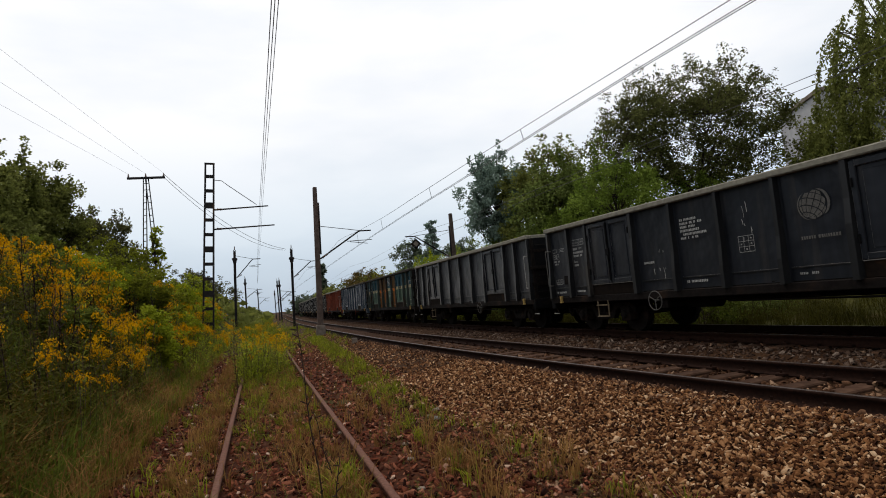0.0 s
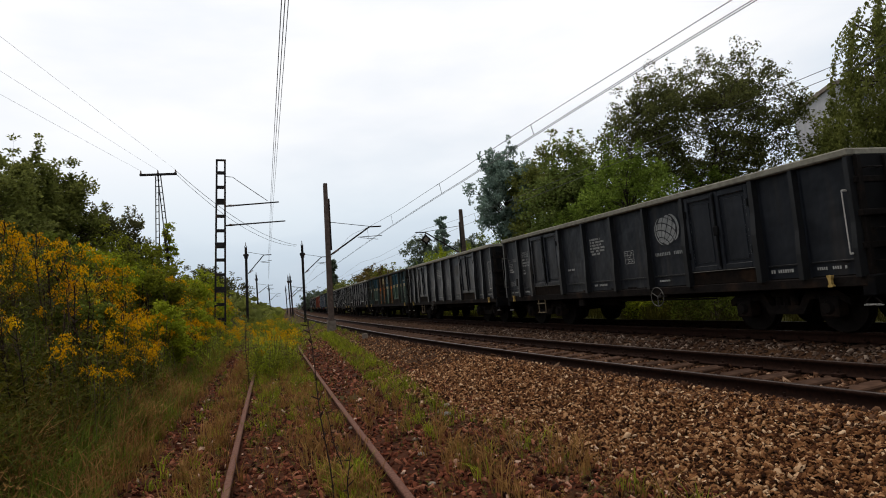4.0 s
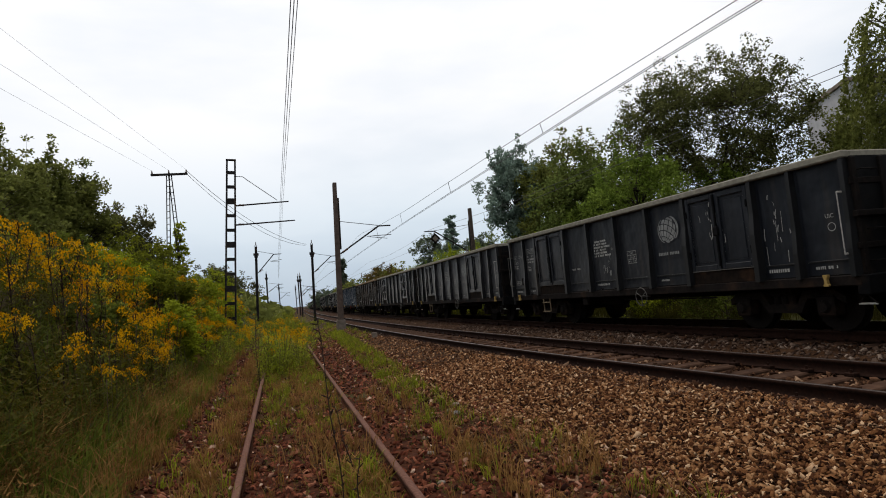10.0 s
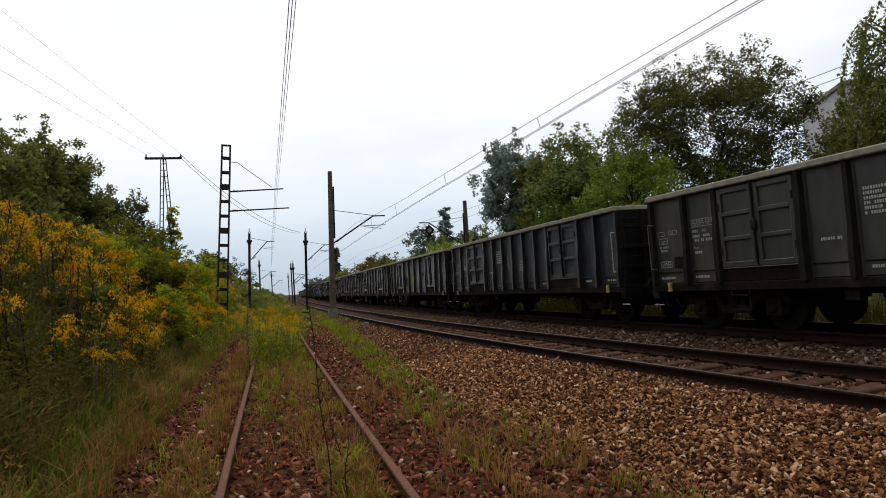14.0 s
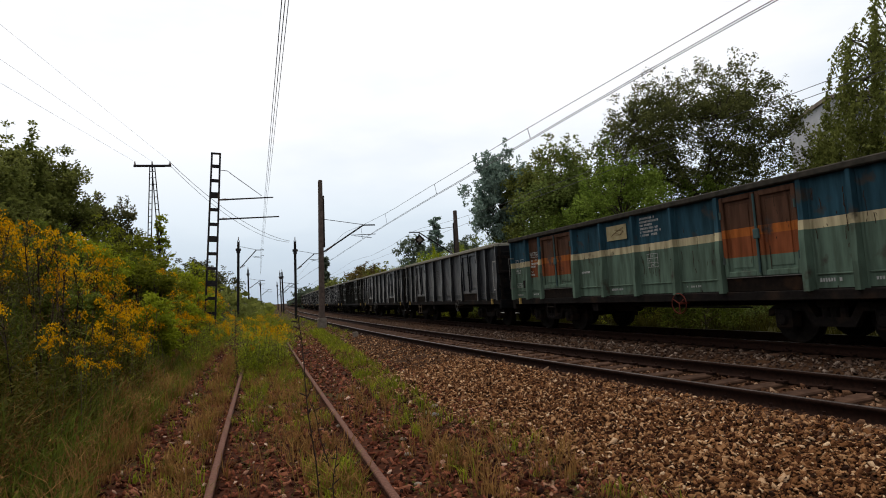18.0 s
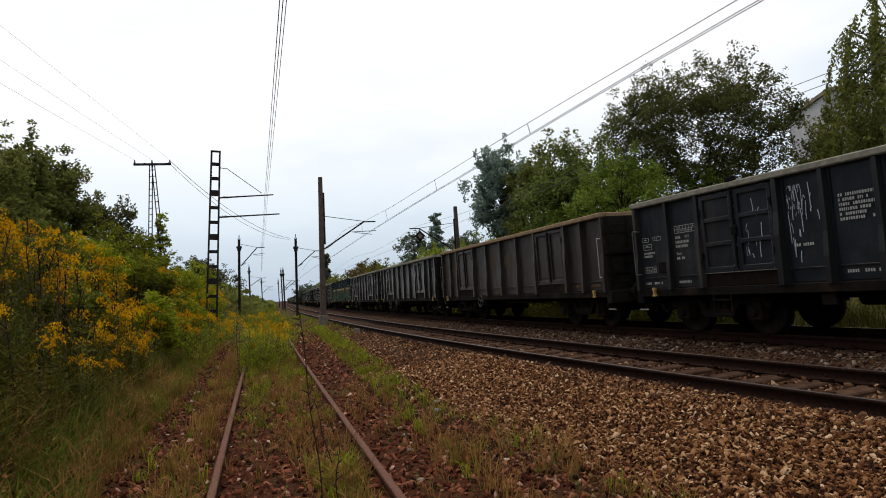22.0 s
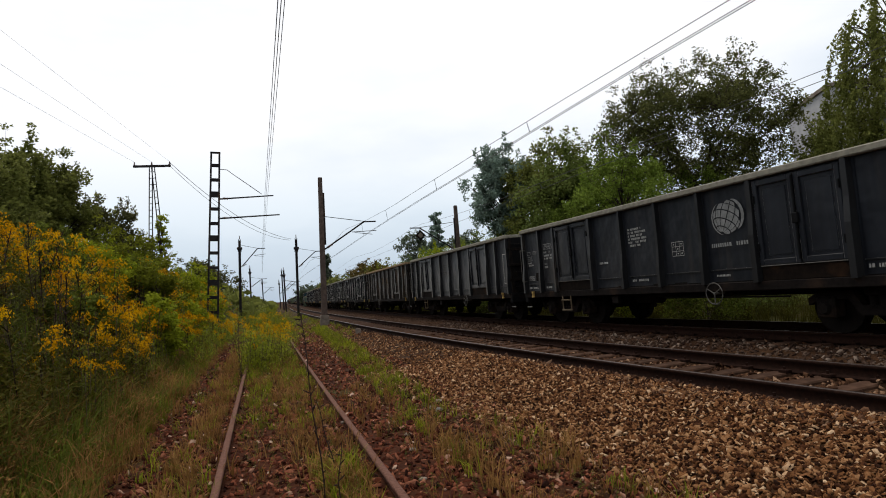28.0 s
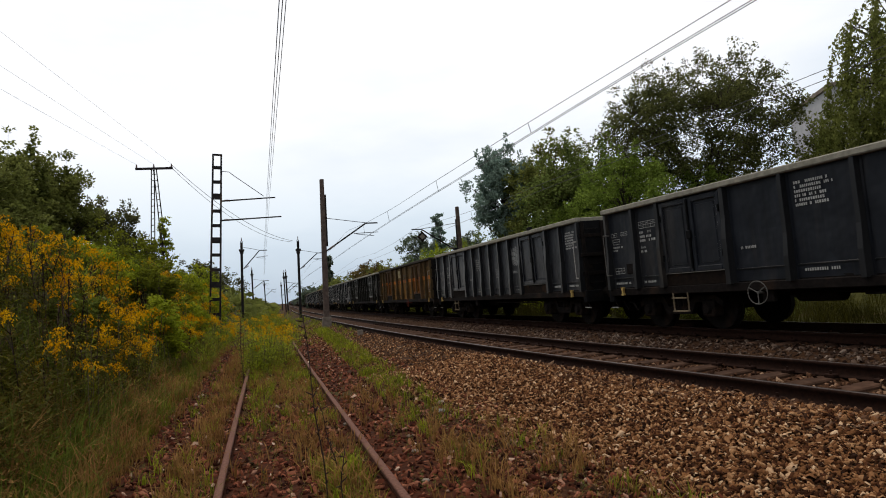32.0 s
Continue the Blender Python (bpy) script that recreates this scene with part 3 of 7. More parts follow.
def wagon(label, skin, frame_mat, n_mid=4, door="panel", paint=None, ribs=None, rim=None, logo=1.0, mark=None, posts=False, load=M_LOADTOP, seed=1,
          wheel_at=1.95, wheel_mat=None, address=1.34, uic=False, address_bay=1):
    """An open four-axle goods wagon. skin: wall material; paint: bay number to wall material."""
    rr = random.Random(seed)
    mark = mark or M_WHITEPAINT
    w = thing("goods_wagon", label, "goods wagon", "wagons of the goods train")
    bays = layout(n_mid)
    xs = -WIDE / 2
    paint = paint or {}
    ribs = ribs or frame_mat
    rim = rim or frame_mat
    # near side: a wall panel a bay, door leaves in the door bays
    for i, (y0, y1, kind) in enumerate(bays):
        m = paint.get(i, skin)
        if kind == "p":
            bm = bmesh.new()
            box(bm, xs + 0.095, xs + 0.12, y0, y1, LOW + 0.02, TOP - 0.1)
            # pressed sheet, slightly dished
            bmesh.ops.subdivide_edges(bm, edges=bm.edges[:], cuts=3, use_grid_fill=True)
            for v in bm.verts:
                a, b = (v.co.y - y0) / (y1 - y0), (v.co.z - LOW) / (TOP - LOW)
                v.co.x += 0.018 * math.sin(math.pi * min(max(a, 0), 1)) * math.sin(math.pi * min(max(b, 0), 1)) + rr.uniform(-0.006, 0.006)
            wall = part("wall_panel", bm, m, w)
            bm = bmesh.new()
            box(bm, xs + 0.070, xs + 0.094, y0 + 0.11, y1 - 0.11, LOW + 0.235, LOW + 0.262, 0.006)
            part("ledge", bm, ribs, wall)
        else:
            ym = (y0 + y1) / 2
            for a, b in ((y0 + 0.08, ym - 0.015), (ym + 0.015, y1 - 0.08)):
                bm = bmesh.new()
                box(bm, xs + 0.055, xs + 0.085, a, b, LOW + 0.28, TOP - 0.16)
                t = 0.09
                box(bm, xs + 0.005, xs + 0.055, a, a + t, LOW + 0.28, TOP - 0.16, 0.01)
                box(bm, xs + 0.005, xs + 0.055, b - t, b, LOW + 0.28, TOP - 0.16, 0.01)
                box(bm, xs + 0.005, xs + 0.055, a + t, b - t, LOW + 0.28, LOW + 0.38, 0.01)
                box(bm, xs + 0.005, xs + 0.055, a + t, b - t, TOP - 0.26, TOP - 0.16, 0.01)
                if door == "panel":
                    box(bm, xs + 0.045, xs + 0.06, a + 0.17, b - 0.17, LOW + 0.44, TOP - 0.33, 0.012)
                else:
                    for zz in (0.36, 0.67):
                        z = LOW + 0.28 + (TOP - 0.44 - LOW) * zz
                        box(bm, xs + 0.005, xs + 0.055, a + t, b - t, z - 0.04, z + 0.04, 0.01)
                leaf = part("door_leaf", bm, m, w, "hinged side door leaf")
                for zz in (LOW + 0.6, TOP - 0.5):
                    hb = bmesh.new()
                    e = a + 0.02 if b < ym else b - 0.02
                    tube(hb, (xs - 0.005, e, zz - 0.07), (xs - 0.005, e, zz + 0.07), 0.022, seg=6)
                    part("hinge", hb, frame_mat, leaf)
            bm = bmesh.new()
            tube(bm, (xs - 0.02, ym, LOW + 0.34), (xs - 0.02, ym, TOP - (-0.10 if posts else 0.2)), 0.022, seg=6)
            box(bm, xs - 0.05, xs, ym - 0.06, ym + 0.06, LOW + 0.95, LOW + 1.13, 0.012)
            if posts:
                box(bm, xs - 0.05, xs + 0.05, ym - 0.1, ym + 0.1, TOP + 0.0, TOP + 0.09, 0.01)
            part("door_bar", bm, frame_mat, w, "upright locking bar")
            bm = bmesh.new()
            box(bm, xs + 0.02, xs + 0.088, y0 + 0.09, y1 - 0.09, LOW + 0.0, LOW + 0.26, 0.01)
            part("door_sill", bm, M_SILL, w, "sooty rust-brown sill under the doors")
            bm = bmesh.new()
            box(bm, xs + 0.09, xs + 0.12, y0, y1, LOW + 0.02, TOP - 0.1)
            part("door_frame", bm, skin, w)
            bm = bmesh.new()
            box(bm, xs - 0.012, xs + 0.05, y0 + 0.1, y1 - 0.1, LOW + 0.255, LOW + 0.270, 0.004)
            part("door_ledge", bm, M_FADED, w, "worn pale ledge under the doors")
    # ribs between the bays: hat profile, widening to the foot
    edges = [b[1] for b in bays] + [bays[-1][0]]
    for k, y in enumerate(edges):
        at_door = any(kind == "d" and (abs(y - y0) < 1e-6 or abs(y - y1) < 1e-6) for y0, y1, kind in bays)
        h0, h1 = (0.075, 0.068) if at_door else (0.062, 0.052)
        y = min(max(y, -BODY / 2 + 0.06), BODY / 2 - 0.06)
        bm = bmesh.new()
        rows = []
        knee = LOW + (1.05 if at_door else 0.62)
        for z, h, dep in ((LOW - 0.02, h0, -0.065), (knee - 0.20, h0, -0.060), (knee + 0.20, h1, -0.022), (TOP - 0.3, h1, -0.018), (TOP - 0.1, h1 * 0.9, -0.012)):
            rows.append([bm.verts.new((xs + 0.12, y - h, z)), bm.verts.new((xs + dep, y - h * 0.72, z)), bm.verts.new((xs + dep, y + h * 0.72, z)), bm.verts.new((xs + 0.12, y + h, z))])
        for p, q in zip(rows[:-1], rows[1:]):
            for i in range(3):
                bm.faces.new((p[i], p[i + 1], q[i + 1], q[i]))
        bm.faces.new(rows[0][::-1])
        bm.faces.new(rows[-1])
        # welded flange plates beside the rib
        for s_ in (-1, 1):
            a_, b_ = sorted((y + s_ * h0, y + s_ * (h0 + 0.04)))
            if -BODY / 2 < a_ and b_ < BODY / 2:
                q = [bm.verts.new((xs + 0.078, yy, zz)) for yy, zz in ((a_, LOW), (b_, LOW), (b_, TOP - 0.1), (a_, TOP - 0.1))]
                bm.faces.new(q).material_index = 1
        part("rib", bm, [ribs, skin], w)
    # far side in one piece, ends, floor, top rim, sills
    bm = bmesh.new()
    box(bm, -xs - 0.10, -xs - 0.07, -BODY / 2, BODY / 2, LOW, TOP - 0.1)
    for y in edges:
        box(bm, -xs - 0.07, -xs, max(y - 0.06, -BODY / 2), min(y + 0.06, BODY / 2), LOW, TOP - 0.1)
    part("far_side_wall", bm, skin, w)
    for sy in (-1, 1):
        # ends take dark frame paint, which also holds the gap's shade
        bm = bmesh.new()
        box(bm, xs + 0.1, -xs - 0.1, sy * BODY / 2 - 0.03, sy * BODY / 2, LOW, TOP - 0.1)
        part("end_wall", bm, P_BLACKFR if frame_mat in (P_BLUE, M_TEALFR, M_OCHREFR) else frame_mat, w, "ribbed end wall")
        for x in (-1.36, -0.75, 0.75, 1.36):
            bm = bmesh.new()
            box(bm, x - 0.05, x + 0.05, min(sy * BODY / 2, sy * (BODY / 2 + 0.07)), max(sy * BODY / 2, sy * (BODY / 2 + 0.07)), LOW, TOP - 0.12, 0.01)
            part("end_post", bm, M_IRON, w)
        for z, out in ((LOW + 0.95, 0.10), (LOW + 0.45, 0.06), (TOP - 0.5, 0.05)):
            bm = bmesh.new()
            box(bm, xs + 0.02, -xs - 0.02, min(sy * (BODY / 2 + 0.003), sy * (BODY / 2 + out)), max(sy * (BODY / 2 + 0.003), sy * (BODY / 2 + out)), z - 0.05, z + 0.05, 0.01)
            part("end_bar", bm, M_IRON, w)
        for x, z in ((-1.12, TOP - 0.33), (-1.05, LOW + 0.7), (-1.1, LOW + 0.2)):
            bm = bmesh.new()
            e = sy * (BODY / 2 + 0.13)
            tube(bm, (x - 0.17, e, z), (x + 0.17, e, z), 0.013, seg=5)
            for dx in (-0.17, 0.17):
                tube(bm, (x + dx, e, z), (x + dx, sy * BODY / 2, z), 0.013, seg=5)
            part("rung", bm, M_IRON, w)
    bm = bmesh.new()
    box(bm, xs + 0.1, -xs - 0.1, -BODY / 2, BODY / 2, LOW - 0.02, LOW + 0.05)
    part("floor_plate", bm, M_IRON, w)
    bm = bmesh.new()
    hump = [(-1.3, 0), (-0.9, 0.16), (0, 0.24), (0.9, 0.16), (1.3, 0)]
    n_l = 16
    rows = []
    for i in range(n_l + 1):
        y = -BODY / 2 + 0.1 + (BODY - 0.2) * i / n_l
        k = min(1.0, 3.0 * min(i, n_l - i) / n_l)
        rows.append([bm.verts.new((x, y, TOP - 0.62 + z * k * 1.6 + rr.uniform(-0.05, 0.05))) for x, z in hump])
    for p, q in zip(rows[:-1], rows[1:]):
        for i in range(4):
            bm.faces.new((p[i], p[i + 1], q[i + 1], q[i]))
    part("coal_load", bm, M_IRON, w, "dark heaped load")
    for sx in (-1, 1):
        bm = bmesh.new()
        a, b = sorted((sx * (WIDE / 2 + 0.05), sx * (WIDE / 2 - 0.12)))
        box(bm, a, b, -BODY / 2 - 0.02, BODY / 2 + 0.02, TOP - 0.12, TOP, 0.02)
        part("top_rail", bm, [load], w, "dusty top rail")
        bm = bmesh.new()
        a, b = sorted((sx * (WIDE / 2 - 0.01), sx * (WIDE / 2 - 0.13)))
        box(bm, a, b, -BODY / 2, BODY / 2, LOW - 0.17, LOW, 0.015)
        part("side_sill", bm, M_IRON, w)
    for sy in (-1, 1):
        bm = bmesh.new()
        a, b = sorted((sy * (BODY / 2 - 0.12), sy * (BODY / 2 + 0.01)))
        box(bm, xs + 0.13, -xs - 0.13, a, b, TOP - 0.12, TOP, 0.02)
        part("end_rail", bm, [load], w)
        bm = bmesh.new()
        a, b = sorted((sy * (BODY / 2 - 0.1), sy * (BODY / 2 + 0.1)))
        box(bm, xs + 0.02, -xs - 0.02, a, b, LOW - 0.32, LOW, 0.02)
        part("headstock", bm, M_IRON if frame_mat in (M_TEALFR, M_OCHREFR) else frame_mat, w, "end beam")
        for sx in (-1, 1):
            bm = bmesh.new()
            y = sy * (BODY / 2 + 0.1)
            tube(bm, (sx * 0.875, y, 1.06 - 0.13), (sx * 0.875, y + sy * 0.36, 1.06 - 0.13), 0.085, 0.075, 12)
            tube(bm, (sx * 0.875, y + sy * 0.36, 0.93), (sx * 0.875, y + sy * 0.43, 0.93), 0.225, 0.21, 16)
            part("buffer", bm, M_IRON, w, "round black buffer")
        bm = bmesh.new()
        tube(bm, (0, sy * (BODY / 2 + 0.05), 0.93), (0, sy * (BODY / 2 + 0.55), 0.88), 0.035, seg=6)
        box(bm, -0.12, 0.12, min(sy * BODY / 2, sy * (BODY / 2 + 0.16)), max(sy * BODY / 2, sy * (BODY / 2 + 0.16)), 0.82, 1.04, 0.01)
        part("coupling", bm, M_IRON, w, "draw hook and screw link")
        for x in (-0.42, 0.42):
            path = [(x + 0.03 * math.sin(3 * q), sy * (BODY / 2 + 0.06 + 0.50 * q), 0.82 - 0.46 * math.sin(min(1.0, q * 1.15) * 2.3) ** 2) for q in np.linspace(0, 1, 10)]
            part_np("air_hose", *limb_np(path, np.full(10, 0.028), 6), M_IRON, w, "hanging black air hose")
        bm = bmesh.new()
        e0, e1 = sy * (BODY / 2 - 0.16), sy * (BODY / 2 + 0.14)
        tube(bm, (xs + 0.10, e0, 0.52), (xs + 0.10, e1, 0.52), 0.015, seg=5)
        handle = part("shunter_handle", bm, M_WORNWHITE, w, "pale shunter's handle under the end beam")
        for e in (e0, e1):
            bm = bmesh.new()
            tube(bm, (xs + 0.10, e, 0.52), (xs + 0.10, sy * (BODY / 2 - 0.02), LOW - 0.3), 0.014, seg=5)
            part("hanger", bm, M_IRON, handle)
    # centre beam and brake gear
    bm = bmesh.new()
    box(bm, -0.22, 0.22, -BODY / 2, BODY / 2, LOW - 0.34, LOW - 0.03)
    for y in (-2.4, -1.2, 0.2, 1.4, 2.5):
        box(bm, xs + 0.14, -xs - 0.14, y - 0.06, y + 0.06, LOW - 0.2, LOW - 0.03)
    part("centre_beam", bm, M_IRON, w)
    bm = bmesh.new()
    tube(bm, (-0.75, 1.7, 0.72), (-0.75, 0.9, 0.72), 0.17, seg=12)
    tube(bm, (-1.1, -2.2, 0.74), (-1.1, 1.0, 0.74), 0.025, seg=6)
    tube(bm, (-1.25, -3.0, 0.68), (-1.25, 0.2, 0.70), 0.018, seg=6)
    box(bm, -1.38, -1.28, 1.75, 2.0, 0.6, 0.8, 0.01)
    part("brake_gear", bm, M_IRON, w, "air tank and brake rods")
    # hand wheel, step, corner rails, lamp bracket
    if wheel_at is not None:
        bm = bmesh.new()
        yb, zb, r = wheel_at, 0.78, 0.21
        for i in range(24):
            a0, a1 = math.tau * i / 24, math.tau * (i + 1) / 24
            tube(bm, (xs - 0.06, yb + r * math.cos(a0), zb + r * math.sin(a0)), (xs - 0.06, yb + r * math.cos(a1), zb + r * math.sin(a1)), 0.010, seg=5, caps=False)
        for i in range(3):
            a = 0.5 + math.tau * i / 3
            tube(bm, (xs - 0.05, yb, zb), (xs - 0.06, yb + r * math.cos(a), zb + r * math.sin(a)), 0.010, seg=5)
        tube(bm, (xs + 0.2, yb, zb), (xs - 0.06, yb, zb), 0.025, seg=6)
        part("hand_brake_wheel", bm, wheel_mat or M_FADED, w, "worn hand brake wheel with three spokes")
    bm = bmesh.new()
    yb = bays[2][1] - 0.22
    for y in (yb, yb - 0.42):
        tube(bm, (xs + 0.02, y, LOW - 0.15), (xs + 0.02, y, 0.44), 0.017, seg=5)
    for z in (0.44, 0.72):
        box(bm, xs - 0.03, xs + 0.05, yb - 0.42, yb, z - 0.013, z + 0.013)
    part("step", bm, M_STEP if skin is P_BLACK and door == "panel" else M_IRON, w, "stirrup step under the side door")
    for sy in (-1, 1):
        y = sy * (BODY / 2 - 0.10)
        bm = bmesh.new()
        tube(bm, (xs - 0.12, y, LOW + 0.34), (xs - 0.12, y, LOW + 1.32), 0.010, seg=5)
        tube(bm, (xs - 0.12, y, LOW + 0.34), (xs + 0.06, y, LOW + 0.34), 0.017, seg=5)
        tube(bm, (xs - 0.12, y, LOW + 1.32), (xs + 0.06, y, LOW + 1.32), 0.017, seg=5)
        part("corner_handrail", bm, M_WORNWHITE if sy < 0 else M_FADED, w, "pale grab rail")
        y = sy * (BODY / 2 - 0.55)
        bm = bmesh.new()
        rows = []
        for z, h in ((LOW - 0.16, 0.036), (LOW - 0.14, 0.048), (LOW - 0.11, 0.022), (LOW - 0.05, 0.022), (LOW + 0.0, 0.040), (LOW + 0.03, 0.045)):
            rows.append([bm.verts.new((xx, yy, z)) for xx, yy in ((xs - 0.07, y - h), (xs - 0.07, y + h), (xs - 0.01, y + h), (xs - 0.01, y - h))])
        for p, q in zip(rows[:-1], rows[1:]):
            for i in range(4):
                bm.faces.new((p[i], p[(i + 1) % 4], q[(i + 1) % 4], q[i]))
        bm.faces.new(rows[0])
        bm.faces.new(rows[-1])
        part("tow_hook", bm, M_YELLOW, w, "yellow towing hook")
    for y in BOGIES:
        bogie(w, y)
    # writing that cannot be read, as bars
    x = xs + 0.080
    b0, b1 = bays[0], bays[1]
    up = 0.10 * (seed % 3)
    ruled(w, x, b1[1] - 0.15, LOW + 1.16 + up, 0.56, 0.15, 7, 2, mark, seed, label="white ruled weight table")
    ruled(w, x, b0[1] - 0.18, LOW + 1.06 + up, 0.20, 0.09, 1, 1, mark, seed + 1, "stencil_frame", "small white framed mark")
    ruled(w, x, b0[1] - 0.52, LOW + 1.07 + up, 0.24, 0.08, 2, 1, mark, seed + 2, "stencil_frame", "small white framed mark")
    ruled(w, x, b0[1] - 0.20, LOW + 0.88 + up, 0.26, 0.12, 1, 2, mark, seed + 4, "stencil_frame", "small white framed mark")
    bars(w, "stencil_block", x, b0[1] - 0.20, LOW + 0.78 + up, 2, 0.36, 0.045, mark, seed, "block of small white marks")
    ruled(w, x, b0[1] - 0.20, LOW + 0.36, 0.34, 0.13, 3, 2, mark, seed + 3, "stencil_frame", "small white framed mark")
    bm = bmesh.new()
    box(bm, x - 0.012, x + 0.01, b0[0] + 0.15, b0[0] + 0.42, LOW + 0.34, LOW + 0.58, 0.006)
    part("label_holder", bm, M_IRON, w, "black label holder plate")
    bars(w, "stencil_line", x, b0[1] - 0.18, LOW + 0.10, 1, 0.6, 0.05, mark, seed + 4, "short white line of marks")
    if mark is not M_FADED:
        lettering(w, "RIV", x, b1[1] - 0.42, LOW + 1.04 + up, 0.06, mark)
        lettering(w, "Eaos", x, b1[1] - 0.15, LOW + 0.70 + up, 0.06, mark)
    bars(w, "stencil_block", x, b1[1] - 0.15, LOW + 1.04 + up, 1, 0.18, 0.055, mark, seed + 1, "pair of white marks")
    bars(w, "stencil_block", x, b1[1] - 0.15, LOW + 0.94 + up, 2, 0.56, 0.055, mark, seed + 1, "two lines of white marks")
    bars(w, "stencil_line", x, b1[1] - 0.15, LOW + 0.60 + up, 1, 0.28, 0.055, mark, seed + 2, "short white line of marks")
    bars(w, "stencil_line", x, b1[1] - 0.15, LOW + 0.10, 1, 0.5, 0.05, mark, seed + 7, "short white line of marks")
    mids = [b for b in bays[3:-3] if b[2] == "p"]
    k = len(mids)
    bars(w, "stencil_line", x, mids[0][1] - 0.25, LOW + 0.62, 1, 0.5, 0.05, mark, seed + 2, "short white line of marks")
    bars(w, "stencil_block", x, mids[address_bay][1] - 0.2, LOW + address, 6, 0.72, 0.048, mark, seed + 3, "address block of small white marks")
    bars(w, "stencil_line", x, mids[1][1] - 0.22, LOW + 0.13, 1, 0.7, 0.05, mark, seed + 4, "white line of marks")
    ruled(w, x, mids[k // 2][1] - 0.36, LOW + 0.62, 0.34, 0.30, 3, 3, mark, seed + 5)
    bars(w, "stencil_line", x, mids[-1][1] - 0.25, LOW + 0.12, 1, 0.4, 0.04, mark, seed + 5, "white line of marks")
    b8, b9 = bays[-2], bays[-1]
    bars(w, "stencil_line", x, b8[1] - 0.15, LOW + 0.12, 1, 0.55, 0.06, mark, seed + 8, "short white line of marks")
    bars(w, "stencil_line", x, b9[1] - 0.2, LOW + 0.12, 1, 0.6, 0.05, mark, seed + 9, "short white line of marks")
    if uic:
        lettering(w, "UIC", x, b9[1] - 0.53, LOW + 0.95, 0.07, mark)
        bm = bmesh.new()
        for i in range(16):
            a0, a1 = math.tau * i / 16, math.tau * (i + 1) / 16
            bm.faces.new([bm.verts.new((x, b9[1] - 0.63 + q * math.cos(a), LOW + 0.80 + q * math.sin(a))) for q, a in ((0.062, a0), (0.072, a0), (0.072, a1), (0.062, a1))])
        part("ring_mark", bm, mark, w, "small white ring mark")
    if logo:
        b = mids[-1]
        y = (b[0] + b[1]) / 2
        globe(w, x + 0.002, y, LOW + 1.26, 0.34 * logo, M_EMBLEM if logo > 0.8 else M_FADED)
        bars(w, "emblem_line", x, y + 0.45 * min(logo, 1.0), LOW + 0.70, 1, 1.35 * logo, 0.075 * logo, M_EMBLEM if logo > 0.8 else M_FADED, seed + 6, "pale lettering bar under the emblem")
    return w


M_SILL = mat("sooty_rusty_sill", (0.0055, 0.004, 0.0032), (0.013, 0.0085, 0.006), 9, 0.85, 0.3, stain=(0.040, 0.020, 0.010), stain_scale=1.8, stain_at=0.57, vary=0.2)
M_WORNWHITE = mat("worn_white_paint", (0.22, 0.21, 0.19), (0.42, 0.41, 0.38), 25, 0.8, 0.1, vary=0.1)
M_YELLOW = mat("yellow_hook_paint", (0.26, 0.17, 0.05), (0.40, 0.28, 0.10), 20, 0.7, 0.1, vary=0.1)
M_REDWHEEL = mat("faded_red_wheel_paint", (0.085, 0.019, 0.013), (0.15, 0.036, 0.025), 20, 0.7, 0.1, vary=0.1)
M_RUSTMARK = mat("rust_yellow_marking", (0.085, 0.055, 0.028), (0.15, 0.095, 0.045), 20, 0.9, 0.0, vary=0.1)
M_STEP = mat("rusty_yellow_step_paint", (0.10, 0.075, 0.045), (0.20, 0.16, 0.11), 20, 0.85, 0.1, vary=0.1)
M_FADED = mat("half_worn_marking", (0.075, 0.072, 0.066), (0.13, 0.125, 0.115), 25, 0.85, 0.0, vary=0.1)
P_BLACK = mat("black_blue_wagon_paint", (0.0040, 0.0052, 0.0080), (0.0092, 0.0116, 0.0166), 3.0, 0.40, 0.10, stain=(0.019, 0.018, 0.0185), stain_scale=1.6, stain_at=0.55, vary=0.12, spec=0.18, stretch=(1, 2.2, 0.22), dent=0.34, dust=0.42)
P_BLACKFR = mat("black_wagon_frame", (0.003, 0.003, 0.0034), (0.006, 0.0062, 0.0068), 5.0, 0.7, 0.2, stain=(0.020, 0.014, 0.010), stain_scale=1.4, stain_at=0.6, vary=0.15)
P_RIB = mat("worn_black_rib_paint", (0.0045, 0.005, 0.006), (0.010, 0.0105, 0.0115), 4.0, 0.38, 0.2, stain=(0.045, 0.038, 0.032), stain_scale=2.2, stain_at=0.62, vary=0.15, spec=0.2, stretch=(1, 1, 0.35), dust=0.42)
P_GREY = mat("olive_grey_wagon_paint", (0.015, 0.0155, 0.0115), (0.028, 0.028, 0.021), 3.0, 0.45, 0.15, stain=(0.05, 0.042, 0.03), stain_scale=0.9, stain_at=0.57, vary=0.15, spec=0.4, stretch=(1, 1.6, 0.5), dust=0.22)
P_GREYFR = mat("dark_olive_grey_frame", (0.008, 0.0078, 0.0065), (0.017, 0.016, 0.013), 4.0, 0.7, 0.2, stain=(0.03, 0.022, 0.015), stain_scale=1.4, stain_at=0.6, vary=0.15)
P_RUST = mat("rusted_grey_brown_wagon_paint", (0.010, 0.0076, 0.0058), (0.022, 0.0155, 0.0108), 2.5, 0.48, 0.2, stain=(0.048, 0.025, 0.012), stain_scale=1.3, stain_at=0.57, vary=0.15, spec=0.24, dent=0.3, stretch=(1, 1.8, 0.45), dust=0.22)
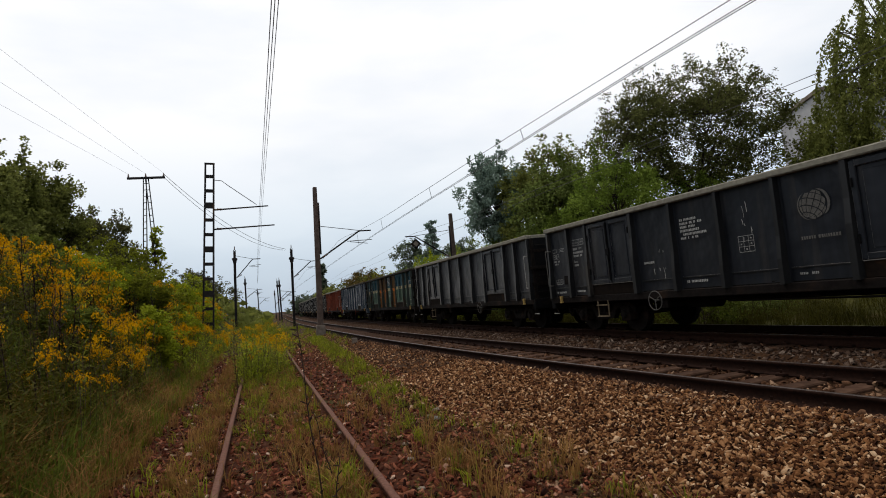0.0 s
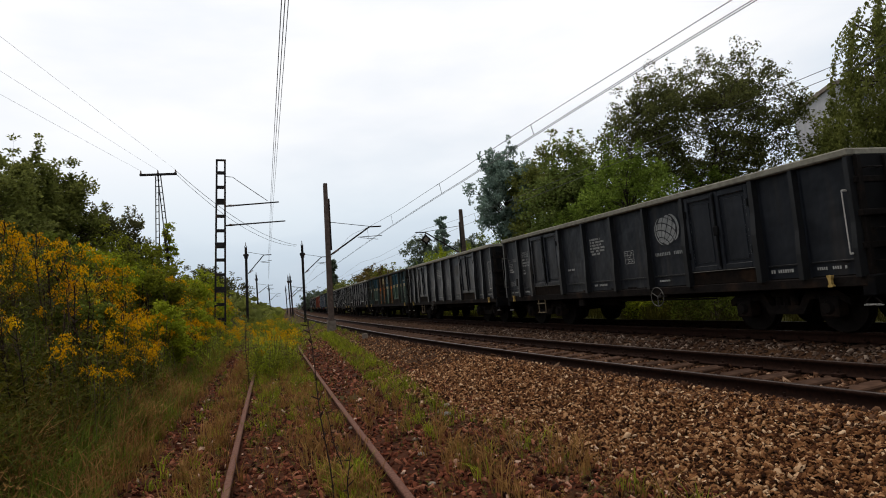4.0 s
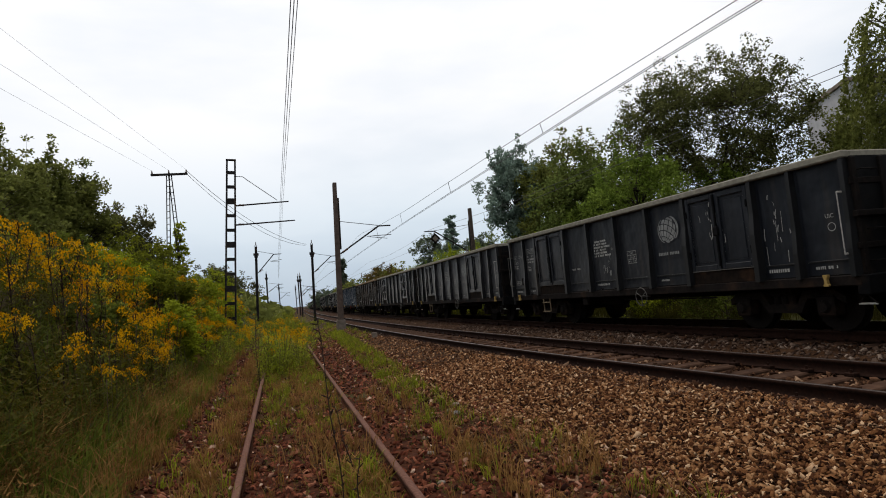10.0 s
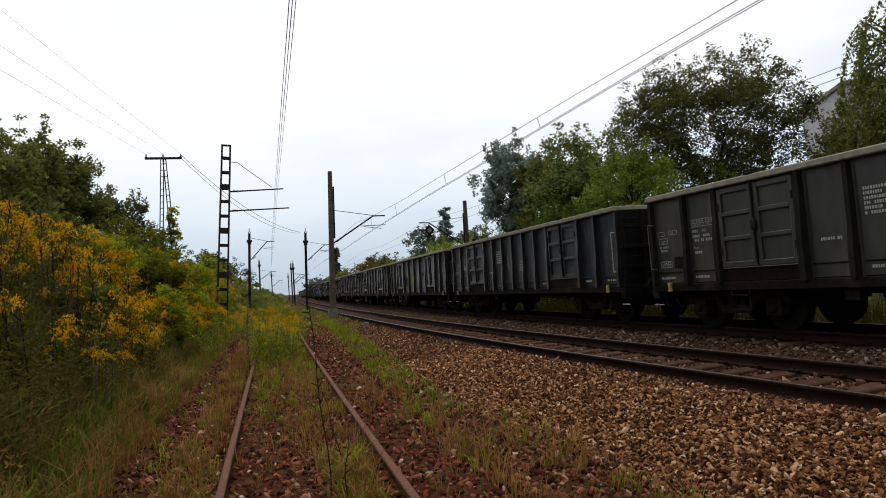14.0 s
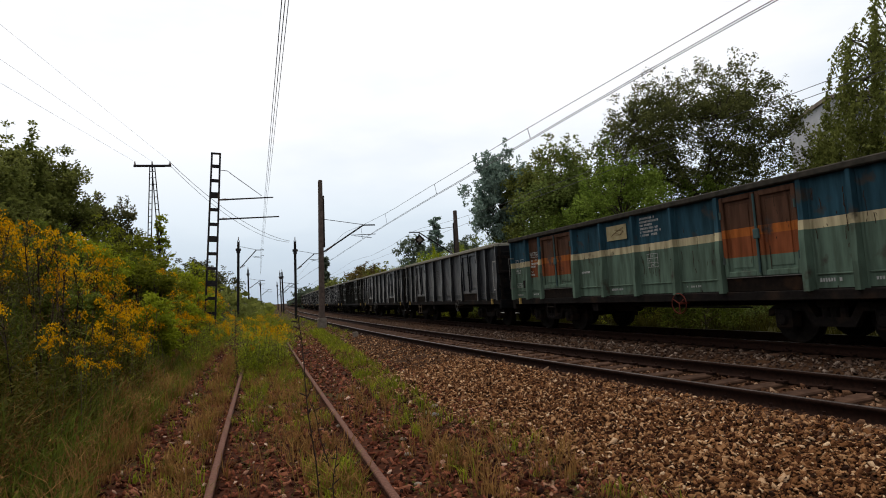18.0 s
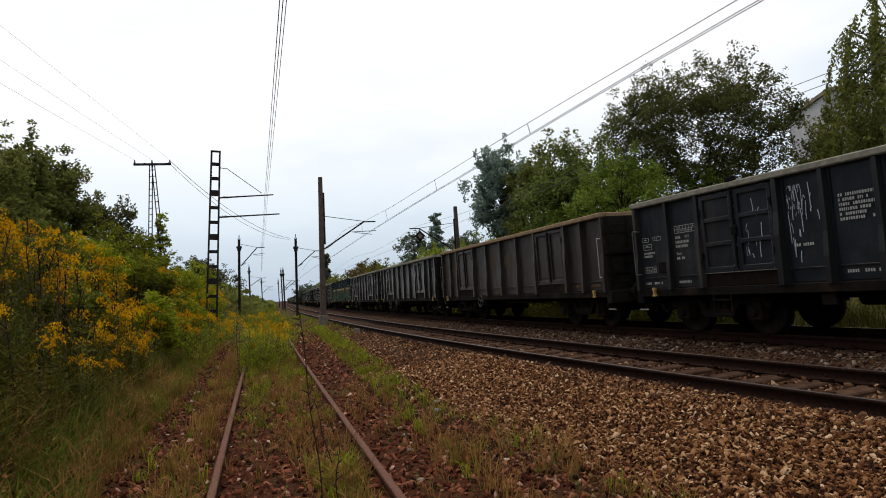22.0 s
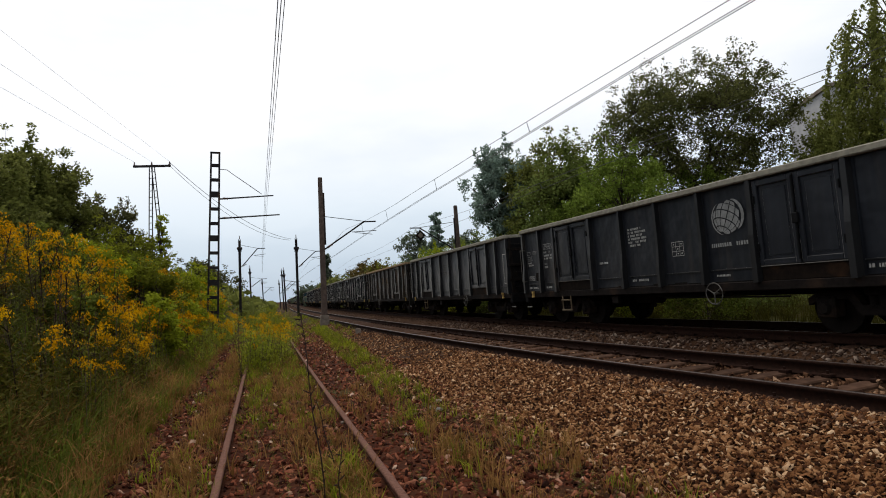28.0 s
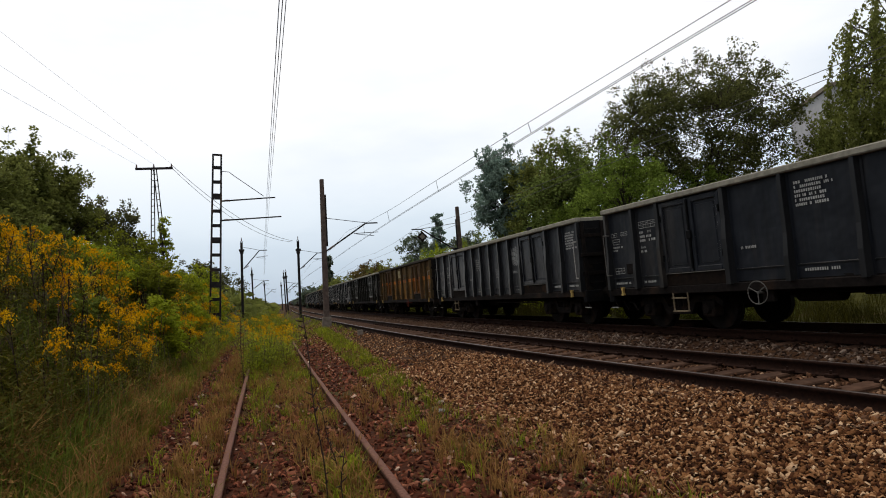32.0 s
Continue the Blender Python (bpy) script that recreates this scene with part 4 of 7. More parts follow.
P_BROWN = mat("brown_wagon_paint", (0.013, 0.0092, 0.0085), (0.024, 0.0165, 0.0150), 2.5, 0.46, 0.2, stain=(0.055, 0.030, 0.015), stain_scale=1.4, stain_at=0.62, vary=0.15, spec=0.24, dent=0.3, stretch=(1, 1.8, 0.45), dust=0.22)
P_BLUE = mat("faded_blue_wagon_paint", (0.012, 0.026, 0.046), (0.023, 0.042, 0.066), 2.5, 0.5, 0.15, stain=(0.034, 0.042, 0.05), stain_scale=0.8, stain_at=0.6, vary=0.05, spec=0.35, dent=0.25, stretch=(1, 1.6, 0.5), dust=0.42)
P_RED = mat("red_brown_wagon_paint", (0.12, 0.030, 0.018), (0.20, 0.055, 0.030), 2.5, 0.75, 0.2, stain=(0.07, 0.035, 0.025), stain_scale=0.8, stain_at=0.55, vary=0.1)


def banded(name, bands, stain, stain_at):
    """Paint in level bands over a wagon's height: (z, colour) from the foot upwards."""
    m = mat(name, (0.50, 0.48, 0.46), (1.08, 1.08, 1.08), 3.4, 0.7, 0.2, vary=0.08, stretch=(1, 2.4, 0.38))
    n, l = m.node_tree.nodes, m.node_tree.links
    p = n["Principled BSDF"]
    grain = p.inputs["Base Color"].links[0].from_socket
    co = n.new("ShaderNodeTexCoord")
    sp = n.new("ShaderNodeSeparateXYZ")
    l.new(co.outputs["Object"], sp.inputs["Vector"])
    mr = n.new("ShaderNodeMapRange")
    mr.inputs["From Min"].default_value, mr.inputs["From Max"].default_value = LOW, TOP
    l.new(sp.outputs["Z"], mr.inputs["Value"])
    r = n.new("ShaderNodeValToRGB")
    r.color_ramp.interpolation = "CONSTANT"
    for i, (z, c) in enumerate(bands):
        e = r.color_ramp.elements[i] if i < 2 else r.color_ramp.elements.new(1.0)
        e.position = (z - LOW) / (TOP - LOW)
        e.color = (*c, 1)
    l.new(mr.outputs["Result"], r.inputs["Fac"])
    mul = n.new("ShaderNodeMixRGB")
    mul.blend_type, mul.inputs["Fac"].default_value = "MULTIPLY", 1.0
    l.new(r.outputs["Color"], mul.inputs["Color1"])
    l.new(grain, mul.inputs["Color2"])
    t = n.new("ShaderNodeTexNoise")
    t.inputs["Scale"].default_value, t.inputs["Detail"].default_value = 2.6, 7.0
    l.new(co.outputs["Object"], t.inputs["Vector"])
    r2 = n.new("ShaderNodeValToRGB")
    r2.color_ramp.elements[0].position, r2.color_ramp.elements[1].position = stain_at, stain_at + 0.12
    l.new(t.outputs["Fac"], r2.inputs["Fac"])
    mx = n.new("ShaderNodeMixRGB")
    l.new(r2.outputs["Color"], mx.inputs["Fac"])
    l.new(mul.outputs["Color"], mx.inputs["Color1"])
    mx.inputs["Color2"].default_value = (*stain, 1)
    l.new(mx.outputs["Color"], p.inputs["Base Color"])
    return m


CREAM, TEAL, SAGE = (0.46, 0.39, 0.24), (0.022, 0.064, 0.088), (0.092, 0.138, 0.103)
P_TEAL = banded("teal_cream_sage_paint", [(LOW, SAGE), (1.98, CREAM), (2.14, TEAL)], (0.045, 0.036, 0.028), 0.61)
P_TEALBR = banded("teal_orange_sage_paint", [(LOW, SAGE), (1.62, (0.19, 0.056, 0.022)), (2.0, (0.30, 0.088, 0.020)), (2.16, (0.080, 0.038, 0.023))], (0.045, 0.035, 0.03), 0.60)
P_OCHRE = banded("ochre_orange_stripe_paint", [(LOW, (0.165, 0.064, 0.014)), (1.92, (0.46, 0.125, 0.022)), (2.1, (0.092, 0.052, 0.021))], (0.052, 0.027, 0.014), 0.53)
P_AMBER = banded("faded_yellow_ochre_paint", [(LOW, (0.20, 0.100, 0.026)), (1.92, (0.50, 0.16, 0.030)), (2.1, (0.135, 0.082, 0.032))], (0.055, 0.032, 0.018), 0.55)
P_OCHREDR = banded("ochre_door_paint", [(LOW, (0.15, 0.058, 0.013)), (1.92, (0.40, 0.108, 0.019)), (2.1, (0.078, 0.043, 0.018))], (0.045, 0.023, 0.013), 0.51)
M_RIBOLD = mat("stained_grey_green_rib_paint", (0.022, 0.030, 0.029), (0.046, 0.055, 0.048), 4, 0.7, 0.2, stain=(0.035, 0.022, 0.014), stain_scale=2.5, stain_at=0.5, vary=0.1, stretch=(1, 1, 0.5))
M_TEALFR = mat("teal_frame_paint", (0.028, 0.055, 0.055), (0.055, 0.085, 0.08), 4, 0.7, 0.2, stain=(0.06, 0.05, 0.04), stain_scale=1.5, vary=0.1)
M_OCHREFR = mat("dirty_ochre_frame_paint", (0.040, 0.028, 0.014), (0.075, 0.050, 0.024), 4, 0.75, 0.2, stain=(0.09, 0.05, 0.025), stain_scale=1.5, vary=0.1)
M_DIRTYRIM = mat("dirty_dark_rim", (0.022, 0.020, 0.016), (0.05, 0.043, 0.034), 8, 0.9, 0.3, vary=0.1)
M_TARP = mat("rusty_dusty_rim", (0.16, 0.11, 0.065), (0.26, 0.185, 0.115), 8, 0.95, 0.3, vary=0.1)

KINDS = {
    "globe": wagon("black-blue open goods wagon with panelled doors and bright emblem", P_BLACK, P_BLACKFR, 4, "panel", ribs=P_RIB, logo=1.05, seed=2, wheel_at=1.95, address=1.62, uic=True),
    "globe_low": wagon("black-blue open goods wagon with large emblem above its hand wheel", P_BLACK, P_BLACKFR, 4, "panel", ribs=P_RIB, logo=0.98, seed=1, wheel_at=-1.55, address=1.34),
    "black": wagon("black open goods wagon with a half-worn round emblem", P_BLACK, P_BLACKFR, 4, "panel", ribs=P_RIB, logo=0.72, seed=5, wheel_at=1.95, address=1.42, uic=True),
    "streaked": wagon("black open goods wagon with an emblem amid runs of white paint", P_BLACK, P_BLACKFR, 4, "panel", ribs=P_RIB, logo=0.85, seed=8, wheel_at=-0.9, address=1.28, uic=True),
    "plain": wagon("plain black open goods wagon with scuffed side walls", P_BLACK, P_BLACKFR, 4, "panel", ribs=P_RIB, logo=0, seed=3, wheel_at=-2.0, mark=M_FADED),
    "braced": wagon("black open goods wagon with cross-barred doors and wide bays", P_BLACK, P_BLACKFR, 4, "bar", ribs=P_RIB, logo=0.85, seed=4, wheel_at=-2.2, address=1.36, uic=True),
    "barred": wagon("black open goods wagon with cross-barred doors and locking posts", P_BLACK, P_BLACKFR, 6, "bar", ribs=P_RIB, logo=0, posts=True, seed=6, wheel_at=None),
    "narrow": wagon("black open goods wagon with panelled doors and close-set ribs", P_BLACK, P_BLACKFR, 6, "panel", ribs=P_RIB, logo=0.95, posts=True, seed=15, wheel_at=None),
    "grey": wagon("olive-grey open goods wagon with cross-barred doors", P_GREY, P_GREYFR, 6, "bar", logo=0.66, posts=True, seed=9, wheel_at=None),
    "rust": wagon("rusted grey-brown open goods wagon", P_RUST, P_GREYFR, 4, "panel", ribs=P_RUST, logo=0.7, seed=11, mark=M_RUSTMARK, load=M_TARP, wheel_at=1.95),
    "brown": wagon("dark brown open goods wagon with rust patches", P_BROWN, P_GREYFR, 4, "panel", ribs=P_BROWN, logo=0, seed=7, mark=M_RUSTMARK, load=M_TARP, wheel_at=1.95),
    "blue": wagon("faded blue open goods wagon", P_BLUE, P_BLUE, 4, "panel", logo=0, seed=16, wheel_at=-1.45, wheel_mat=M_REDWHEEL, load=M_DIRTYRIM, uic=True),
    "red": wagon("red-brown open goods wagon", P_RED, P_RED, 5, "panel", logo=0, seed=21, mark=M_FADED),
    "teal": wagon("teal and sage open goods wagon with cream stripe and rusty doors", P_TEAL, M_TEALFR, 4, "panel",
                  paint={1: P_TEALBR, 2: P_TEALBR, 7: P_TEALBR}, ribs=P_TEAL, logo=0, seed=10, load=M_DIRTYRIM, mark=M_WHITEPAINT, wheel_at=-1.4, wheel_mat=M_REDWHEEL, address=1.72, address_bay=2),
    "patch": wagon("teal, cream and orange open goods wagon in mixed panels", P_TEAL, M_TEALFR, 4, "panel",
                   paint={3: P_OCHRE, 4: P_OCHRE, 6: P_OCHRE}, ribs=M_RIBOLD, logo=0, seed=11, load=M_DIRTYRIM, wheel_at=None, address=1.72, address_bay=2),
    "ochre": wagon("ochre open goods wagon with an orange stripe, blistered paint", P_AMBER, M_OCHREFR, 4, "panel",
                   paint={2: P_OCHREDR, 7: P_OCHREDR}, ribs=M_OCHREFR, logo=0, seed=13, load=M_DIRTYRIM, mark=M_FADED, wheel_at=-1.4, wheel_mat=M_REDWHEEL, address_bay=2),
}

# the train, from the wagons far ahead to the last that comes into view
ORDER = {-14: "black", -13: "plain", -12: "black", -11: "brown", -10: "black", -9: "plain", -8: "black", -7: "plain", -6: "black", -5: "brown", -4: "red", -3: "blue", -2: "patch", -1: "plain",
         0: "black", 1: "patch", 2: "black", 3: "globe_low", 4: "blue", 5: "rust", 6: "braced", 7: "streaked", 8: "streaked", 9: "plain",
         10: "black", 11: "barred", 12: "grey", 13: "black", 14: "plain", 15: "teal", 16: "black", 17: "globe", 18: "brown", 19: "barred",
         20: "barred", 21: "streaked", 22: "rust", 23: "plain", 24: "globe_low", 25: "grey", 26: "ochre", 27: "narrow", 28: "globe"}
TRAIN, taken = {}, set()
for k_, kind_ in ORDER.items():
    if kind_ in taken:
        TRAIN[k_] = copy_thing(KINDS[kind_], Matrix.Identity(4))
    else:
        taken.add(kind_)
        TRAIN[k_] = KINDS[kind_]


def front_at(t):
    """How far ahead the front end of wagon 0 is at t seconds."""
    return -6.13e-06 * t ** 3 + 0.02495961 * t * t + 11.11675604 * t + 16.0035


def wagon_pose(k, t):
    c = front_at(t) - PITCH * k - BODY / 2
    a, b = c - 4.45, c + 4.45
    xa, xb = float(track_x(a)) + DT, float(track_x(b)) + DT
    return pose((xa + xb) / 2, c, ZM, 0, 0, -math.degrees(math.atan2(xb - xa, b - a)))


# ---- masts and wires ----
def wire(name, a, b, sag, r, label, group=""):
    a, b = Vector(a), Vector(b)
    n = 14
    pts = [a.lerp(b, i / n) - Vector((0, 0, 4 * sag * (i / n) * (1 - i / n))) for i in range(n + 1)]
    return tagged(rod(name, pts, r, M_WIRE, None, label, category="wire"), group=group)


def lattice(bm, w0, w1, h):
    """Two flat channels joined by battens."""
    for sx in (-1, 1):
        q = [bm.verts.new((sx * w0 / 2 + dx, dy, 0)) for dx, dy in ((-0.045, -0.08), (0.045, -0.08), (0.045, 0.08), (-0.045, 0.08))]
        p = [bm.verts.new((sx * w1 / 2 + dx, dy, h)) for dx, dy in ((-0.045, -0.08), (0.045, -0.08), (0.045, 0.08), (-0.045, 0.08))]
        for i in range(4):
            bm.faces.new((q[i], q[(i + 1) % 4], p[(i + 1) % 4], p[i]))
        bm.faces.new(p)
    return bm


def lattice_mast(at, h, lean, arms):
    m = thing("lattice_mast", "dark batten-braced steel line mast with two side arms", "mast", at=at)
    m.rotation_euler = (0, radians(lean), 0)
    part("column", lattice(bmesh.new(), 0.52, 0.42, h), M_MAST, m, "pair of steel channels")
    z = 0.5
    while z < h:
        bm = bmesh.new()
        w = 0.52 - 0.10 * z / h
        thick = 0.17 if int(z * 10) % 3 else 0.32
        box(bm, -w / 2 + 0.045, w / 2 - 0.045, -0.06, 0.06, z - thick / 2, z + thick / 2)
        part("batten", bm, M_MAST, m)
        z += 0.8
    bm = bmesh.new()
    box(bm, -0.26, 0.26, -0.08, 0.08, h - 0.03, h + 0.05)
    part("cap", bm, M_MAST, m)
    for z0, z1, reach in arms:
        bm = bmesh.new()
        tube(bm, (0.2, 0, z0), (reach, 0, z1), 0.045, 0.035, 8)
        a = part("arm", bm, M_MAST, m, "tubular side arm")
        bm = bmesh.new()
        for i in range(4):
            tube(bm, (0.42 + 0.07 * i, 0, z0 + (z1 - z0) * 0.15), (0.46 + 0.07 * i, 0, z0 + (z1 - z0) * 0.15), 0.075, 0.05, 10)
        part("insulator", bm, M_GLASSY, a, "ribbed brown insulator")
    return m


def contact_mast(at, h, side, reach, style, lean=0.0, label="concrete line mast with a bracket arm over the track", foot=0.52, tip=0.70):
    """Mast with an angled bracket: side +1 reaches to the right."""
    m = thing("catenary_mast", label, "mast", "line masts", at=at)
    m.rotation_euler = (0, radians(lean), 0)
    bm = bmesh.new()
    if style == "concrete":
        q = [(-0.17, -0.17), (0.17, -0.17), (0.17, 0.17), (-0.17, 0.17)]
        a = [bm.verts.new((x, y, -0.3)) for x, y in q]
        b = [bm.verts.new((x * 0.68, y * 0.68, h)) for x, y in q]
        for i in range(4):
            bm.faces.new((a[i], a[(i + 1) % 4], b[(i + 1) % 4], b[i]))
        bm.faces.new(b)
        bmesh.ops.bevel(bm, geom=bm.edges[:], offset=0.03, segments=1, affect="EDGES")
        part("column", bm, M_POLE, m, "weathered square concrete post")
        bm = bmesh.new()
        box(bm, -0.24, 0.24, -0.24, 0.24, -0.35, 0.75, 0.02)
        part("footing", bm, M_CONCRETE, m, "pale concrete footing")
        bm = bmesh.new()
        tube(bm, (0.19 * side, 0, h * 0.55), (0.17 * side, 0, h - 0.9), 0.05, seg=8)
        part("tension_rod", bm, M_MAST, m)
    else:
        for sx in (-1, 1):
            box(bm, sx * 0.085 - 0.03, sx * 0.085 + 0.03, -0.08, 0.08, -0.3, h)
        box(bm, -0.056, 0.056, -0.012, 0.012, -0.3, h - 0.1)
        part("column", bm, M_MAST, m, "narrow steel post")
        bm = bmesh.new()
        box(bm, -0.24, 0.24, -0.18, 0.18, h * 0.86, h * 0.89, 0.02)
        box(bm, -0.17, 0.17, -0.14, 0.14, h * 0.83, h * 0.86, 0.02)
        part("collar", bm, M_MAST, m)
        bm = bmesh.new()
        tube(bm, (0, 0, h), (0, 0, h + 0.35), 0.05, 0.03, 8)
        part("finial", bm, M_GLASSY, m, "top insulator")
    zt, zb = h * tip, h * foot
    bm = bmesh.new()
    tube(bm, (0.15 * side, 0, zb), ((reach - 0.7) * side, 0, zt), 0.045, seg=8)
    tube(bm, ((reach - 0.7) * side, 0, zt), (reach * side, 0, zt + 0.02), 0.04, seg=8)
    br = part("bracket_tube", bm, M_MAST, m, "slanting bracket tube")
    bm = bmesh.new()
    tube(bm, (0.15 * side, 0, zt + 0.33), ((reach - 0.7) * side, 0, zt + 0.03), 0.018, seg=6)
    part("top_stay", bm, M_MAST, m)
    bm = bmesh.new()
    tube(bm, ((reach * 0.55) * side, 0, zb + (zt - zb) * 0.62), ((reach + 0.02) * side, 0, zt - 0.52), 0.02, seg=6)
    tube(bm, ((reach * 0.6) * side, 0, zb + (zt - zb) * 0.60), ((reach * 0.93) * side, 0, zt - 0.74), 0.016, seg=6)
    part("registration_arm", bm, M_MAST, m)
    bm = bmesh.new()
    for i in range(4):
        tube(bm, ((0.3 + 0.08 * i) * side, 0, zb + 0.10 + 0.05 * i), ((0.35 + 0.08 * i) * side, 0, zb + 0.13 + 0.05 * i), 0.07, 0.05, 10)
    part("insulator", bm, M_GLASSY, br, "ribbed brown insulator")
    return m


lattice_mast((-2.36, 35.0, 0.9), 9.2, 4.1, [(6.65, 6.95, 3.08), (5.58, 5.88, 3.42)])
tagged(rod("stay_wire", [(-1.54, 35, 9.17), (-1.15, 35.0, 9.12), (-0.9, 35.0, 8.9), (0.59, 35.0, 7.71)], 0.02, M_WIRE, None, "sloping stay wire from the mast top", category="wire"))
contact_mast((3.53, 35.2, -0.05), 8.65, 1, 3.15, "concrete", 2.2)
contact_mast((3.62, 60.0, -0.1), 7.75, 1, 2.5, "steel", 2.0, "dark braced steel line mast with a bracket arm", 0.64, 0.83)
contact_mast((-1.58, 60.0, 1.0), 6.84, 1, 2.3, "steel", 2.6, "dark braced steel line mast with a bracket arm", 0.62, 0.87)
contact_mast((-0.95, 96.0, 1.2), 6.0, 1, 2.4, "steel", 1.0, "dark braced steel line mast with a bracket arm")
contact_mast((4.05, 96.0, -0.05), 6.6, 1, 2.4, "steel", 0.0, "dark braced steel line mast with a bracket arm")
contact_mast((5.6, 165.0, 0.0), 7.4, 1, 2.4, "steel", 0.0, "dark braced steel line mast with a bracket arm")
contact_mast((1.2, 140.0, 0.4), 6.6, 1, 2.4, "steel", 0.0, "dark braced steel line mast with a bracket arm")
contact_mast((4.6, 118.0, 0.0), 7.6, 1, 2.4, "steel", 0.0, "dark braced steel line mast with a bracket arm")
contact_mast((13.8, 41.0, 0.3), 7.15, -1, 3.45, "concrete", 0.6, "concrete line mast with a long bracket towards the train", 0.55, 0.79)
sg = thing("diamond_sign", "dark diamond-shaped board hung on a bracket arm", "sign", at=(11.1, 40.88, 5.45))
bm_ = bmesh.new()
box(bm_, -0.28, 0.28, -0.02, 0.02, -0.28, 0.28, 0.01)
o_ = part("board", bm_, M_IRON, sg)
o_.rotation_euler = (0, radians(45), radians(10))
bm_ = bmesh.new()
box(bm_, -0.15, 0.15, -0.028, -0.022, -0.15, 0.15)
o_ = part("face", bm_, M_CONCRETE, sg)
o_.rotation_euler = (0, radians(45), radians(10))
bm_ = bmesh.new()
tube(bm_, (0.0, 0, 0.3), (0.0, 0, 0.55), 0.02, seg=6)
part("hanger", bm_, M_MAST, sg)

# overhead wires: siding, and the two running lines
for x0, x1, dz, r in ((0.520, 0.745, 0.0, 0.007), (0.565, 0.81, 0.0, 0.007), (0.61, 0.88, -0.12, 0.006)):
    for p, q, sag in (((x0 - 0.2, -40.0, 5.6), (x0, 8.0, 5.74), 0.1), ((x0, 8.0, 5.74), (x1, 35.0, 7.6 + dz), 0.0),
                      ((x1, 35.0, 7.6 + dz), (x1 - 0.05, 60.0, 6.9 + dz), 0.25), ((x1 - 0.05, 60.0, 6.9 + dz), (0.9, 96.0, 6.4 + dz), 0.25)):
        wire("overhead_wire", p, q, sag, r, "thin overhead line wire above the siding", "siding overhead wires")


def line_wire(off, heights, label, r=0.0065):
    """A wire that follows a running line: off from the near line's centre, (y, z) rows."""
    yy = np.concatenate([np.linspace(-20, 60, 41), np.linspace(64, 140, 20)])
    zz = np.interp(yy, [q[0] for q in heights], [q[1] for q in heights])
    rod("overhead_wire", list(zip(track_x(yy) + off, yy, zz)), r, M_WIRE, None, label, category="wire")["group"] = "running line overhead wires"


MESSENGER = [(-20, 5.7), (0, 5.12), (8, 5.0), (16, 4.94), (23, 4.95), (29, 5.15), (35.2, 5.5), (42, 5.2), (50, 5.1), (60, 5.4), (78, 5.0), (96, 5.3), (140, 5.2)]
CONTACT = [(-20, 5.2), (0, 5.02), (7, 4.88), (15, 4.66), (23, 4.58), (42, 4.44), (60, 4.5), (140, 4.5)]
line_wire(0.0, MESSENGER, "messenger wire above the near running line")
line_wire(0.05, CONTACT, "contact wire above the near running line")
line_wire(0.11, CONTACT, "contact wire above the near running line")
line_wire(DT, [(y, z + 0.04) for y, z in MESSENGER], "messenger wire above the train's line")
line_wire(DT, [(y, 0.35 * z + 0.65 * 4.86) for y, z in CONTACT], "contact wire above the train's line")
for y, off in ((11.5, 0.0), (17.5, 0.0), (24.0, 0.0), (29.5, 0.0), (12.5, DT), (19.0, DT), (26.0, DT)):
    za, zb = (np.interp(y, [q[0] for q in rows_], [q[1] for q in rows_]) for rows_ in (MESSENGER, CONTACT))
    rod("dropper", [(float(track_x(y)) + off, y, za), (float(track_x(y)) + off + 0.05, y, zb if off == 0 else 0.35 * zb + 0.65 * 4.86)], 0.007, M_WIRE, None, "short dropper wire between overhead wires", category="wire")

# wooden-armed power pole on the bank
py = thing("power_pole", "steel lattice A-pole with one crossarm on the bank", "power pole", at=(-5.9, 42.0, 2.4))
for sx in (-1, 1):
    bm_ = bmesh.new()
    for dx in (-0.12, 0.12):
        tube(bm_, (sx * 0.48 + dx, 0, 0.0), (sx * 0.06 + dx * 0.7, 0, 8.5), 0.035, seg=5)
    for i in range(20):
        z = 0.4 + i * 0.41
        xx = sx * (0.48 - 0.42 * z / 8.5)
        tube(bm_, (xx - 0.11, 0, z), (xx + 0.11, 0, z + 0.03), 0.022, seg=4)
    part("leg", bm_, M_MAST, py, "lattice leg")
bm_ = bmesh.new()
box(bm_, -0.45, 0.45, -0.05, 0.05, 3.6, 3.75)
part("brace", bm_, M_MAST, py)
bm_ = bmesh.new()
box(bm_, -1.08, 1.12, -0.06, 0.06, 8.5, 8.64, 0.01)
part("crossarm", bm_, M_MAST, py)
for x in (-1.0, 0.0, 1.05):
    bm_ = bmesh.new()
    tube(bm_, (x, 0, 8.64), (x, 0, 8.86), 0.06, 0.03, 8)
    part("insulator", bm_, M_GLASSY, py, "pin insulator")
for x0, z0, x1, z1 in ((-1.0, 11.25, -11.5, 7.3), (0.0, 11.25, -13.6, 10.0), (1.05, 11.25, -16.6, 14.8)):
    wire("power_line", (-5.9 + x0, 42.0, z0), (x1, -20.0, z1), 0.12, 0.0045, "thin overhead power line", "power lines")
wire("power_line", (-4.85, 42.0, 11.2), (3.4, 60.0, 7.6), 0.9, 0.016, "sagging power line to the line mast", "power lines")
wire("power_line", (-4.95, 42.0, 11.1), (3.3, 60.0, 7.5), 1.1, 0.014, "sagging power line to the line mast", "power lines")


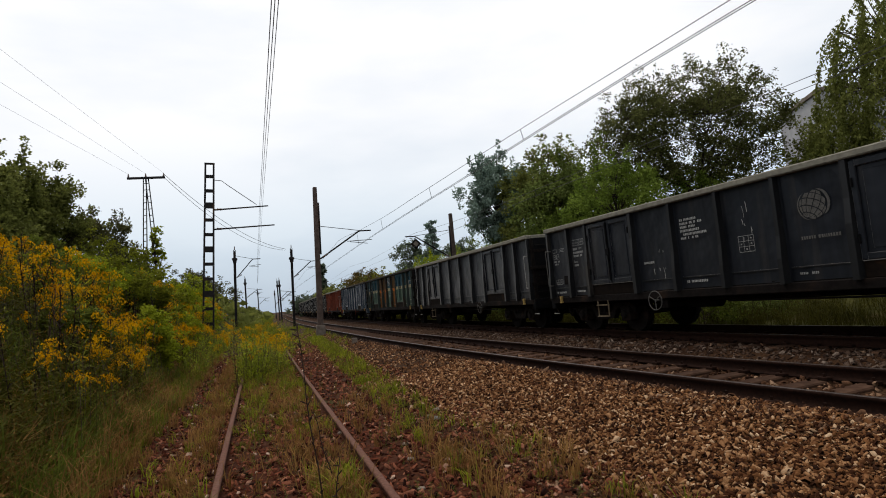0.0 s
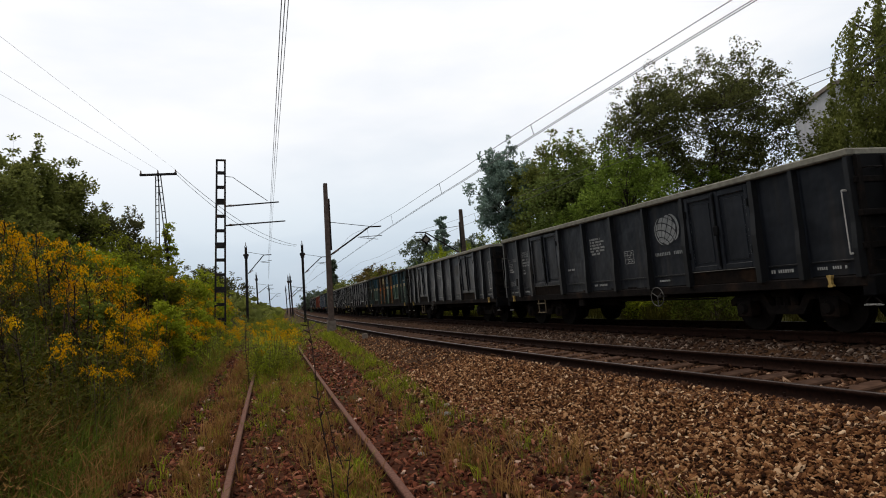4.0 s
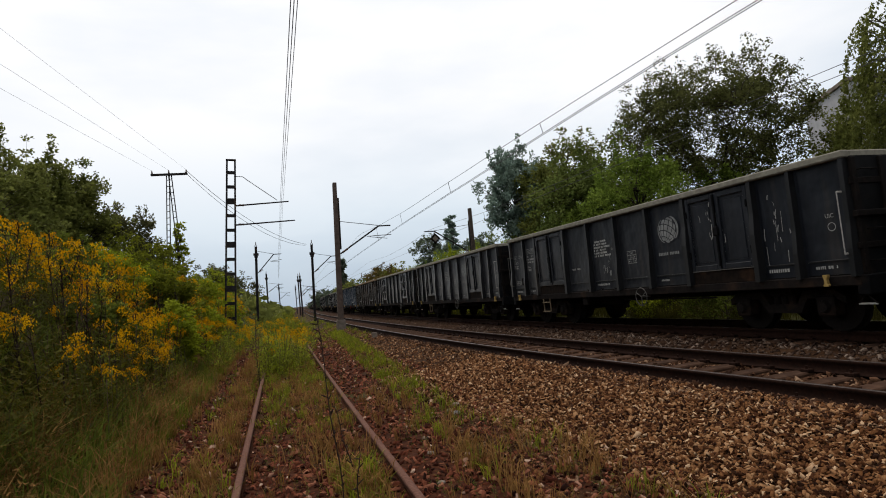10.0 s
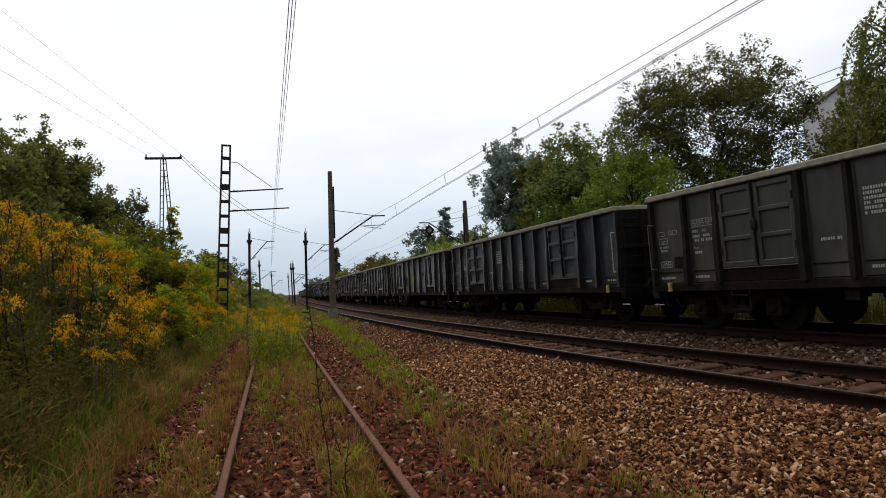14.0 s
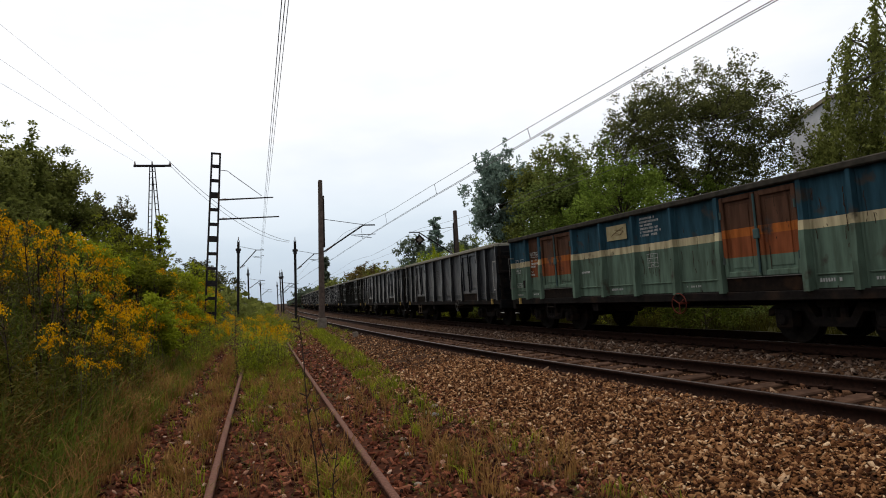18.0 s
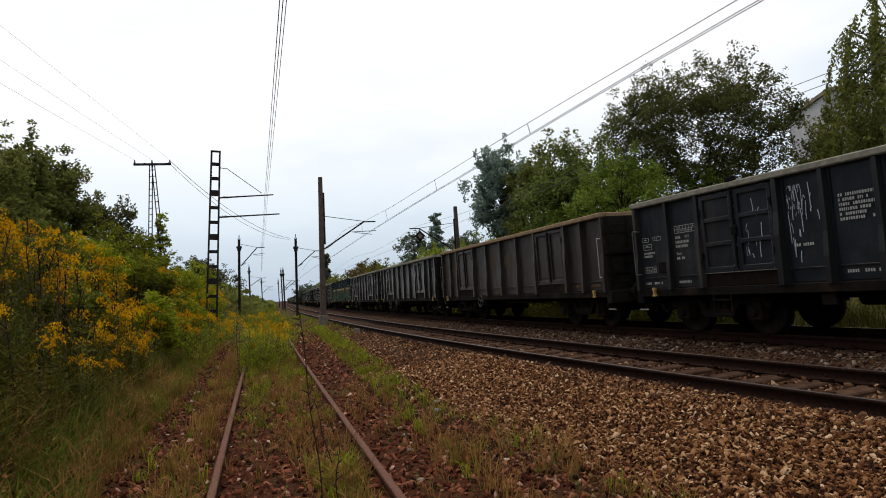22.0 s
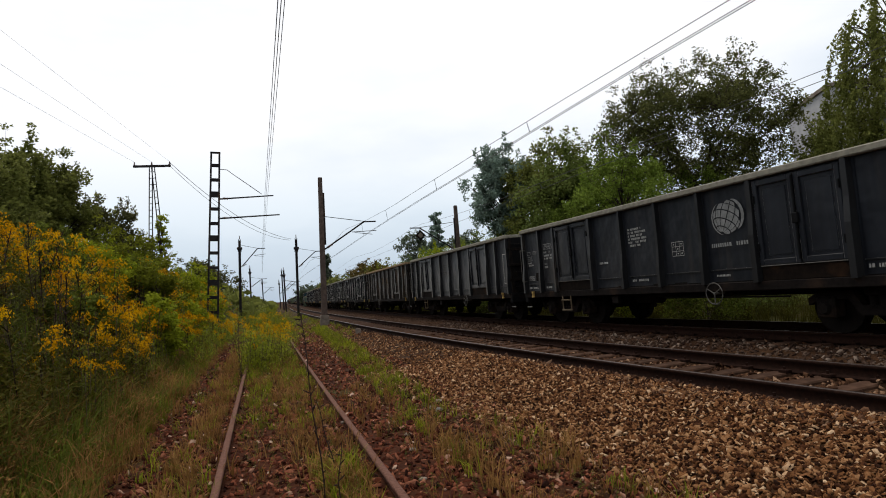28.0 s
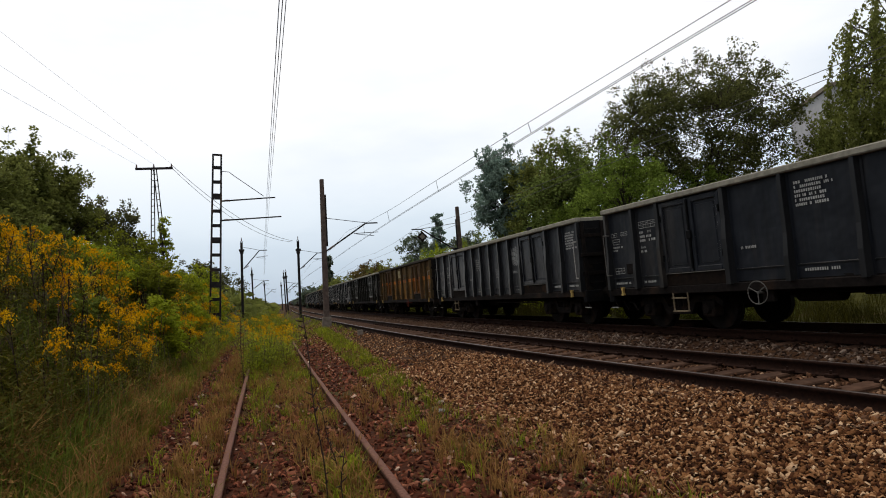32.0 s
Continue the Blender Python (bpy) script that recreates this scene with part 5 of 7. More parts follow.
# ---- block of flats behind the trees ----
def flats(at, turn, wide, deep, high):
    h = thing("apartment_building", "grey flat-roofed block of flats behind the trees", "building", at=at)
    h.rotation_euler = (0, 0, radians(turn))
    bm = bmesh.new()
    box(bm, 0, wide, 0, deep, -1, high)
    part("wall", bm, M_WALL, h, "grey rendered wall")
    bm = bmesh.new()
    box(bm, -0.25, wide + 0.25, -0.25, deep + 0.25, high, high + 0.45, 0.03)
    part("roof", bm, M_CONCRETE, h, "flat roof with a low parapet")
    first = None
    for i in range(6):
        for f_ in range(int(high / 2.9)):
            x, z = 1.5 + i * 3.2, 1.0 + f_ * 2.9
            if first is None:
                bm = bmesh.new()
                box(bm, 0, 1.5, -0.06, 0.05, 0, 1.45)
                first = part("window", bm, M_CONCRETE, h)
                bm = bmesh.new()
                box(bm, 0.08, 0.72, -0.075, -0.065, 0.08, 1.37)
                box(bm, 0.78, 1.42, -0.075, -0.065, 0.08, 1.37)
                pane = part("pane", bm, M_PANE, first)
                first.location = (x, 0, z)
            else:
                o = again(first, h, x, 0, z)
                again(pane, o)
    return h


flats((60.0, 49.0, 2.0), -28.0, 24.0, 12.0, 17.6)



# ---- marks that set single wagons apart ----
def strip(bm, x, pts, wide):
    """A painted stroke along points (y, z)."""
    for (y0, z0), (y1, z1) in zip(pts[:-1], pts[1:]):
        d = Vector((y1 - y0, z1 - z0))
        if d.length < 1e-6:
            continue
        n = Vector((-d.y, d.x)).normalized() * wide / 2
        e = d.normalized() * wide * 0.3
        bm.faces.new([bm.verts.new((x, a, b)) for a, b in ((y0 + n.x - e.x, z0 + n.y - e.y), (y1 + n.x + e.x, z1 + n.y + e.y), (y1 - n.x + e.x, z1 - n.y + e.y), (y0 - n.x - e.x, z0 - n.y - e.y))])


def streaks(w, n_mid, where, seed, count, tone, spread=0.15, label="pale splashes and runs of paint"):
    """Splashes and runs of paint or rust on the chosen bays."""
    rr = random.Random(seed)
    bays = layout(n_mid)
    for b in where:
        y0, y1, kind = bays[b]
        bm = bmesh.new()
        cy, cz = rr.uniform(y0 + 0.3, y1 - 0.3), rr.uniform(LOW + 0.7, LOW + 1.3)
        for _ in range(count):
            y = min(max(rr.gauss(cy, spread), y0 + 0.16), y1 - 0.16)
            z = min(max(rr.gauss(cz, 0.34), LOW + 0.5), TOP - 0.3)
            ln = min(rr.expovariate(9.0) + 0.03, z - LOW - 0.25, 0.5)
            drift = rr.uniform(-0.02, 0.02)
            strip(bm, -WIDE / 2 + (0.035 if kind == "d" else 0.083), [(y, z), (y + drift, z - ln * 0.5), (y + drift * 1.2, z - ln)], rr.uniform(0.006, 0.018))
        tagged(part("paint_splash", bm, tone, w, label), kind="stuff")


def plate(w, n_mid, bay, z0, z1, seed):
    y0, y1, _ = layout(n_mid)[bay]
    bm = bmesh.new()
    x = -WIDE / 2 + 0.08
    box(bm, x - 0.006, x, y0 + 0.30, y1 - 0.20, z0, z1)
    p = part("company_plate", bm, M_PLATE, w, "pale buff painted plate with dark strokes")
    bm = bmesh.new()
    rr = random.Random(seed)
    ym, zm_ = (y0 + y1) / 2, (z0 + z1) / 2
    for i in range(5):
        a = rr.uniform(-0.06, 0.06)
        strip(bm, x - 0.010, [(ym + 0.26 - 0.04 * i, zm_ - 0.10 + 0.04 * i + a * 0.3), (ym + 0.02 - 0.05 * i, zm_ - 0.02 + a), (ym - 0.24, zm_ + 0.10 - 0.03 * i)], 0.014)
    tagged(part("strokes", bm, M_RUSTMARK, p, "faint worn brush strokes"), kind="stuff")


M_PLATE = mat("buff_plate", (0.26, 0.21, 0.11), (0.36, 0.30, 0.17), 8, 0.8, 0.1, stain=(0.10, 0.07, 0.04), stain_scale=2.5, stain_at=0.6, vary=0.05)
M_RUNS = mat("dark_rust_runs", (0.020, 0.012, 0.008), (0.045, 0.026, 0.015), 12, 0.85, 0.1, vary=0.1)
M_SPLASH = mat("blue_white_splash", (0.26, 0.30, 0.36), (0.42, 0.45, 0.50), 20, 0.8, 0.0, vary=0.1)
M_SPRAY = mat("yellow_green_spray", (0.30, 0.34, 0.03), (0.40, 0.42, 0.06), 15, 0.8, 0.0, vary=0.0)
M_GREENPATCH = mat("dark_green_overpaint", (0.006, 0.020, 0.014), (0.015, 0.045, 0.031), 4, 0.6, 0.0, stain=(0.009, 0.013, 0.014), stain_scale=2.5, stain_at=0.5, vary=0.0)
M_GOLDMARK = mat("yellow_lettering", (0.34, 0.26, 0.05), (0.44, 0.34, 0.08), 10, 0.7, 0.0, vary=0.0)
streaks(TRAIN[13], 4, (2, 3, 4, 5, 7), 1, 26, M_WHITEPAINT)
streaks(TRAIN[19], 6, (3, 5, 6, 8), 2, 46, M_SPLASH)
streaks(TRAIN[19], 6, (2, 9), 3, 18, M_SPLASH)
streaks(TRAIN[0], 4, (3, 5), 4, 7, M_WHITEPAINT)
streaks(TRAIN[21], 4, (3, 8, 9), 5, 24, M_SPLASH)
streaks(TRAIN[22], 4, (3,), 6, 40, M_SPLASH)
streaks(TRAIN[8], 4, (4, 7, 8), 7, 14, M_WHITEPAINT)
streaks(TRAIN[10], 4, (7, 4), 8, 12, M_WHITEPAINT)
streaks(TRAIN[11], 6, (5,), 9, 16, M_WHITEPAINT)
streaks(TRAIN[7], 4, (7,), 10, 12, M_SPLASH)
for k_, sd_ in ((1, 41), (15, 42), (26, 43)):
    streaks(TRAIN[k_], 4, (0, 1, 2, 3, 5, 6, 7, 8, 9), sd_, 14, M_RUNS, 0.4, "dark runs of rust and soot")
plate(TRAIN[1], 4, 4, 2.34, 2.70, 1)
plate(TRAIN[15], 4, 4, 2.34, 2.70, 2)
plate(TRAIN[26], 4, 4, 2.26, 2.66, 3)
bays4 = layout(4)
y1_ = bays4[4][1]
bm_ = bmesh.new()
xg = -WIDE / 2 + 0.083
for st in ([(0.05, 0.62), (0.13, 0.42), (0.22, 0.62)], [(0.13, 0.42), (0.15, 0.08)], [(0.30, 0.05), (0.34, 0.45), (0.42, 0.22), (0.52, 0.45), (0.54, 0.05)], [(0.82, 0.42), (0.70, 0.44), (0.64, 0.28), (0.68, 0.10), (0.84, 0.10)]):
    strip(bm_, xg, [(y1_ - 0.18 - a, LOW + 0.42 + b) for a, b in st], 0.05)
tagged(part("sprayed_letters", bm_, M_SPRAY, TRAIN[10], "yellow-green sprayed letters"), kind="stuff")
for b_, z0_, z1_ in ((3, LOW + 0.35, LOW + 0.95), (6, LOW + 0.85, LOW + 1.1)):
    bm_ = bmesh.new()
    rq = random.Random(b_)
    ya_, yb_, n_ = bays4[b_][0] + 0.17, bays4[b_][1] - 0.17, 18
    top_ = [(ya_ + (yb_ - ya_) * i / n_, z1_ + rq.uniform(-0.16, 0.05)) for i in range(n_ + 1)]
    low_ = [(ya_ + (yb_ - ya_) * i / n_, z0_ + rq.uniform(-0.08, 0.12)) for i in range(n_ + 1)]
    for i in range(n_):
        bm_.faces.new([bm_.verts.new((xg + 0.002, *q)) for q in (low_[i], low_[i + 1], top_[i + 1], top_[i])])
    part("overpainted_patch", bm_, M_GREENPATCH, TRAIN[10], "dark green overpainted patch")
bars(TRAIN[4], "company_line", xg, bays4[9][1] - 0.22, LOW + 1.62, 1, 0.62, 0.12, M_GOLDMARK, 5, "short yellow lettering bar")
bars(TRAIN[4], "stencil_block", xg, bays4[9][1] - 0.25, LOW + 1.42, 6, 0.55, 0.04, M_WHITEPAINT, 6, "block of small white marks")
for k_ in (12, 20, 27):
    n_ = 6
    b_ = layout(n_)[-1]
    bars(TRAIN[k_], "stencil_block", xg, b_[1] - 0.2, LOW + 1.6, 7, 0.6, 0.045, M_WHITEPAINT, k_, "block of small white marks")
for k_ in (5, 18, 22):
    for b_ in (5, 1):
        bars(TRAIN[k_], "stencil_block", xg, bays4[b_][1] - 0.15, LOW + 1.25, 4, 0.7, 0.055, M_RUSTMARK, k_ + b_, "worn rust-yellow marks")


# ---- trees ----
LEAF_V = np.array([[0, 0, 0], [0.32, 0.5, 0.06], [0, 1.0, -0.05], [-0.32, 0.5, 0.06]])
LEAF_F = np.array([[0, 1, 2, 3]])


def leaves(rg, centres, radii, counts, size, flat=0.8, droop=0.0):
    """Leaves about the given centres."""
    c = np.repeat(np.asarray(centres), counts, 0)
    r = np.repeat(np.asarray(radii), counts)[:, None]
    n = len(c)
    d = rg.normal(size=(n, 3))
    d /= np.linalg.norm(d, axis=1)[:, None] + 1e-9
    q = c + d * (rg.random(n)[:, None] ** 0.42) * r * np.array([1, 1, flat])
    s = size * rg.uniform(0.6, 1.35, n)
    return scatter(LEAF_V, LEAF_F, q, rg.uniform(0, 6.283, n), s, np.stack([rg.normal(-droop, 0.7, n), rg.normal(0, 0.6, n)], -1))


def tree(name, label, at, h, wide, seed, leaf_mat, n_leaves=16000, leaf=0.16, clumps=60, low=0.1, clump_r=0.11, trunk_r=None, droop=0.2, cone=0.0, shoots=0):
    """A tapered trunk that forks into limbs, each ending in clumps of leaves."""
    rg = np.random.default_rng(seed)
    t = thing(name, label, name, at=tuple(at))
    trunk_r = trunk_r or h * 0.016
    lean = rg.normal(0, 0.02 * h, 2)
    tz = np.linspace(0, 1, 8)
    spine = np.stack([lean[0] * tz ** 2, lean[1] * tz ** 2, tz * h * 0.82], -1)
    pieces = [limb_np(spine, trunk_r * (1 - 0.85 * tz), 7)]
    d = rg.normal(size=(clumps, 3))
    d /= np.linalg.norm(d, axis=1)[:, None]
    d *= (0.4 + 0.62 * rg.random(clumps) ** 0.5)[:, None]
    lump = 1 + 0.18 * np.sin(3 * np.arctan2(d[:, 1], d[:, 0]) + seed) + rg.uniform(-0.1, 0.1, clumps)
    half, mid = h * (1 - low) / 2, h * (1 + low) / 2
    e = np.stack([d[:, 0] * wide / 2 * 0.97 * lump, d[:, 1] * wide / 2 * 0.97 * lump, mid + d[:, 2] * half * 0.97], -1)
    if cone:
        k = 1 - cone * (e[:, 2] - low * h) / (h * (1 - low))
        e[:, :2] *= k[:, None] * 1.25
    ends, rad = [], []
    for q in e:
        z0 = max(0.08 * h, min(0.78 * h, q[2] - (0.10 + 0.18 * rg.random()) * h))
        b = np.array([np.interp(z0, spine[:, 2], spine[:, 0]), np.interp(z0, spine[:, 2], spine[:, 1]), z0])
        u = np.linspace(0, 1, 5)[:, None]
        path = b + (q - b) * u + np.array([0, 0, 1.0]) * (np.sin(u * math.pi) * 0.03 * h) + rg.normal(0, 0.01 * h, (5, 3)) * u
        pieces.append(limb_np(path, trunk_r * 0.30 * (1 - 0.82 * u[:, 0]), 5))
        r = wide * clump_r * rg.uniform(0.6, 1.25)
        ends.append(path[-1])
        rad.append(r)
        for _ in range(2):
            tip = path[-1] + rg.normal(0, r * 0.9, 3)
            pieces.append(limb_np(np.array([path[3], (path[3] + tip) / 2, tip]), trunk_r * np.array([0.09, 0.06, 0.03]), 3))
            ends.append(tip)
            rad.append(r * rg.uniform(0.35, 0.75))
    for _ in range(shoots):
        q = e[rg.integers(len(e))] * np.array([1, 1, 1])
        out = (q - np.array([0, 0, mid])) * np.array([1, 1, 1.1])
        out /= np.linalg.norm(out) + 1e-6
        tip = q + (out * 0.6 + np.array([0, 0, 0.8])) * wide * rg.uniform(0.12, 0.24)
        pieces.append(limb_np(np.array([q, (q + tip) / 2, tip]), trunk_r * np.array([0.09, 0.06, 0.03]), 3))
        for u in (0.3, 0.5, 0.7, 0.85, 1.0):
            ends.append(q + (tip - q) * u)
            rad.append(wide * 0.035)
    v, f = joined(pieces)
    part_np("trunk", v, f, M_BARK, t, "dark trunk and limbs")
    rad = np.array(rad)
    share = rad ** 2.2 / (rad ** 2.2).sum()
    v, f = leaves(rg, ends, rad, np.maximum(6, (share * n_leaves).astype(int)), leaf, droop=droop)
    part_np("crown", v, f, leaf_mat, t, "crown of many small leaves")
    return t


def on_ground(x, y, dz=-0.1):
    return (x, y, float(ground_z(x, y)) + dz)


def round_tree(label, at, h, wide, low, seed, leaf_mat, n_leaves, leaf):
    """An old round tree: low forks arching outwards, fine twigs, sky between its leaf clumps."""
    rg = np.random.default_rng(seed)
    t = thing("tree", label, "tree", at=tuple(at))
    fork = np.array([0, 0, 0.30 * h])
    pieces = [limb_np(np.array([[0, 0, 0], [0.05, 0, 0.15 * h], fork]), np.array([0.24, 0.19, 0.17]), 8)]
    mid, half = h * (1 + low) / 2, h * (1 - low) / 2
    ends, rad, skeleton = [], [], []
    for i in range(11):
        a = i * 2.4 + rg.uniform(-0.3, 0.3)
        out = wide / 2 * rg.uniform(0.45, 0.85)
        tip = np.array([math.cos(a) * out, math.sin(a) * out, mid + half * rg.uniform(-0.75, 0.7)])
        u = np.linspace(0, 1, 8)[:, None]
        limb = fork + (tip - fork) * u * np.array([1, 1, 0]) + np.array([0, 0, 1]) * (tip - fork)[2] * (1.5 * u - 0.5 * u * u) + rg.normal(0, 0.09, (8, 3)) * u
        pieces.append(limb_np(limb, 0.075 * (1 - 0.82 * u[:, 0]), 6))
        skeleton.append(limb[2:])
    skeleton = np.concatenate(skeleton)
    for _ in range(430):
        d = rg.normal(size=3)
        d /= np.linalg.norm(d)
        q = np.array([0, 0, mid]) + d * np.array([wide / 2, wide / 2, half]) * rg.uniform(0.25, 1.0) ** 0.55
        b = skeleton[np.argmin(np.linalg.norm(skeleton - q, axis=1) + 0.25 * np.abs(skeleton[:, 2] - q[2]))]
        m = (b + q) / 2 + np.array([0, 0, 0.2]) + rg.normal(0, 0.12, 3)
        pieces.append(limb_np(np.array([b, m, q]), np.array([0.022, 0.014, 0.006]), 4))
        for _ in range(3):
            p = q + rg.normal(0, 0.26, 3)
            ends += [p]
            rad += [0.33 * rg.uniform(0.55, 1.2)]
        ends += [(q + m) / 2]
        rad += [0.26]
    for _ in range(46):
        d = rg.normal(size=3)
        d[2] = abs(d[2])
        d /= np.linalg.norm(d)
        q = np.array([0, 0, mid]) + d * np.array([wide / 2, wide / 2, half]) * 0.95
        tip = q + d * rg.uniform(0.1, 0.35) + np.array([0, 0, 0.2])
        pieces.append(limb_np(np.array([q - d * 0.8, q, tip]), np.array([0.012, 0.009, 0.004]), 4))
        ends += [q, tip]
        rad += [0.3, 0.14]
    v, f = joined(pieces)
    part_np("trunk", v, f, M_BARK, t, "dark trunk and arching limbs")
    rad = np.array(rad)
    share = rad ** 2 / (rad ** 2).sum()
    v, f = leaves(rg, ends, rad, np.maximum(4, (share * n_leaves).astype(int)), leaf, droop=0.4)
    part_np("crown", v, f, leaf_mat, t, "crown of many small leaves")
    return t


def willow(label, at, h, wide, seed, leaf_mat, fronds, leaf):
    """A tree with long hanging fronds."""
    rg = np.random.default_rng(seed)
    t = thing("tree", label, "tree", at=tuple(at))
    pieces = [limb_np(np.array([[0, 0, 0], [0.1, 0, 0.3 * h], [0, 0.1, 0.62 * h]]), np.array([0.3, 0.24, 0.15]), 8)]
    pts = []
    for _ in range(fronds):
        a, r = rg.uniform(0, 6.283), wide / 2 * rg.random() ** 0.5
        top = np.array([math.cos(a) * r, math.sin(a) * r, h * (0.98 - 0.42 * (2 * r / wide) ** 2) * rg.uniform(0.7, 1.0)])
        if rg.random() < 0.3:
            b = np.array([0, 0, h * rg.uniform(0.3, 0.62)])
            pieces.append(limb_np(np.array([b, (b + top) / 2 + [0, 0, 0.4], top]), np.array([0.07, 0.04, 0.012]), 5))
        ln = rg.uniform(1.5, 4.0)
        n = int(ln * 26)
        u = np.sort(rg.random(n))
        sway = rg.normal(0, 0.25, 2)
        p = top + np.stack([np.cos(a) * 0.5 * np.sqrt(u) + sway[0] * u, np.sin(a) * 0.5 * np.sqrt(u) + sway[1] * u, 0.25 * np.sin(u * 2.2) - ln * u], -1)
        p[:, 2] = np.maximum(p[:, 2], 0.2)
        pts.append(p + rg.normal(0, 0.05, (n, 3)))
    v, f = joined(pieces)
    part_np("trunk", v, f, M_BARK, t, "dark trunk and limbs")
    q = np.concatenate(pts)
    n = len(q)
    v, f = scatter(LEAF_V * np.array([0.75, 1, 1]), LEAF_F, q, rg.uniform(0, 6.283, n), leaf * rg.uniform(0.7, 1.3, n), np.stack([rg.normal(-1.1, 0.4, n), rg.normal(0, 0.5, n)], -1))
    part_np("crown", v, f, leaf_mat, t, "long hanging leafy fronds")
    return t


round_tree("broad open-crowned tree with sky showing through", on_ground(20.7, 24.0), 9.5, 9.3, 0.27, 3, L_TREE, 54000, 0.125)
tree("tree", "leafy green tree on the bank", on_ground(17.6, 29.5), 8.2, 6.4, 5, L_MID, 30000, 0.17, 110, 0.02, 0.12, shoots=30)
tree("tree", "leafy olive-green tree on the bank", on_ground(17.2, 32.5), 9.4, 5.4, 6, L_OLIVE, 32000, 0.17, 120, 0.15, 0.11, shoots=36)
tree("tree", "tree with upright silvery-green shoots", on_ground(15.5, 36.0), 10.4, 4.3, 7, L_GREY, 26000, 0.17, 100, 0.43, 0.12, droop=-0.9, shoots=70)
tree("tree", "bright green tree crown over the bank", on_ground(15.2, 22.5), 6.7, 4.6, 8, L_FRESH, 30000, 0.13, 100, 0.08, 0.12, droop=-0.5, shoots=44)
tree("tree", "bright bushy tree low on the bank", on_ground(16.1, 28.5), 5.5, 4.6, 18, L_FRESH, 22000, 0.14, 80, 0.02, 0.12, droop=-0.5, shoots=30)
willow("tall tree with long drooping fronds at the bank", on_ground(24.3, 15.6), 11.8, 6.6, 9, L_OLIVE, 360, 0.16)
tree("tree", "dense olive-green tree before the flats", on_ground(25.6, 19.4), 5.5, 6.0, 10, L_OLIVE, 36000, 0.15, 110, 0.0, 0.12, droop=-0.6, shoots=60)
tree("bush", "pale green upright bush at the foot of the open tree", on_ground(19.4, 22.2), 4.4, 2.4, 19, L_FRESH, 9000, 0.12, 50, 0.0, 0.14, droop=-0.6, shoots=16)
tree("tree", "dark round tree far along the bank", on_ground(16.1, 62.0), 8.0, 4.2, 11, L_BLUISH, 9000, 0.24, 80, 0.05, 0.13)
tree("tree", "slender pale tree far along the bank", on_ground(19.9, 66.0), 8.6, 2.2, 12, L_GREY, 7000, 0.22, 60, 0.1, 0.13, cone=0.6, droop=-0.6)
tree("tree", "dark tree far along the bank", on_ground(22.7, 66.0), 5.0, 5.4, 13, L_BLUISH, 15000, 0.26, 70, 0.05, 0.13)
tree("tree", "low round tree beyond the train", on_ground(16.5, 92.0), 6.6, 6.4, 14, L_AUTUMN, 20000, 0.26, 80, 0.02, 0.12, shoots=14)
tree("tree", "dark pointed tree far down the line", on_ground(14.5, 132.0), 12.4, 2.7, 15, L_BLUISH, 12000, 0.36, 70, 0.02, 0.12, cone=0.7)
tree("tree", "dark wood far down the line", on_ground(13.0, 150.0), 5.4, 7.4, 16, L_BLUISH, 6000, 0.5, 40, 0.02, 0.14)
tree("tree", "low wood along the far bank", on_ground(20.0, 118.0), 5.5, 13.0, 17, L_OLIVE, 8000, 0.5, 50, 0.02, 0.12)
tree("tree", "leafy tree on top of the bank", on_ground(-9.2, 26.0), 5.8, 5.0, 43, L_OLIVE, 50000, 0.14, 150, 0.0, 0.11, droop=-0.4, shoots=80)
tree("tree", "green tree among others on top of the bank", on_ground(-7.4, 27.5), 5.4, 2.8, 28, L_OLIVE, 25000, 0.12, 100, 0.0, 0.13, droop=-0.5, shoots=60)
tree("tree", "dark leafy tree on top of the bank", on_ground(-6.3, 29.5), 4.2, 3.0, 22, L_DARK, 27000, 0.11, 110, 0.0, 0.12, droop=-0.5, shoots=60)
tree("tree", "green tree at the edge of the bank", on_ground(-8.2, 21.5), 4.4, 3.6, 23, L_OLIVE, 24000, 0.13, 100, 0.0, 0.12, shoots=18)
tree("tree", "dark young tree beside the power pole", on_ground(-5.8, 34.5), 3.2, 2.2, 24, L_DARK, 9000, 0.13, 40, 0.02, 0.13, shoots=8)
tree("tree", "dark far tree beside the siding", on_ground(-5.3, 60.0), 3.6, 3.6, 25, L_DARK, 7000, 0.2, 40, 0.02, 0.13)
tree("tree", "dark wood far behind the siding", on_ground(-6.5, 100.0), 4.5, 9.0, 27, L_DARK, 8000, 0.35, 50, 0.02, 0.13)
tree("tree", "slim vine-grown young tree on the bank", on_ground(-4.5, 34.0), 4.7, 0.6, 26, L_BRIGHT, 1600, 0.13, 40, 0.1, 0.2)
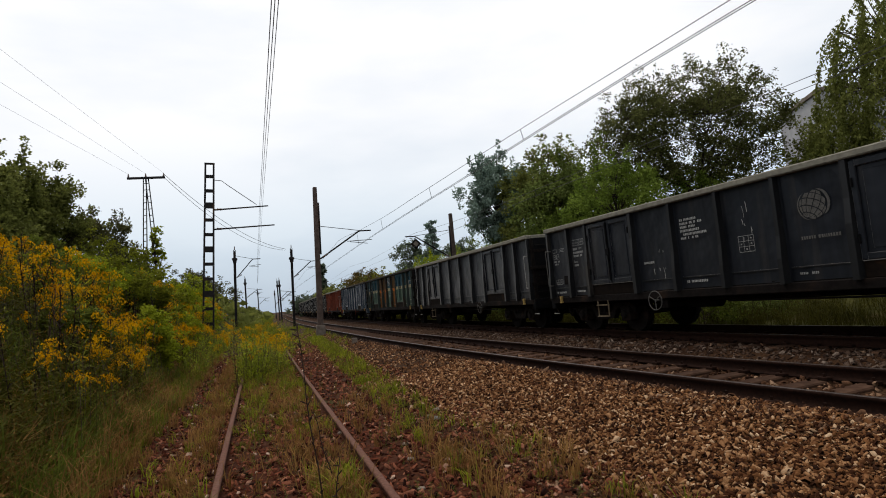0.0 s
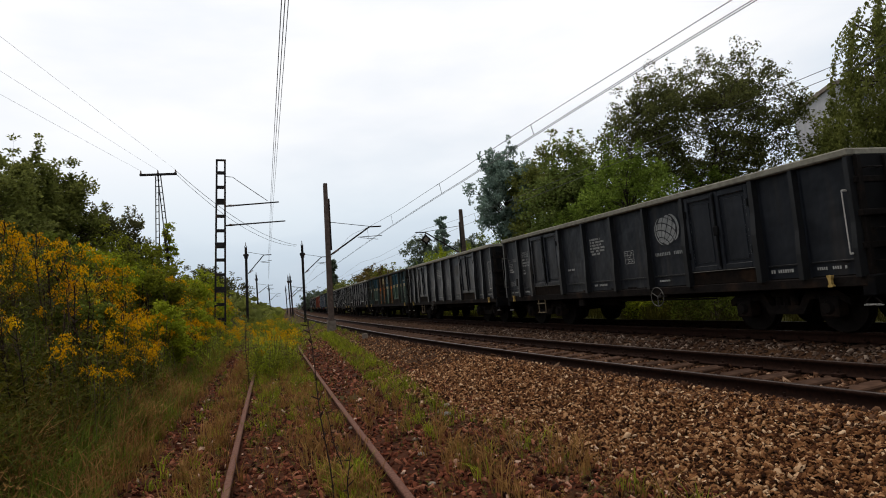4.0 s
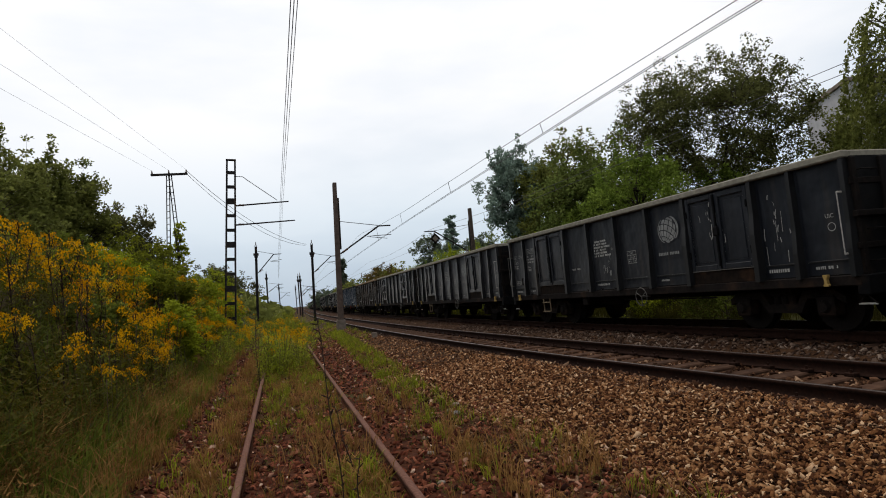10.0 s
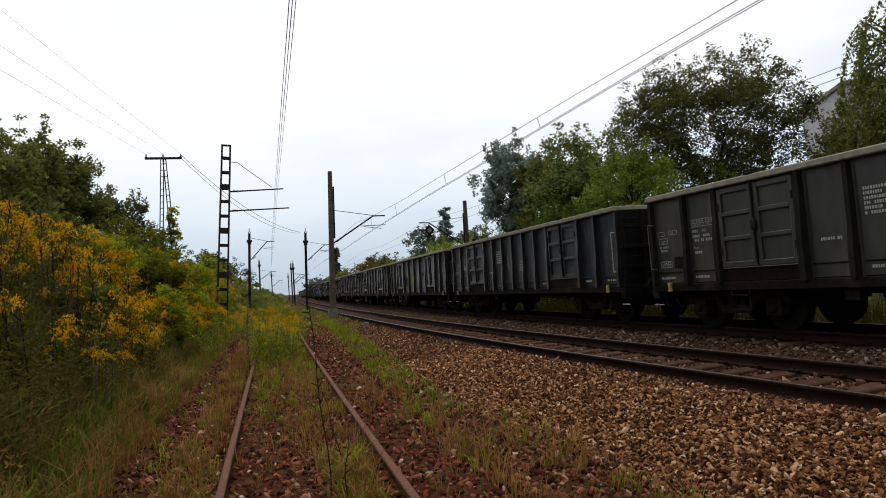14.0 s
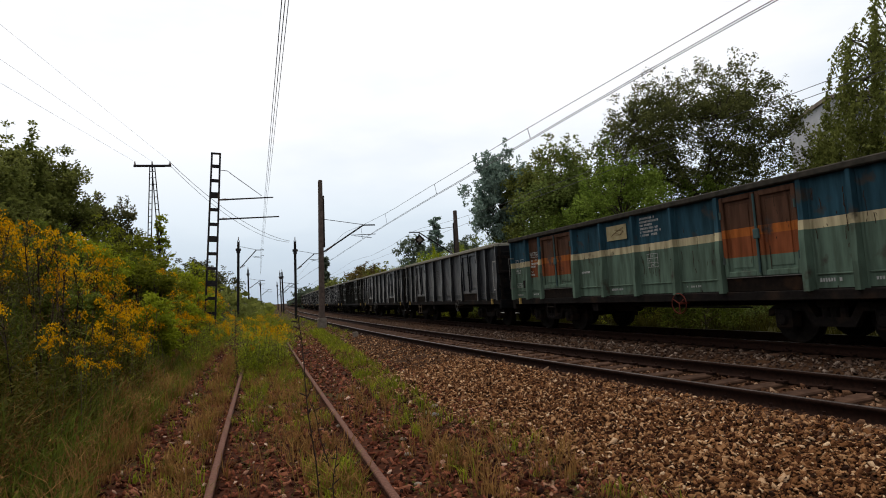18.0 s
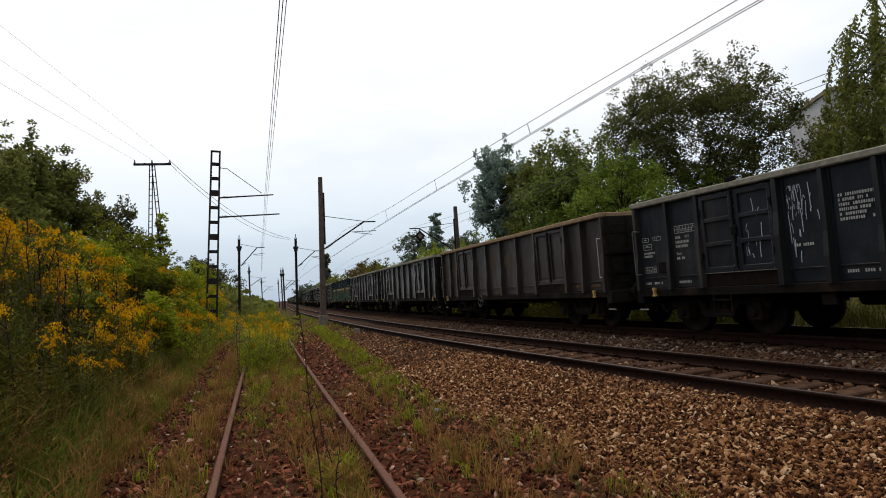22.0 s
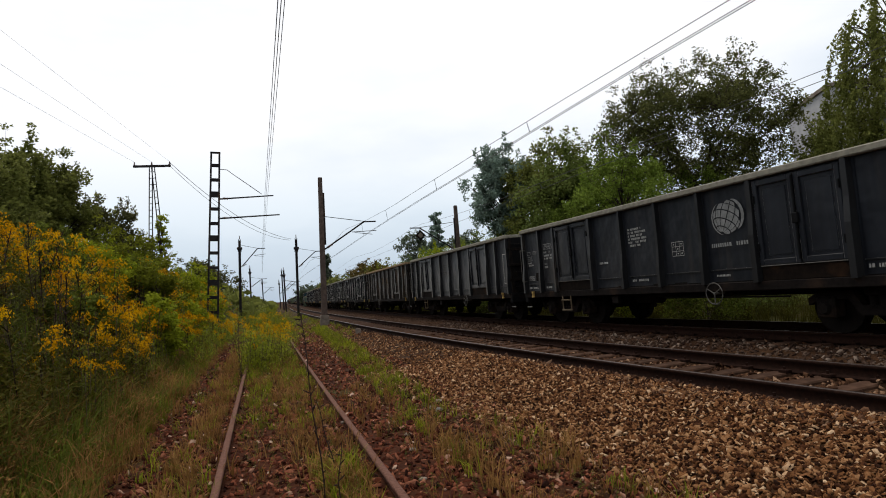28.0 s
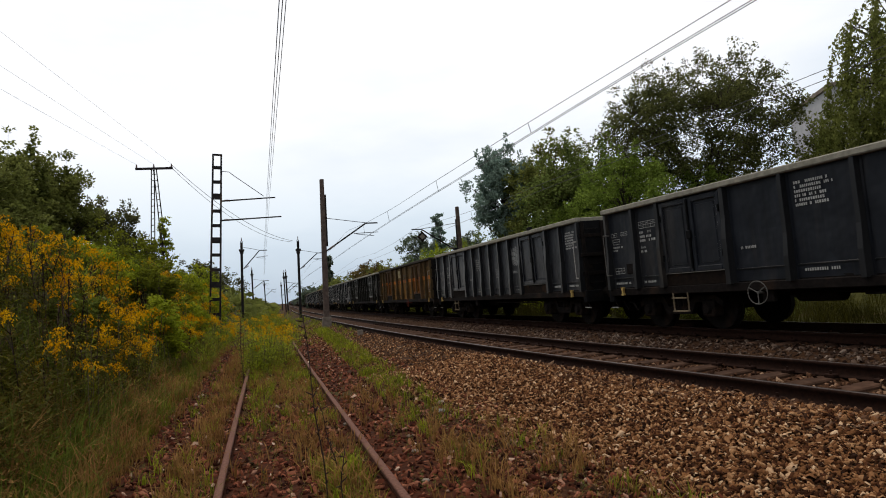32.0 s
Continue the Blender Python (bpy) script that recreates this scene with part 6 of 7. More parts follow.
for i, (x, y, top, w, lm) in enumerate(((15.8, 90.0, 5.6, 6.0, L_OLIVE), (16.2, 79.0, 5.2, 5.0, L_GRASS), (16.4, 70.0, 5.3, 5.0, L_BRIGHT), (15.9, 63.0, 5.2, 4.2, L_FRESH), (16.1, 57.0, 5.2, 4.0, L_FRESH), (15.5, 52.0, 5.2, 3.6, L_BRIGHT),
                                        (15.9, 47.5, 5.4, 3.4, L_BRIGHT), (16.4, 43.5, 5.5, 3.4, L_MID), (16.9, 40.0, 5.8, 3.2, L_FRESH), (16.2, 35.0, 5.6, 3.2, L_MID), (15.0, 35.8, 4.7, 2.8, L_MID), (17.6, 53.0, 5.5, 4.0, L_MID), (14.2, 45.0, 4.6, 3.0, L_GRASS), (14.3, 51.0, 4.5, 3.0, L_BRIGHT))):
    tree("bush", "bright green bush on the far grassy bank", on_ground(x, y), top - float(ground_z(x, y)), w, 160 + i, lm, 5200, 0.15, 44, 0.0, 0.14, droop=-0.7, trunk_r=0.03, shoots=16)
for i, (x, y, h, w, lm) in enumerate(((-3.7, 21.0, 1.7, 1.6, L_WEED), (-4.4, 27.0, 1.9, 2.0, L_BRIGHT), (-3.6, 33.0, 1.9, 2.0, L_BRIGHT), (-5.0, 17.0, 1.7, 1.8, L_WEED),
                                      (-4.0, 42.0, 2.2, 2.6, L_BRIGHT), (-3.4, 13.0, 1.0, 1.2, L_WEED), (-6.0, 14.5, 2.3, 2.2, L_OLIVE), (12.9, 33.0, 3.6, 3.4, L_MID), (14.4, 30.5, 4.2, 3.2, L_BRIGHT), (13.2, 37.0, 3.4, 3.2, L_BRIGHT),
                                      (12.6, 15.0, 1.7, 2.4, L_WEED), (14.2, 21.0, 2.0, 2.6, L_BRIGHT), (15.4, 16.0, 2.2, 2.8, L_MID), (14.0, 40.0, 2.6, 3.4, L_BRIGHT), (13.5, 48.0, 2.8, 4.0, L_MID), (14.5, 57.0, 2.6, 4.0, L_BRIGHT), (15.2, 43.0, 5.2, 3.6, L_MID), (16.6, 47.0, 4.6, 4.2, L_GREY), (17.0, 40.0, 5.6, 4.0, L_BRIGHT),
                                      (-4.9, 23.5, 2.4, 2.0, L_GRASS), (-4.3, 19.0, 1.7, 1.7, L_BRIGHT), (-5.2, 30.0, 2.4, 2.2, L_OLIVE), (-3.0, 26.0, 1.4, 1.6, L_BRIGHT), (-2.9, 37.0, 1.6, 2.0, L_BRIGHT), (-2.7, 19.4, 3.0, 1.5, L_GRASS), (-3.3, 20.6, 3.1, 1.6, L_GRASS), (-2.6, 17.6, 1.8, 1.2, L_BRIGHT))):
    tree("bush", ("leafy bush on the grassy bank", "green bush among goldenrod")[x < 0], on_ground(x, y), h, w, 60 + i, lm, 5200 if y < 30 else 2800, 0.085 if y < 30 else 0.13, 34, 0.0, 0.15, trunk_r=0.03)

# ---- goldenrod, weeds and grass ----
def quad(p, a, b):
    return [p - a, p + a, p + a * 0.35 + b, p - a * 0.35 + b]


def goldenrod(seed, flower, n_leaf=38, long=1.0):
    """One plant: stem, narrow leaves, arching plume. Arrays and material numbers."""
    rg = np.random.default_rng(seed)
    v, idx = [], []
    top = np.array([rg.normal(0, 0.12), rg.normal(0, 0.12), 1.0])
    for i in range(3):
        p, q = top * i / 3, top * (i + 1) / 3
        v += [p + [-0.006, 0, 0], p + [0.006, 0, 0], q + [0.005, 0, 0], q + [-0.005, 0, 0]]
        idx.append(2)
    for i in range(n_leaf):
        z = rg.uniform(0.12, 0.95)
        a = rg.uniform(0, 6.283)
        d = np.array([math.cos(a), math.sin(a), rg.uniform(-0.1, 0.6)]) * rg.uniform(0.08, 0.15) * long
        s = np.array([-math.sin(a), math.cos(a), 0]) * rg.uniform(0.008, 0.016) * long
        v += quad(top * z, s, d)
        idx.append(0)
    if flower:
        for b in range(10):
            a = rg.uniform(0, 6.283)
            p0 = top * (0.74 + 0.26 * b / 9)
            ln = 0.26 * (1.1 - b / 13) * rg.uniform(0.7, 1.1)
            for i in range(12):
                u = (i + 1) / 12
                p = p0 + np.array([math.cos(a) * ln * u, math.sin(a) * ln * u, ln * 0.75 * math.sin(u * 2.5)])
                k = rg.uniform(0, 6.283)
                s = np.array([math.cos(k), math.sin(k), rg.normal(0, 0.5)]) * 0.012
                v += quad(p + rg.normal(0, 0.011, 3), s, np.array([rg.normal(0, 0.012), rg.normal(0, 0.012), 0.022]))
                idx.append(1)
    f = np.arange(len(v)).reshape(-1, 4)
    return np.array(v), f, np.array(idx)


def strew(name, label, category, templates, mats, pts, sizes, seed):
    rg = np.random.default_rng(seed)
    vs, fs, ids, k = [], [], [], 0
    pick = rg.integers(0, len(templates), len(pts))
    for i, (tv, tf, ti) in enumerate(templates):
        sel = pick == i
        if not sel.any():
            continue
        n = int(sel.sum())
        v, f = scatter(tv, tf, pts[sel], rg.uniform(0, 6.283, n), sizes[sel], rg.normal(0, 0.10, (n, 2)))
        vs.append(v)
        fs.append(f + k)
        ids.append(np.tile(ti, n))
        k += len(v)
    ob = new(name, np_mesh(name, np.concatenate(vs), np.concatenate(fs), mats, np.concatenate(ids)))
    return tagged(ob, label, category, kind="stuff")


def spots(rg, n, x0, x1, y0, y1, near=1.0, along=None):
    """Points on the ground, denser close by."""
    y = y0 + (y1 - y0) * rg.random(n) ** near
    x = rg.uniform(x0, x1, n) + (along(y) if along else 0)
    return np.stack([x, y, ground_z(x, y) - 0.02], -1)


rg_ = np.random.default_rng(77)
GOLD = [goldenrod(i, True) for i in range(4)]
GREEN = [goldenrod(20 + i, False) for i in range(3)]
FINE = [goldenrod(30 + i, False, 66, 0.6) for i in range(3)]
pts = spots(rg_, 3300, -7.2, -2.5, 5.0, 62.0, 1.4)
patch = 0.9 * bumps(pts[:, 0], pts[:, 1], 0.8) + 0.22 * rg_.normal(size=len(pts)) + 0.22 * (pts[:, 1] < 17) - 0.2 * ((pts[:, 1] > 17) & (pts[:, 1] < 25)) - 0.6 * (pts[:, 1] < 8.5) - 0.35 * (pts[:, 0] < -0.25 * pts[:, 1]) * (pts[:, 1] < 12.5) - 0.12
gold_, green_ = pts[patch > 0.12], pts[patch <= 0.12]
strew("goldenrod", "dense yellow goldenrod in flower on the bank", "goldenrod", GOLD[:4] + GREEN[:2], [L_RODLEAF, L_GOLD, M_STALK], gold_, rg_.uniform(0.75, 1.35, len(gold_)) * np.clip(0.6 + 0.03 * gold_[:, 1], 0.7, 1.1), 1)
close_ = green_[:, 1] < 12.5
half_ = rg_.random(len(green_)) < 0.3
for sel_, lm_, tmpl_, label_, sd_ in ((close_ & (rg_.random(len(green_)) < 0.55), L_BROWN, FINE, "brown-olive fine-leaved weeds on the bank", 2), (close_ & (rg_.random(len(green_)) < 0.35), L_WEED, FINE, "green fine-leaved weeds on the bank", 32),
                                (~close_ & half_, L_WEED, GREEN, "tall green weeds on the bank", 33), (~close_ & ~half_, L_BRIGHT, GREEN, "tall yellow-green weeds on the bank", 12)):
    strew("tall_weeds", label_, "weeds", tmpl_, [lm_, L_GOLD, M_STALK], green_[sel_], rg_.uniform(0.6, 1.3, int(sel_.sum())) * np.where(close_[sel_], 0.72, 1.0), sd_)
pts = np.concatenate([spots(rg_, 110, -3.7, -2.1, 8.8, 15.0), spots(rg_, 170, -3.6, -2.0, 20.0, 36.0)])
pts = pts[pts[:, 0] > -0.26 * pts[:, 1]]
strew("goldenrod", "goldenrod low on the slope among weeds", "goldenrod", GOLD[:2] + GREEN[:2], [L_RODLEAF, L_GOLD, M_STALK], pts, rg_.uniform(0.7, 1.25, len(pts)), 21)
pts = spots(rg_, 150, -3.9, -2.1, 8.0, 16.0)
strew("tall_weeds", "fresh green weeds among the goldenrod", "weeds", FINE, [L_WEED, L_GOLD, M_STALK], pts, rg_.uniform(0.7, 1.2, len(pts)), 22)
pts = np.concatenate([spots(rg_, 260, -1.9, 1.3, 18.5, 46.0, 1.0), spots(rg_, 90, -0.3, 0.9, 16.5, 23.0), spots(rg_, 220, -3.6, -1.3, 22.0, 60.0)])
pts = pts[np.abs(pts[:, 0] - siding_x(pts[:, 1]) - HALF) > 0.18]
strew("goldenrod", "goldenrod growing over the far end of the siding", "goldenrod", GOLD[:1] + GREEN[:3], [L_BRIGHT, L_GOLD, M_STALK], pts, rg_.uniform(0.6, 1.15, len(pts)), 3)

pts = np.concatenate([spots(rg_, 34, -5.6, -4.2, 21.0, 34.0), spots(rg_, 14, -4.4, -3.2, 34.0, 46.0)])
strew("tall_weeds", "tall thin weeds standing along the top of the bank", "weeds", GREEN, [L_WEED, L_GOLD, M_STALK], pts, rg_.uniform(1.5, 2.3, len(pts)), 23)
pts = np.concatenate([spots(rg_, 90, -0.55, 0.15, 15.6, 19.5), spots(rg_, 60, -0.2, 0.6, 17.0, 21.0), spots(rg_, 160, -3.2, -1.5, 20.0, 40.0)])
strew("tall_weeds", "bright green weeds growing through the siding", "weeds", GREEN, [L_BRIGHT, L_GOLD, M_STALK], pts, rg_.uniform(0.5, 1.15, len(pts)), 13)


def tuft(seed, blades, high, spread, bend_):
    rg = np.random.default_rng(seed)
    v = []
    for _ in range(blades):
        a, h = rg.uniform(0, 6.283), high * rg.uniform(0.5, 1.0)
        p0 = np.array([rg.normal(0, spread), rg.normal(0, spread), 0])
        d = np.array([math.cos(a), math.sin(a), 0]) * h * bend_ * rg.uniform(0.3, 1.2)
        s = np.array([-math.sin(a), math.cos(a), 0]) * 0.006
        p1, p2 = p0 + d * 0.3 + [0, 0, h * 0.6], p0 + d + [0, 0, h * rg.uniform(0.7, 1.0)]
        v += [p0 - s, p0 + s, p1 + s * 0.8, p1 - s * 0.8, p1 - s * 0.8, p1 + s * 0.8, p2 + s * 0.15, p2 - s * 0.15]
    v = np.array(v)
    return v, np.arange(len(v)).reshape(-1, 4), np.zeros(len(v) // 4, int)


TUFTS = [tuft(i, 12, 0.34, 0.05, 0.7) for i in range(5)]
TALL = [tuft(40 + i, 14, 0.62, 0.07, 0.95) for i in range(4)]
pts = np.concatenate([spots(rg_, 1400, -3.4, -1.55, 4.0, 40.0, 1.5), spots(rg_, 120, -3.8, -1.4, 1.0, 4.0)])
strew("grass", "green grass at the foot of the bank", "grass", TUFTS + TALL, [L_GRASS], pts, rg_.uniform(0.4, 0.95, len(pts)), 5)
pts = spots(rg_, 900, -3.8, -1.6, 4.0, 26.0, 1.4)
strew("grass", "dull olive grass at the foot of the bank", "grass", TUFTS + TALL, [L_WEED], pts, rg_.uniform(0.4, 1.1, len(pts)), 15)


def sprig(seed):
    """A fine-leaved low plant."""
    rg = np.random.default_rng(seed)
    v = []
    for _ in range(46):
        z, a = rg.uniform(0.1, 1.0), rg.uniform(0, 6.283)
        d = np.array([math.cos(a), math.sin(a), rg.uniform(-0.2, 0.7)]) * rg.uniform(0.05, 0.10)
        s = np.array([-math.sin(a), math.cos(a), 0.2]) * rg.uniform(0.010, 0.018)
        v += quad(np.array([rg.normal(0, 0.10), rg.normal(0, 0.10), z]), s, d)
    v = np.array(v)
    return v, np.arange(len(v)).reshape(-1, 4), np.zeros(len(v) // 4, int)


SPRIGS = [sprig(i) for i in range(5)]
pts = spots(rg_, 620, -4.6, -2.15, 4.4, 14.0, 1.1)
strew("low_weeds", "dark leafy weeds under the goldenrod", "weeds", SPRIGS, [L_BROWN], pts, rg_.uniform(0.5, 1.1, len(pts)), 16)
pts = spots(rg_, 260, -3.4, -1.7, 4.0, 14.0, 1.1)
strew("low_weeds", "reddish withered weeds at the foot of the bank", "weeds", SPRIGS, [L_DRY], pts, rg_.uniform(0.25, 0.6, len(pts)), 17)
pts = np.concatenate([spots(rg_, 130, 1.6, 3.1, 3.6, 8.5), spots(rg_, 140, -0.4, 0.9, 5.5, 18.0, 1.2)])
strew("low_weeds", "reddish low weeds in the old gravel", "weeds", SPRIGS, [L_DRY], pts, rg_.uniform(0.08, 0.22, len(pts)), 18)
pts = np.concatenate([spots(rg_, 1300, -3.4, -1.4, 4.2, 30.0, 1.4), spots(rg_, 300, -1.02, -0.58, 4.0, 26.0, 1.2), spots(rg_, 40, 0.45, 0.85, 4.9, 6.4), spots(rg_, 70, 1.7, 3.0, 3.2, 7.0), spots(rg_, 60, 1.2, 2.2, 4.0, 12.0), spots(rg_, 90, 0.3, 0.95, 7.0, 20.0, 1.3), spots(rg_, 150, -0.4, 0.8, 6.0, 24.0)])
pts = pts[np.abs(np.abs(pts[:, 0] - siding_x(pts[:, 1])) - HALF) > 0.07]
strew("dry_grass", "dry straw-coloured grass along the siding", "grass", TUFTS, [L_DRY], pts, rg_.uniform(0.5, 1.1, len(pts)), 6)
pts = np.concatenate([spots(rg_, 750, 1.8, 2.5, 8.2, 34.0, 1.0, lambda y: 0.035 * np.maximum(y - 8.0, 0)), spots(rg_, 40, 1.6, 2.9, 3.4, 8.0), spots(rg_, 70, 0.45, 0.85, 4.8, 6.6), spots(rg_, 260, -0.45, 0.95, 8.5, 20.0, 1.0), spots(rg_, 90, -1.3, -0.55, 5.0, 20.0), spots(rg_, 700, 1.4, 4.0, 24.0, 60.0), spots(rg_, 300, -0.6, 1.0, 12.0, 24.0)])
pts = pts[np.abs(np.abs(pts[:, 0] - siding_x(pts[:, 1])) - HALF) > 0.07]
fresh_ = rg_.random(len(pts)) < 0.35
strew("grass", "bright green grass between the siding and the stone bed", "grass", TUFTS, [L_BRIGHT], pts[fresh_], rg_.uniform(0.4, 0.9, int(fresh_.sum())), 7)
fresh_ = ~fresh_ & (rg_.random(len(pts)) < 0.8)
strew("grass", "yellow-green grass between the siding and the stone bed", "grass", TUFTS, [L_GRASS], pts[fresh_], rg_.uniform(0.4, 0.9, int(fresh_.sum())), 27)
pts = spots(rg_, 2200, DT + 2.6, DT + 10.5, 3.0, 60.0, 1.25, track_x)
strew("grass", "rough yellow-green grass behind the train", "grass", TALL, [L_MEADOW], pts, rg_.uniform(0.8, 1.7, len(pts)), 8)
pts = spots(rg_, 760, -1.6, 2.6, 3.4, 20.0, 1.2)
pts = pts[np.abs(np.abs(pts[:, 0] - siding_x(pts[:, 1])) - HALF) > 0.09]
strew("low_weeds", "low scattered weeds in the gravel", "weeds", GREEN, [L_WEED, L_GOLD, M_STALK], pts, rg_.uniform(0.10, 0.28, len(pts)), 9)
pts = np.concatenate([spots(rg_, 900, -5.5, -3.6, 34.0, 300.0, 1.7, track_x), spots(rg_, 400, DT + 3.0, DT + 6.0, 40.0, 300.0, 1.5, track_x)])
strew("grass", "tall green grass verge far along the line", "grass", TALL, [L_GRASS], pts, rg_.uniform(1.2, 2.6, len(pts)), 41)
pts = spots(rg_, 1700, -40, 60, 60.0, 330.0, 1.4)
uu_ = pts[:, 0] - track_x(pts[:, 1])
pts = pts[(uu_ > DT + 3) | (uu_ < -4)]
strew("undergrowth", "green undergrowth far along both banks", "undergrowth", [(leaves(np.random.default_rng(5), [(0, 0, 0.4)], [0.6], [24], 0.46)[0], np.arange(96).reshape(-1, 4), np.zeros(24, int))], [L_OLIVE], pts, rg_.uniform(1.0, 2.6, len(pts)), 10)

def withered(seed):
    """A dead upright weed: thin stem, short bare twigs."""
    rg = np.random.default_rng(seed)
    top = np.array([rg.normal(0, 0.07), rg.normal(0, 0.07), 1.0])
    v = []
    for i in range(3):
        p, q = top * i / 3, top * (i + 1) / 3
        for s in (np.array([0.006, 0, 0]), np.array([0, 0.006, 0])):
            v += [p - s, p + s, q + s * 0.8, q - s * 0.8]
    for _ in range(16):
        z, a = rg.uniform(0.3, 1.0), rg.uniform(0, 6.283)
        d = np.array([math.cos(a), math.sin(a), rg.uniform(0.5, 1.6)]) * rg.uniform(0.04, 0.11)
        v += quad(top * z, np.array([-math.sin(a), math.cos(a), 0.3]) * 0.006, d)
    v = np.array(v)
    return v, np.arange(len(v)).reshape(-1, 4), np.zeros(len(v) // 4, int)


rw_ = np.random.default_rng(91)
WITHERED = [withered(i) for i in range(5)]
pts = np.concatenate([spots(rw_, 190, -5.6, -2.3, 6.0, 20.0), spots(rw_, 60, -5.0, -2.2, 20.0, 34.0)])
strew("withered_weeds", "dark withered stalks standing among the goldenrod", "weeds", WITHERED, [M_DEAD], pts, rw_.uniform(0.8, 1.5, len(pts)), 51)
pts = np.concatenate([spots(rw_, 170, -2.9, -1.6, 5.0, 15.0), spots(rw_, 40, -3.4, -1.8, 4.0, 8.0)])
strew("dry_grass", "long arching straw-coloured grass at the foot of the bank", "grass", TALL, [L_DRY], pts, rw_.uniform(0.7, 1.25, len(pts)), 52)
pts = spots(rw_, 160, -3.6, -2.0, 4.6, 11.0)
strew("grass", "long dark green grass at the foot of the bank", "grass", TALL, [L_WEED], pts, rw_.uniform(0.8, 1.4, len(pts)), 53)


# dead stalks standing in the siding
def stalk(x, y, h, lean_x, seed, knots):
    rg = np.random.default_rng(seed)
    z0 = float(ground_z(x, y))
    t = thing("dead_stalk", "thin dry dead weed stalk with withered knots", "weed", at=(x, y, z0))
    u = np.linspace(0, 1, 9)
    p = np.stack([lean_x * u ** 1.3 + 0.012 * np.sin(u * 9), 0.01 * np.cos(u * 7), u * h], -1)
    v, f = limb_np(p, 0.006 * (1 - 0.6 * u) + 0.001, 5)
    part_np("stem", v, f, M_DEAD, t)
    pc = []
    for _ in range(knots):
        k = rg.uniform(0.12, 1.0)
        q = np.array([np.interp(k, u, p[:, 0]), 0, k * h])
        e = q + np.array([rg.normal(0, 0.035), rg.normal(0, 0.03), rg.uniform(0.0, 0.05)])
        pc.append(limb_np(np.array([q, (q + e) / 2, e]), np.array([0.003, 0.006, 0.003]), 4))
    v, f = joined(pc)
    part_np("withered_leaves", v, f, M_DEAD, t)
    return t


stalk(0.43, 5.3, 1.62, -0.10, 1, 26)
stalk(0.62, 6.2, 0.75, -0.14, 2, 12)
stalk(-0.46, 14.2, 1.75, 0.02, 3, 30)
stalk(-2.45, 10.6, 1.5, 0.05, 4, 30)
stalk(0.50, 4.9, 0.6, 0.05, 5, 8)
stalk(-3.2, 12.0, 1.7, -0.05, 6, 30)


# ---- loose stone ----
def stone(seed):
    rg = np.random.default_rng(seed)
    v = np.array([[a, b, c] for c in (-0.5, 0.5) for b in (-0.5, 0.5) for a in (-0.5, 0.5)], float)
    v = v * rg.uniform(0.6, 1.0, (8, 1)) + rg.normal(0, 0.10, (8, 3))
    v[:, 2] *= 0.62
    v[:, 0] *= 1.85
    v[:, 1] *= 0.85
    return v, np.array([[4, 5, 7, 6], [0, 1, 5, 4], [2, 6, 7, 3], [0, 4, 6, 2], [1, 3, 7, 5]])


STONES = [stone(i) for i in range(9)]


def gravel(name, label, pts, size, material, seed):
    rg = np.random.default_rng(seed)
    out = []
    pick = rg.integers(0, len(STONES), len(pts))
    for i, (tv, tf) in enumerate(STONES):
        q = pts[pick == i]
        n = len(q)
        s = size * rg.lognormal(0, 0.25, n)[:, None] * rg.uniform(0.75, 1.3, (n, 3))
        out.append(scatter(tv, tf, q, rg.uniform(0, 6.283, n), s, rg.uniform(-0.95, 0.95, (n, 2))))
    v, f = joined(out)
    return tagged(new(name, np_mesh(name, v, f, [material])), label, "gravel", kind="stuff")


def bed(n, u0, u1, y0, y1, near, dz):
    y = y0 + (y1 - y0) * rg_.random(n) ** near
    x = rg_.uniform(u0, u1, n) + track_x(y)
    return np.stack([x, y, ground_z(x, y) + dz + rg_.uniform(-0.006, 0.014, n)], -1)


def clear_of_rails(p):
    u = p[:, 0] - track_x(p[:, 1])
    return p[(np.abs(u) > 0.84) & (np.abs(u - DT) > 0.84) | (p[:, 1] > 24)]


pts = np.concatenate([bed(33000, -3.4, -1.0, 2.4, 13.0, 1.2, 0.008), bed(1000, -3.4, -1.2, 0.0, 2.4, 1.0, 0.004), bed(9500, -3.3, -1.15, 12.0, 42.0, 1.3, 0.004)])
gravel("ballast", "crushed pale brown stone of the track bed", clear_of_rails(pts), 0.0275, M_BALLAST, 1)
pts = np.concatenate([bed(2600, -1.5, -0.8, 2.4, 9.0, 1.1, 0.004), bed(2200, -1.25, -0.8, 9.0, 24.0, 1.2, 0.004), bed(2600, -3.9, -3.2, 2.4, 13.0, 1.2, 0.002)])
gravel("ballast", "dark rust-stained stone along the rail and bed foot", clear_of_rails(pts), 0.030, M_OILSTONE, 6)
pts = np.concatenate([bed(7500, 0.8, 3.6, 3.5, 26.0, 1.2, 0.004), bed(3500, -1.0, 6.5, 24.0, 60.0, 1.2, 0.004), bed(2500, 5.0, 6.8, 5.0, 30.0, 1.2, 0.004)])
gravel("ballast", "dull grey-brown crushed stone between the two lines", clear_of_rails(pts), 0.040, M_GREYSTONE, 4)
pts = np.concatenate([bed(6500, -1.0, 0.68, -1.0, 20.0, 1.1, 0.002), bed(3000, DT - 1.25, DT + 1.25, 4.0, 24.0, 1.2, 0.01)])
u_ = np.abs(np.abs(pts[:, 0] - track_x(pts[:, 1])) - HALF)
pts = pts[(np.abs(((pts[:, 1] + 3.0) % 0.6) - 0.3) < 0.175) & (u_ > 0.09)]
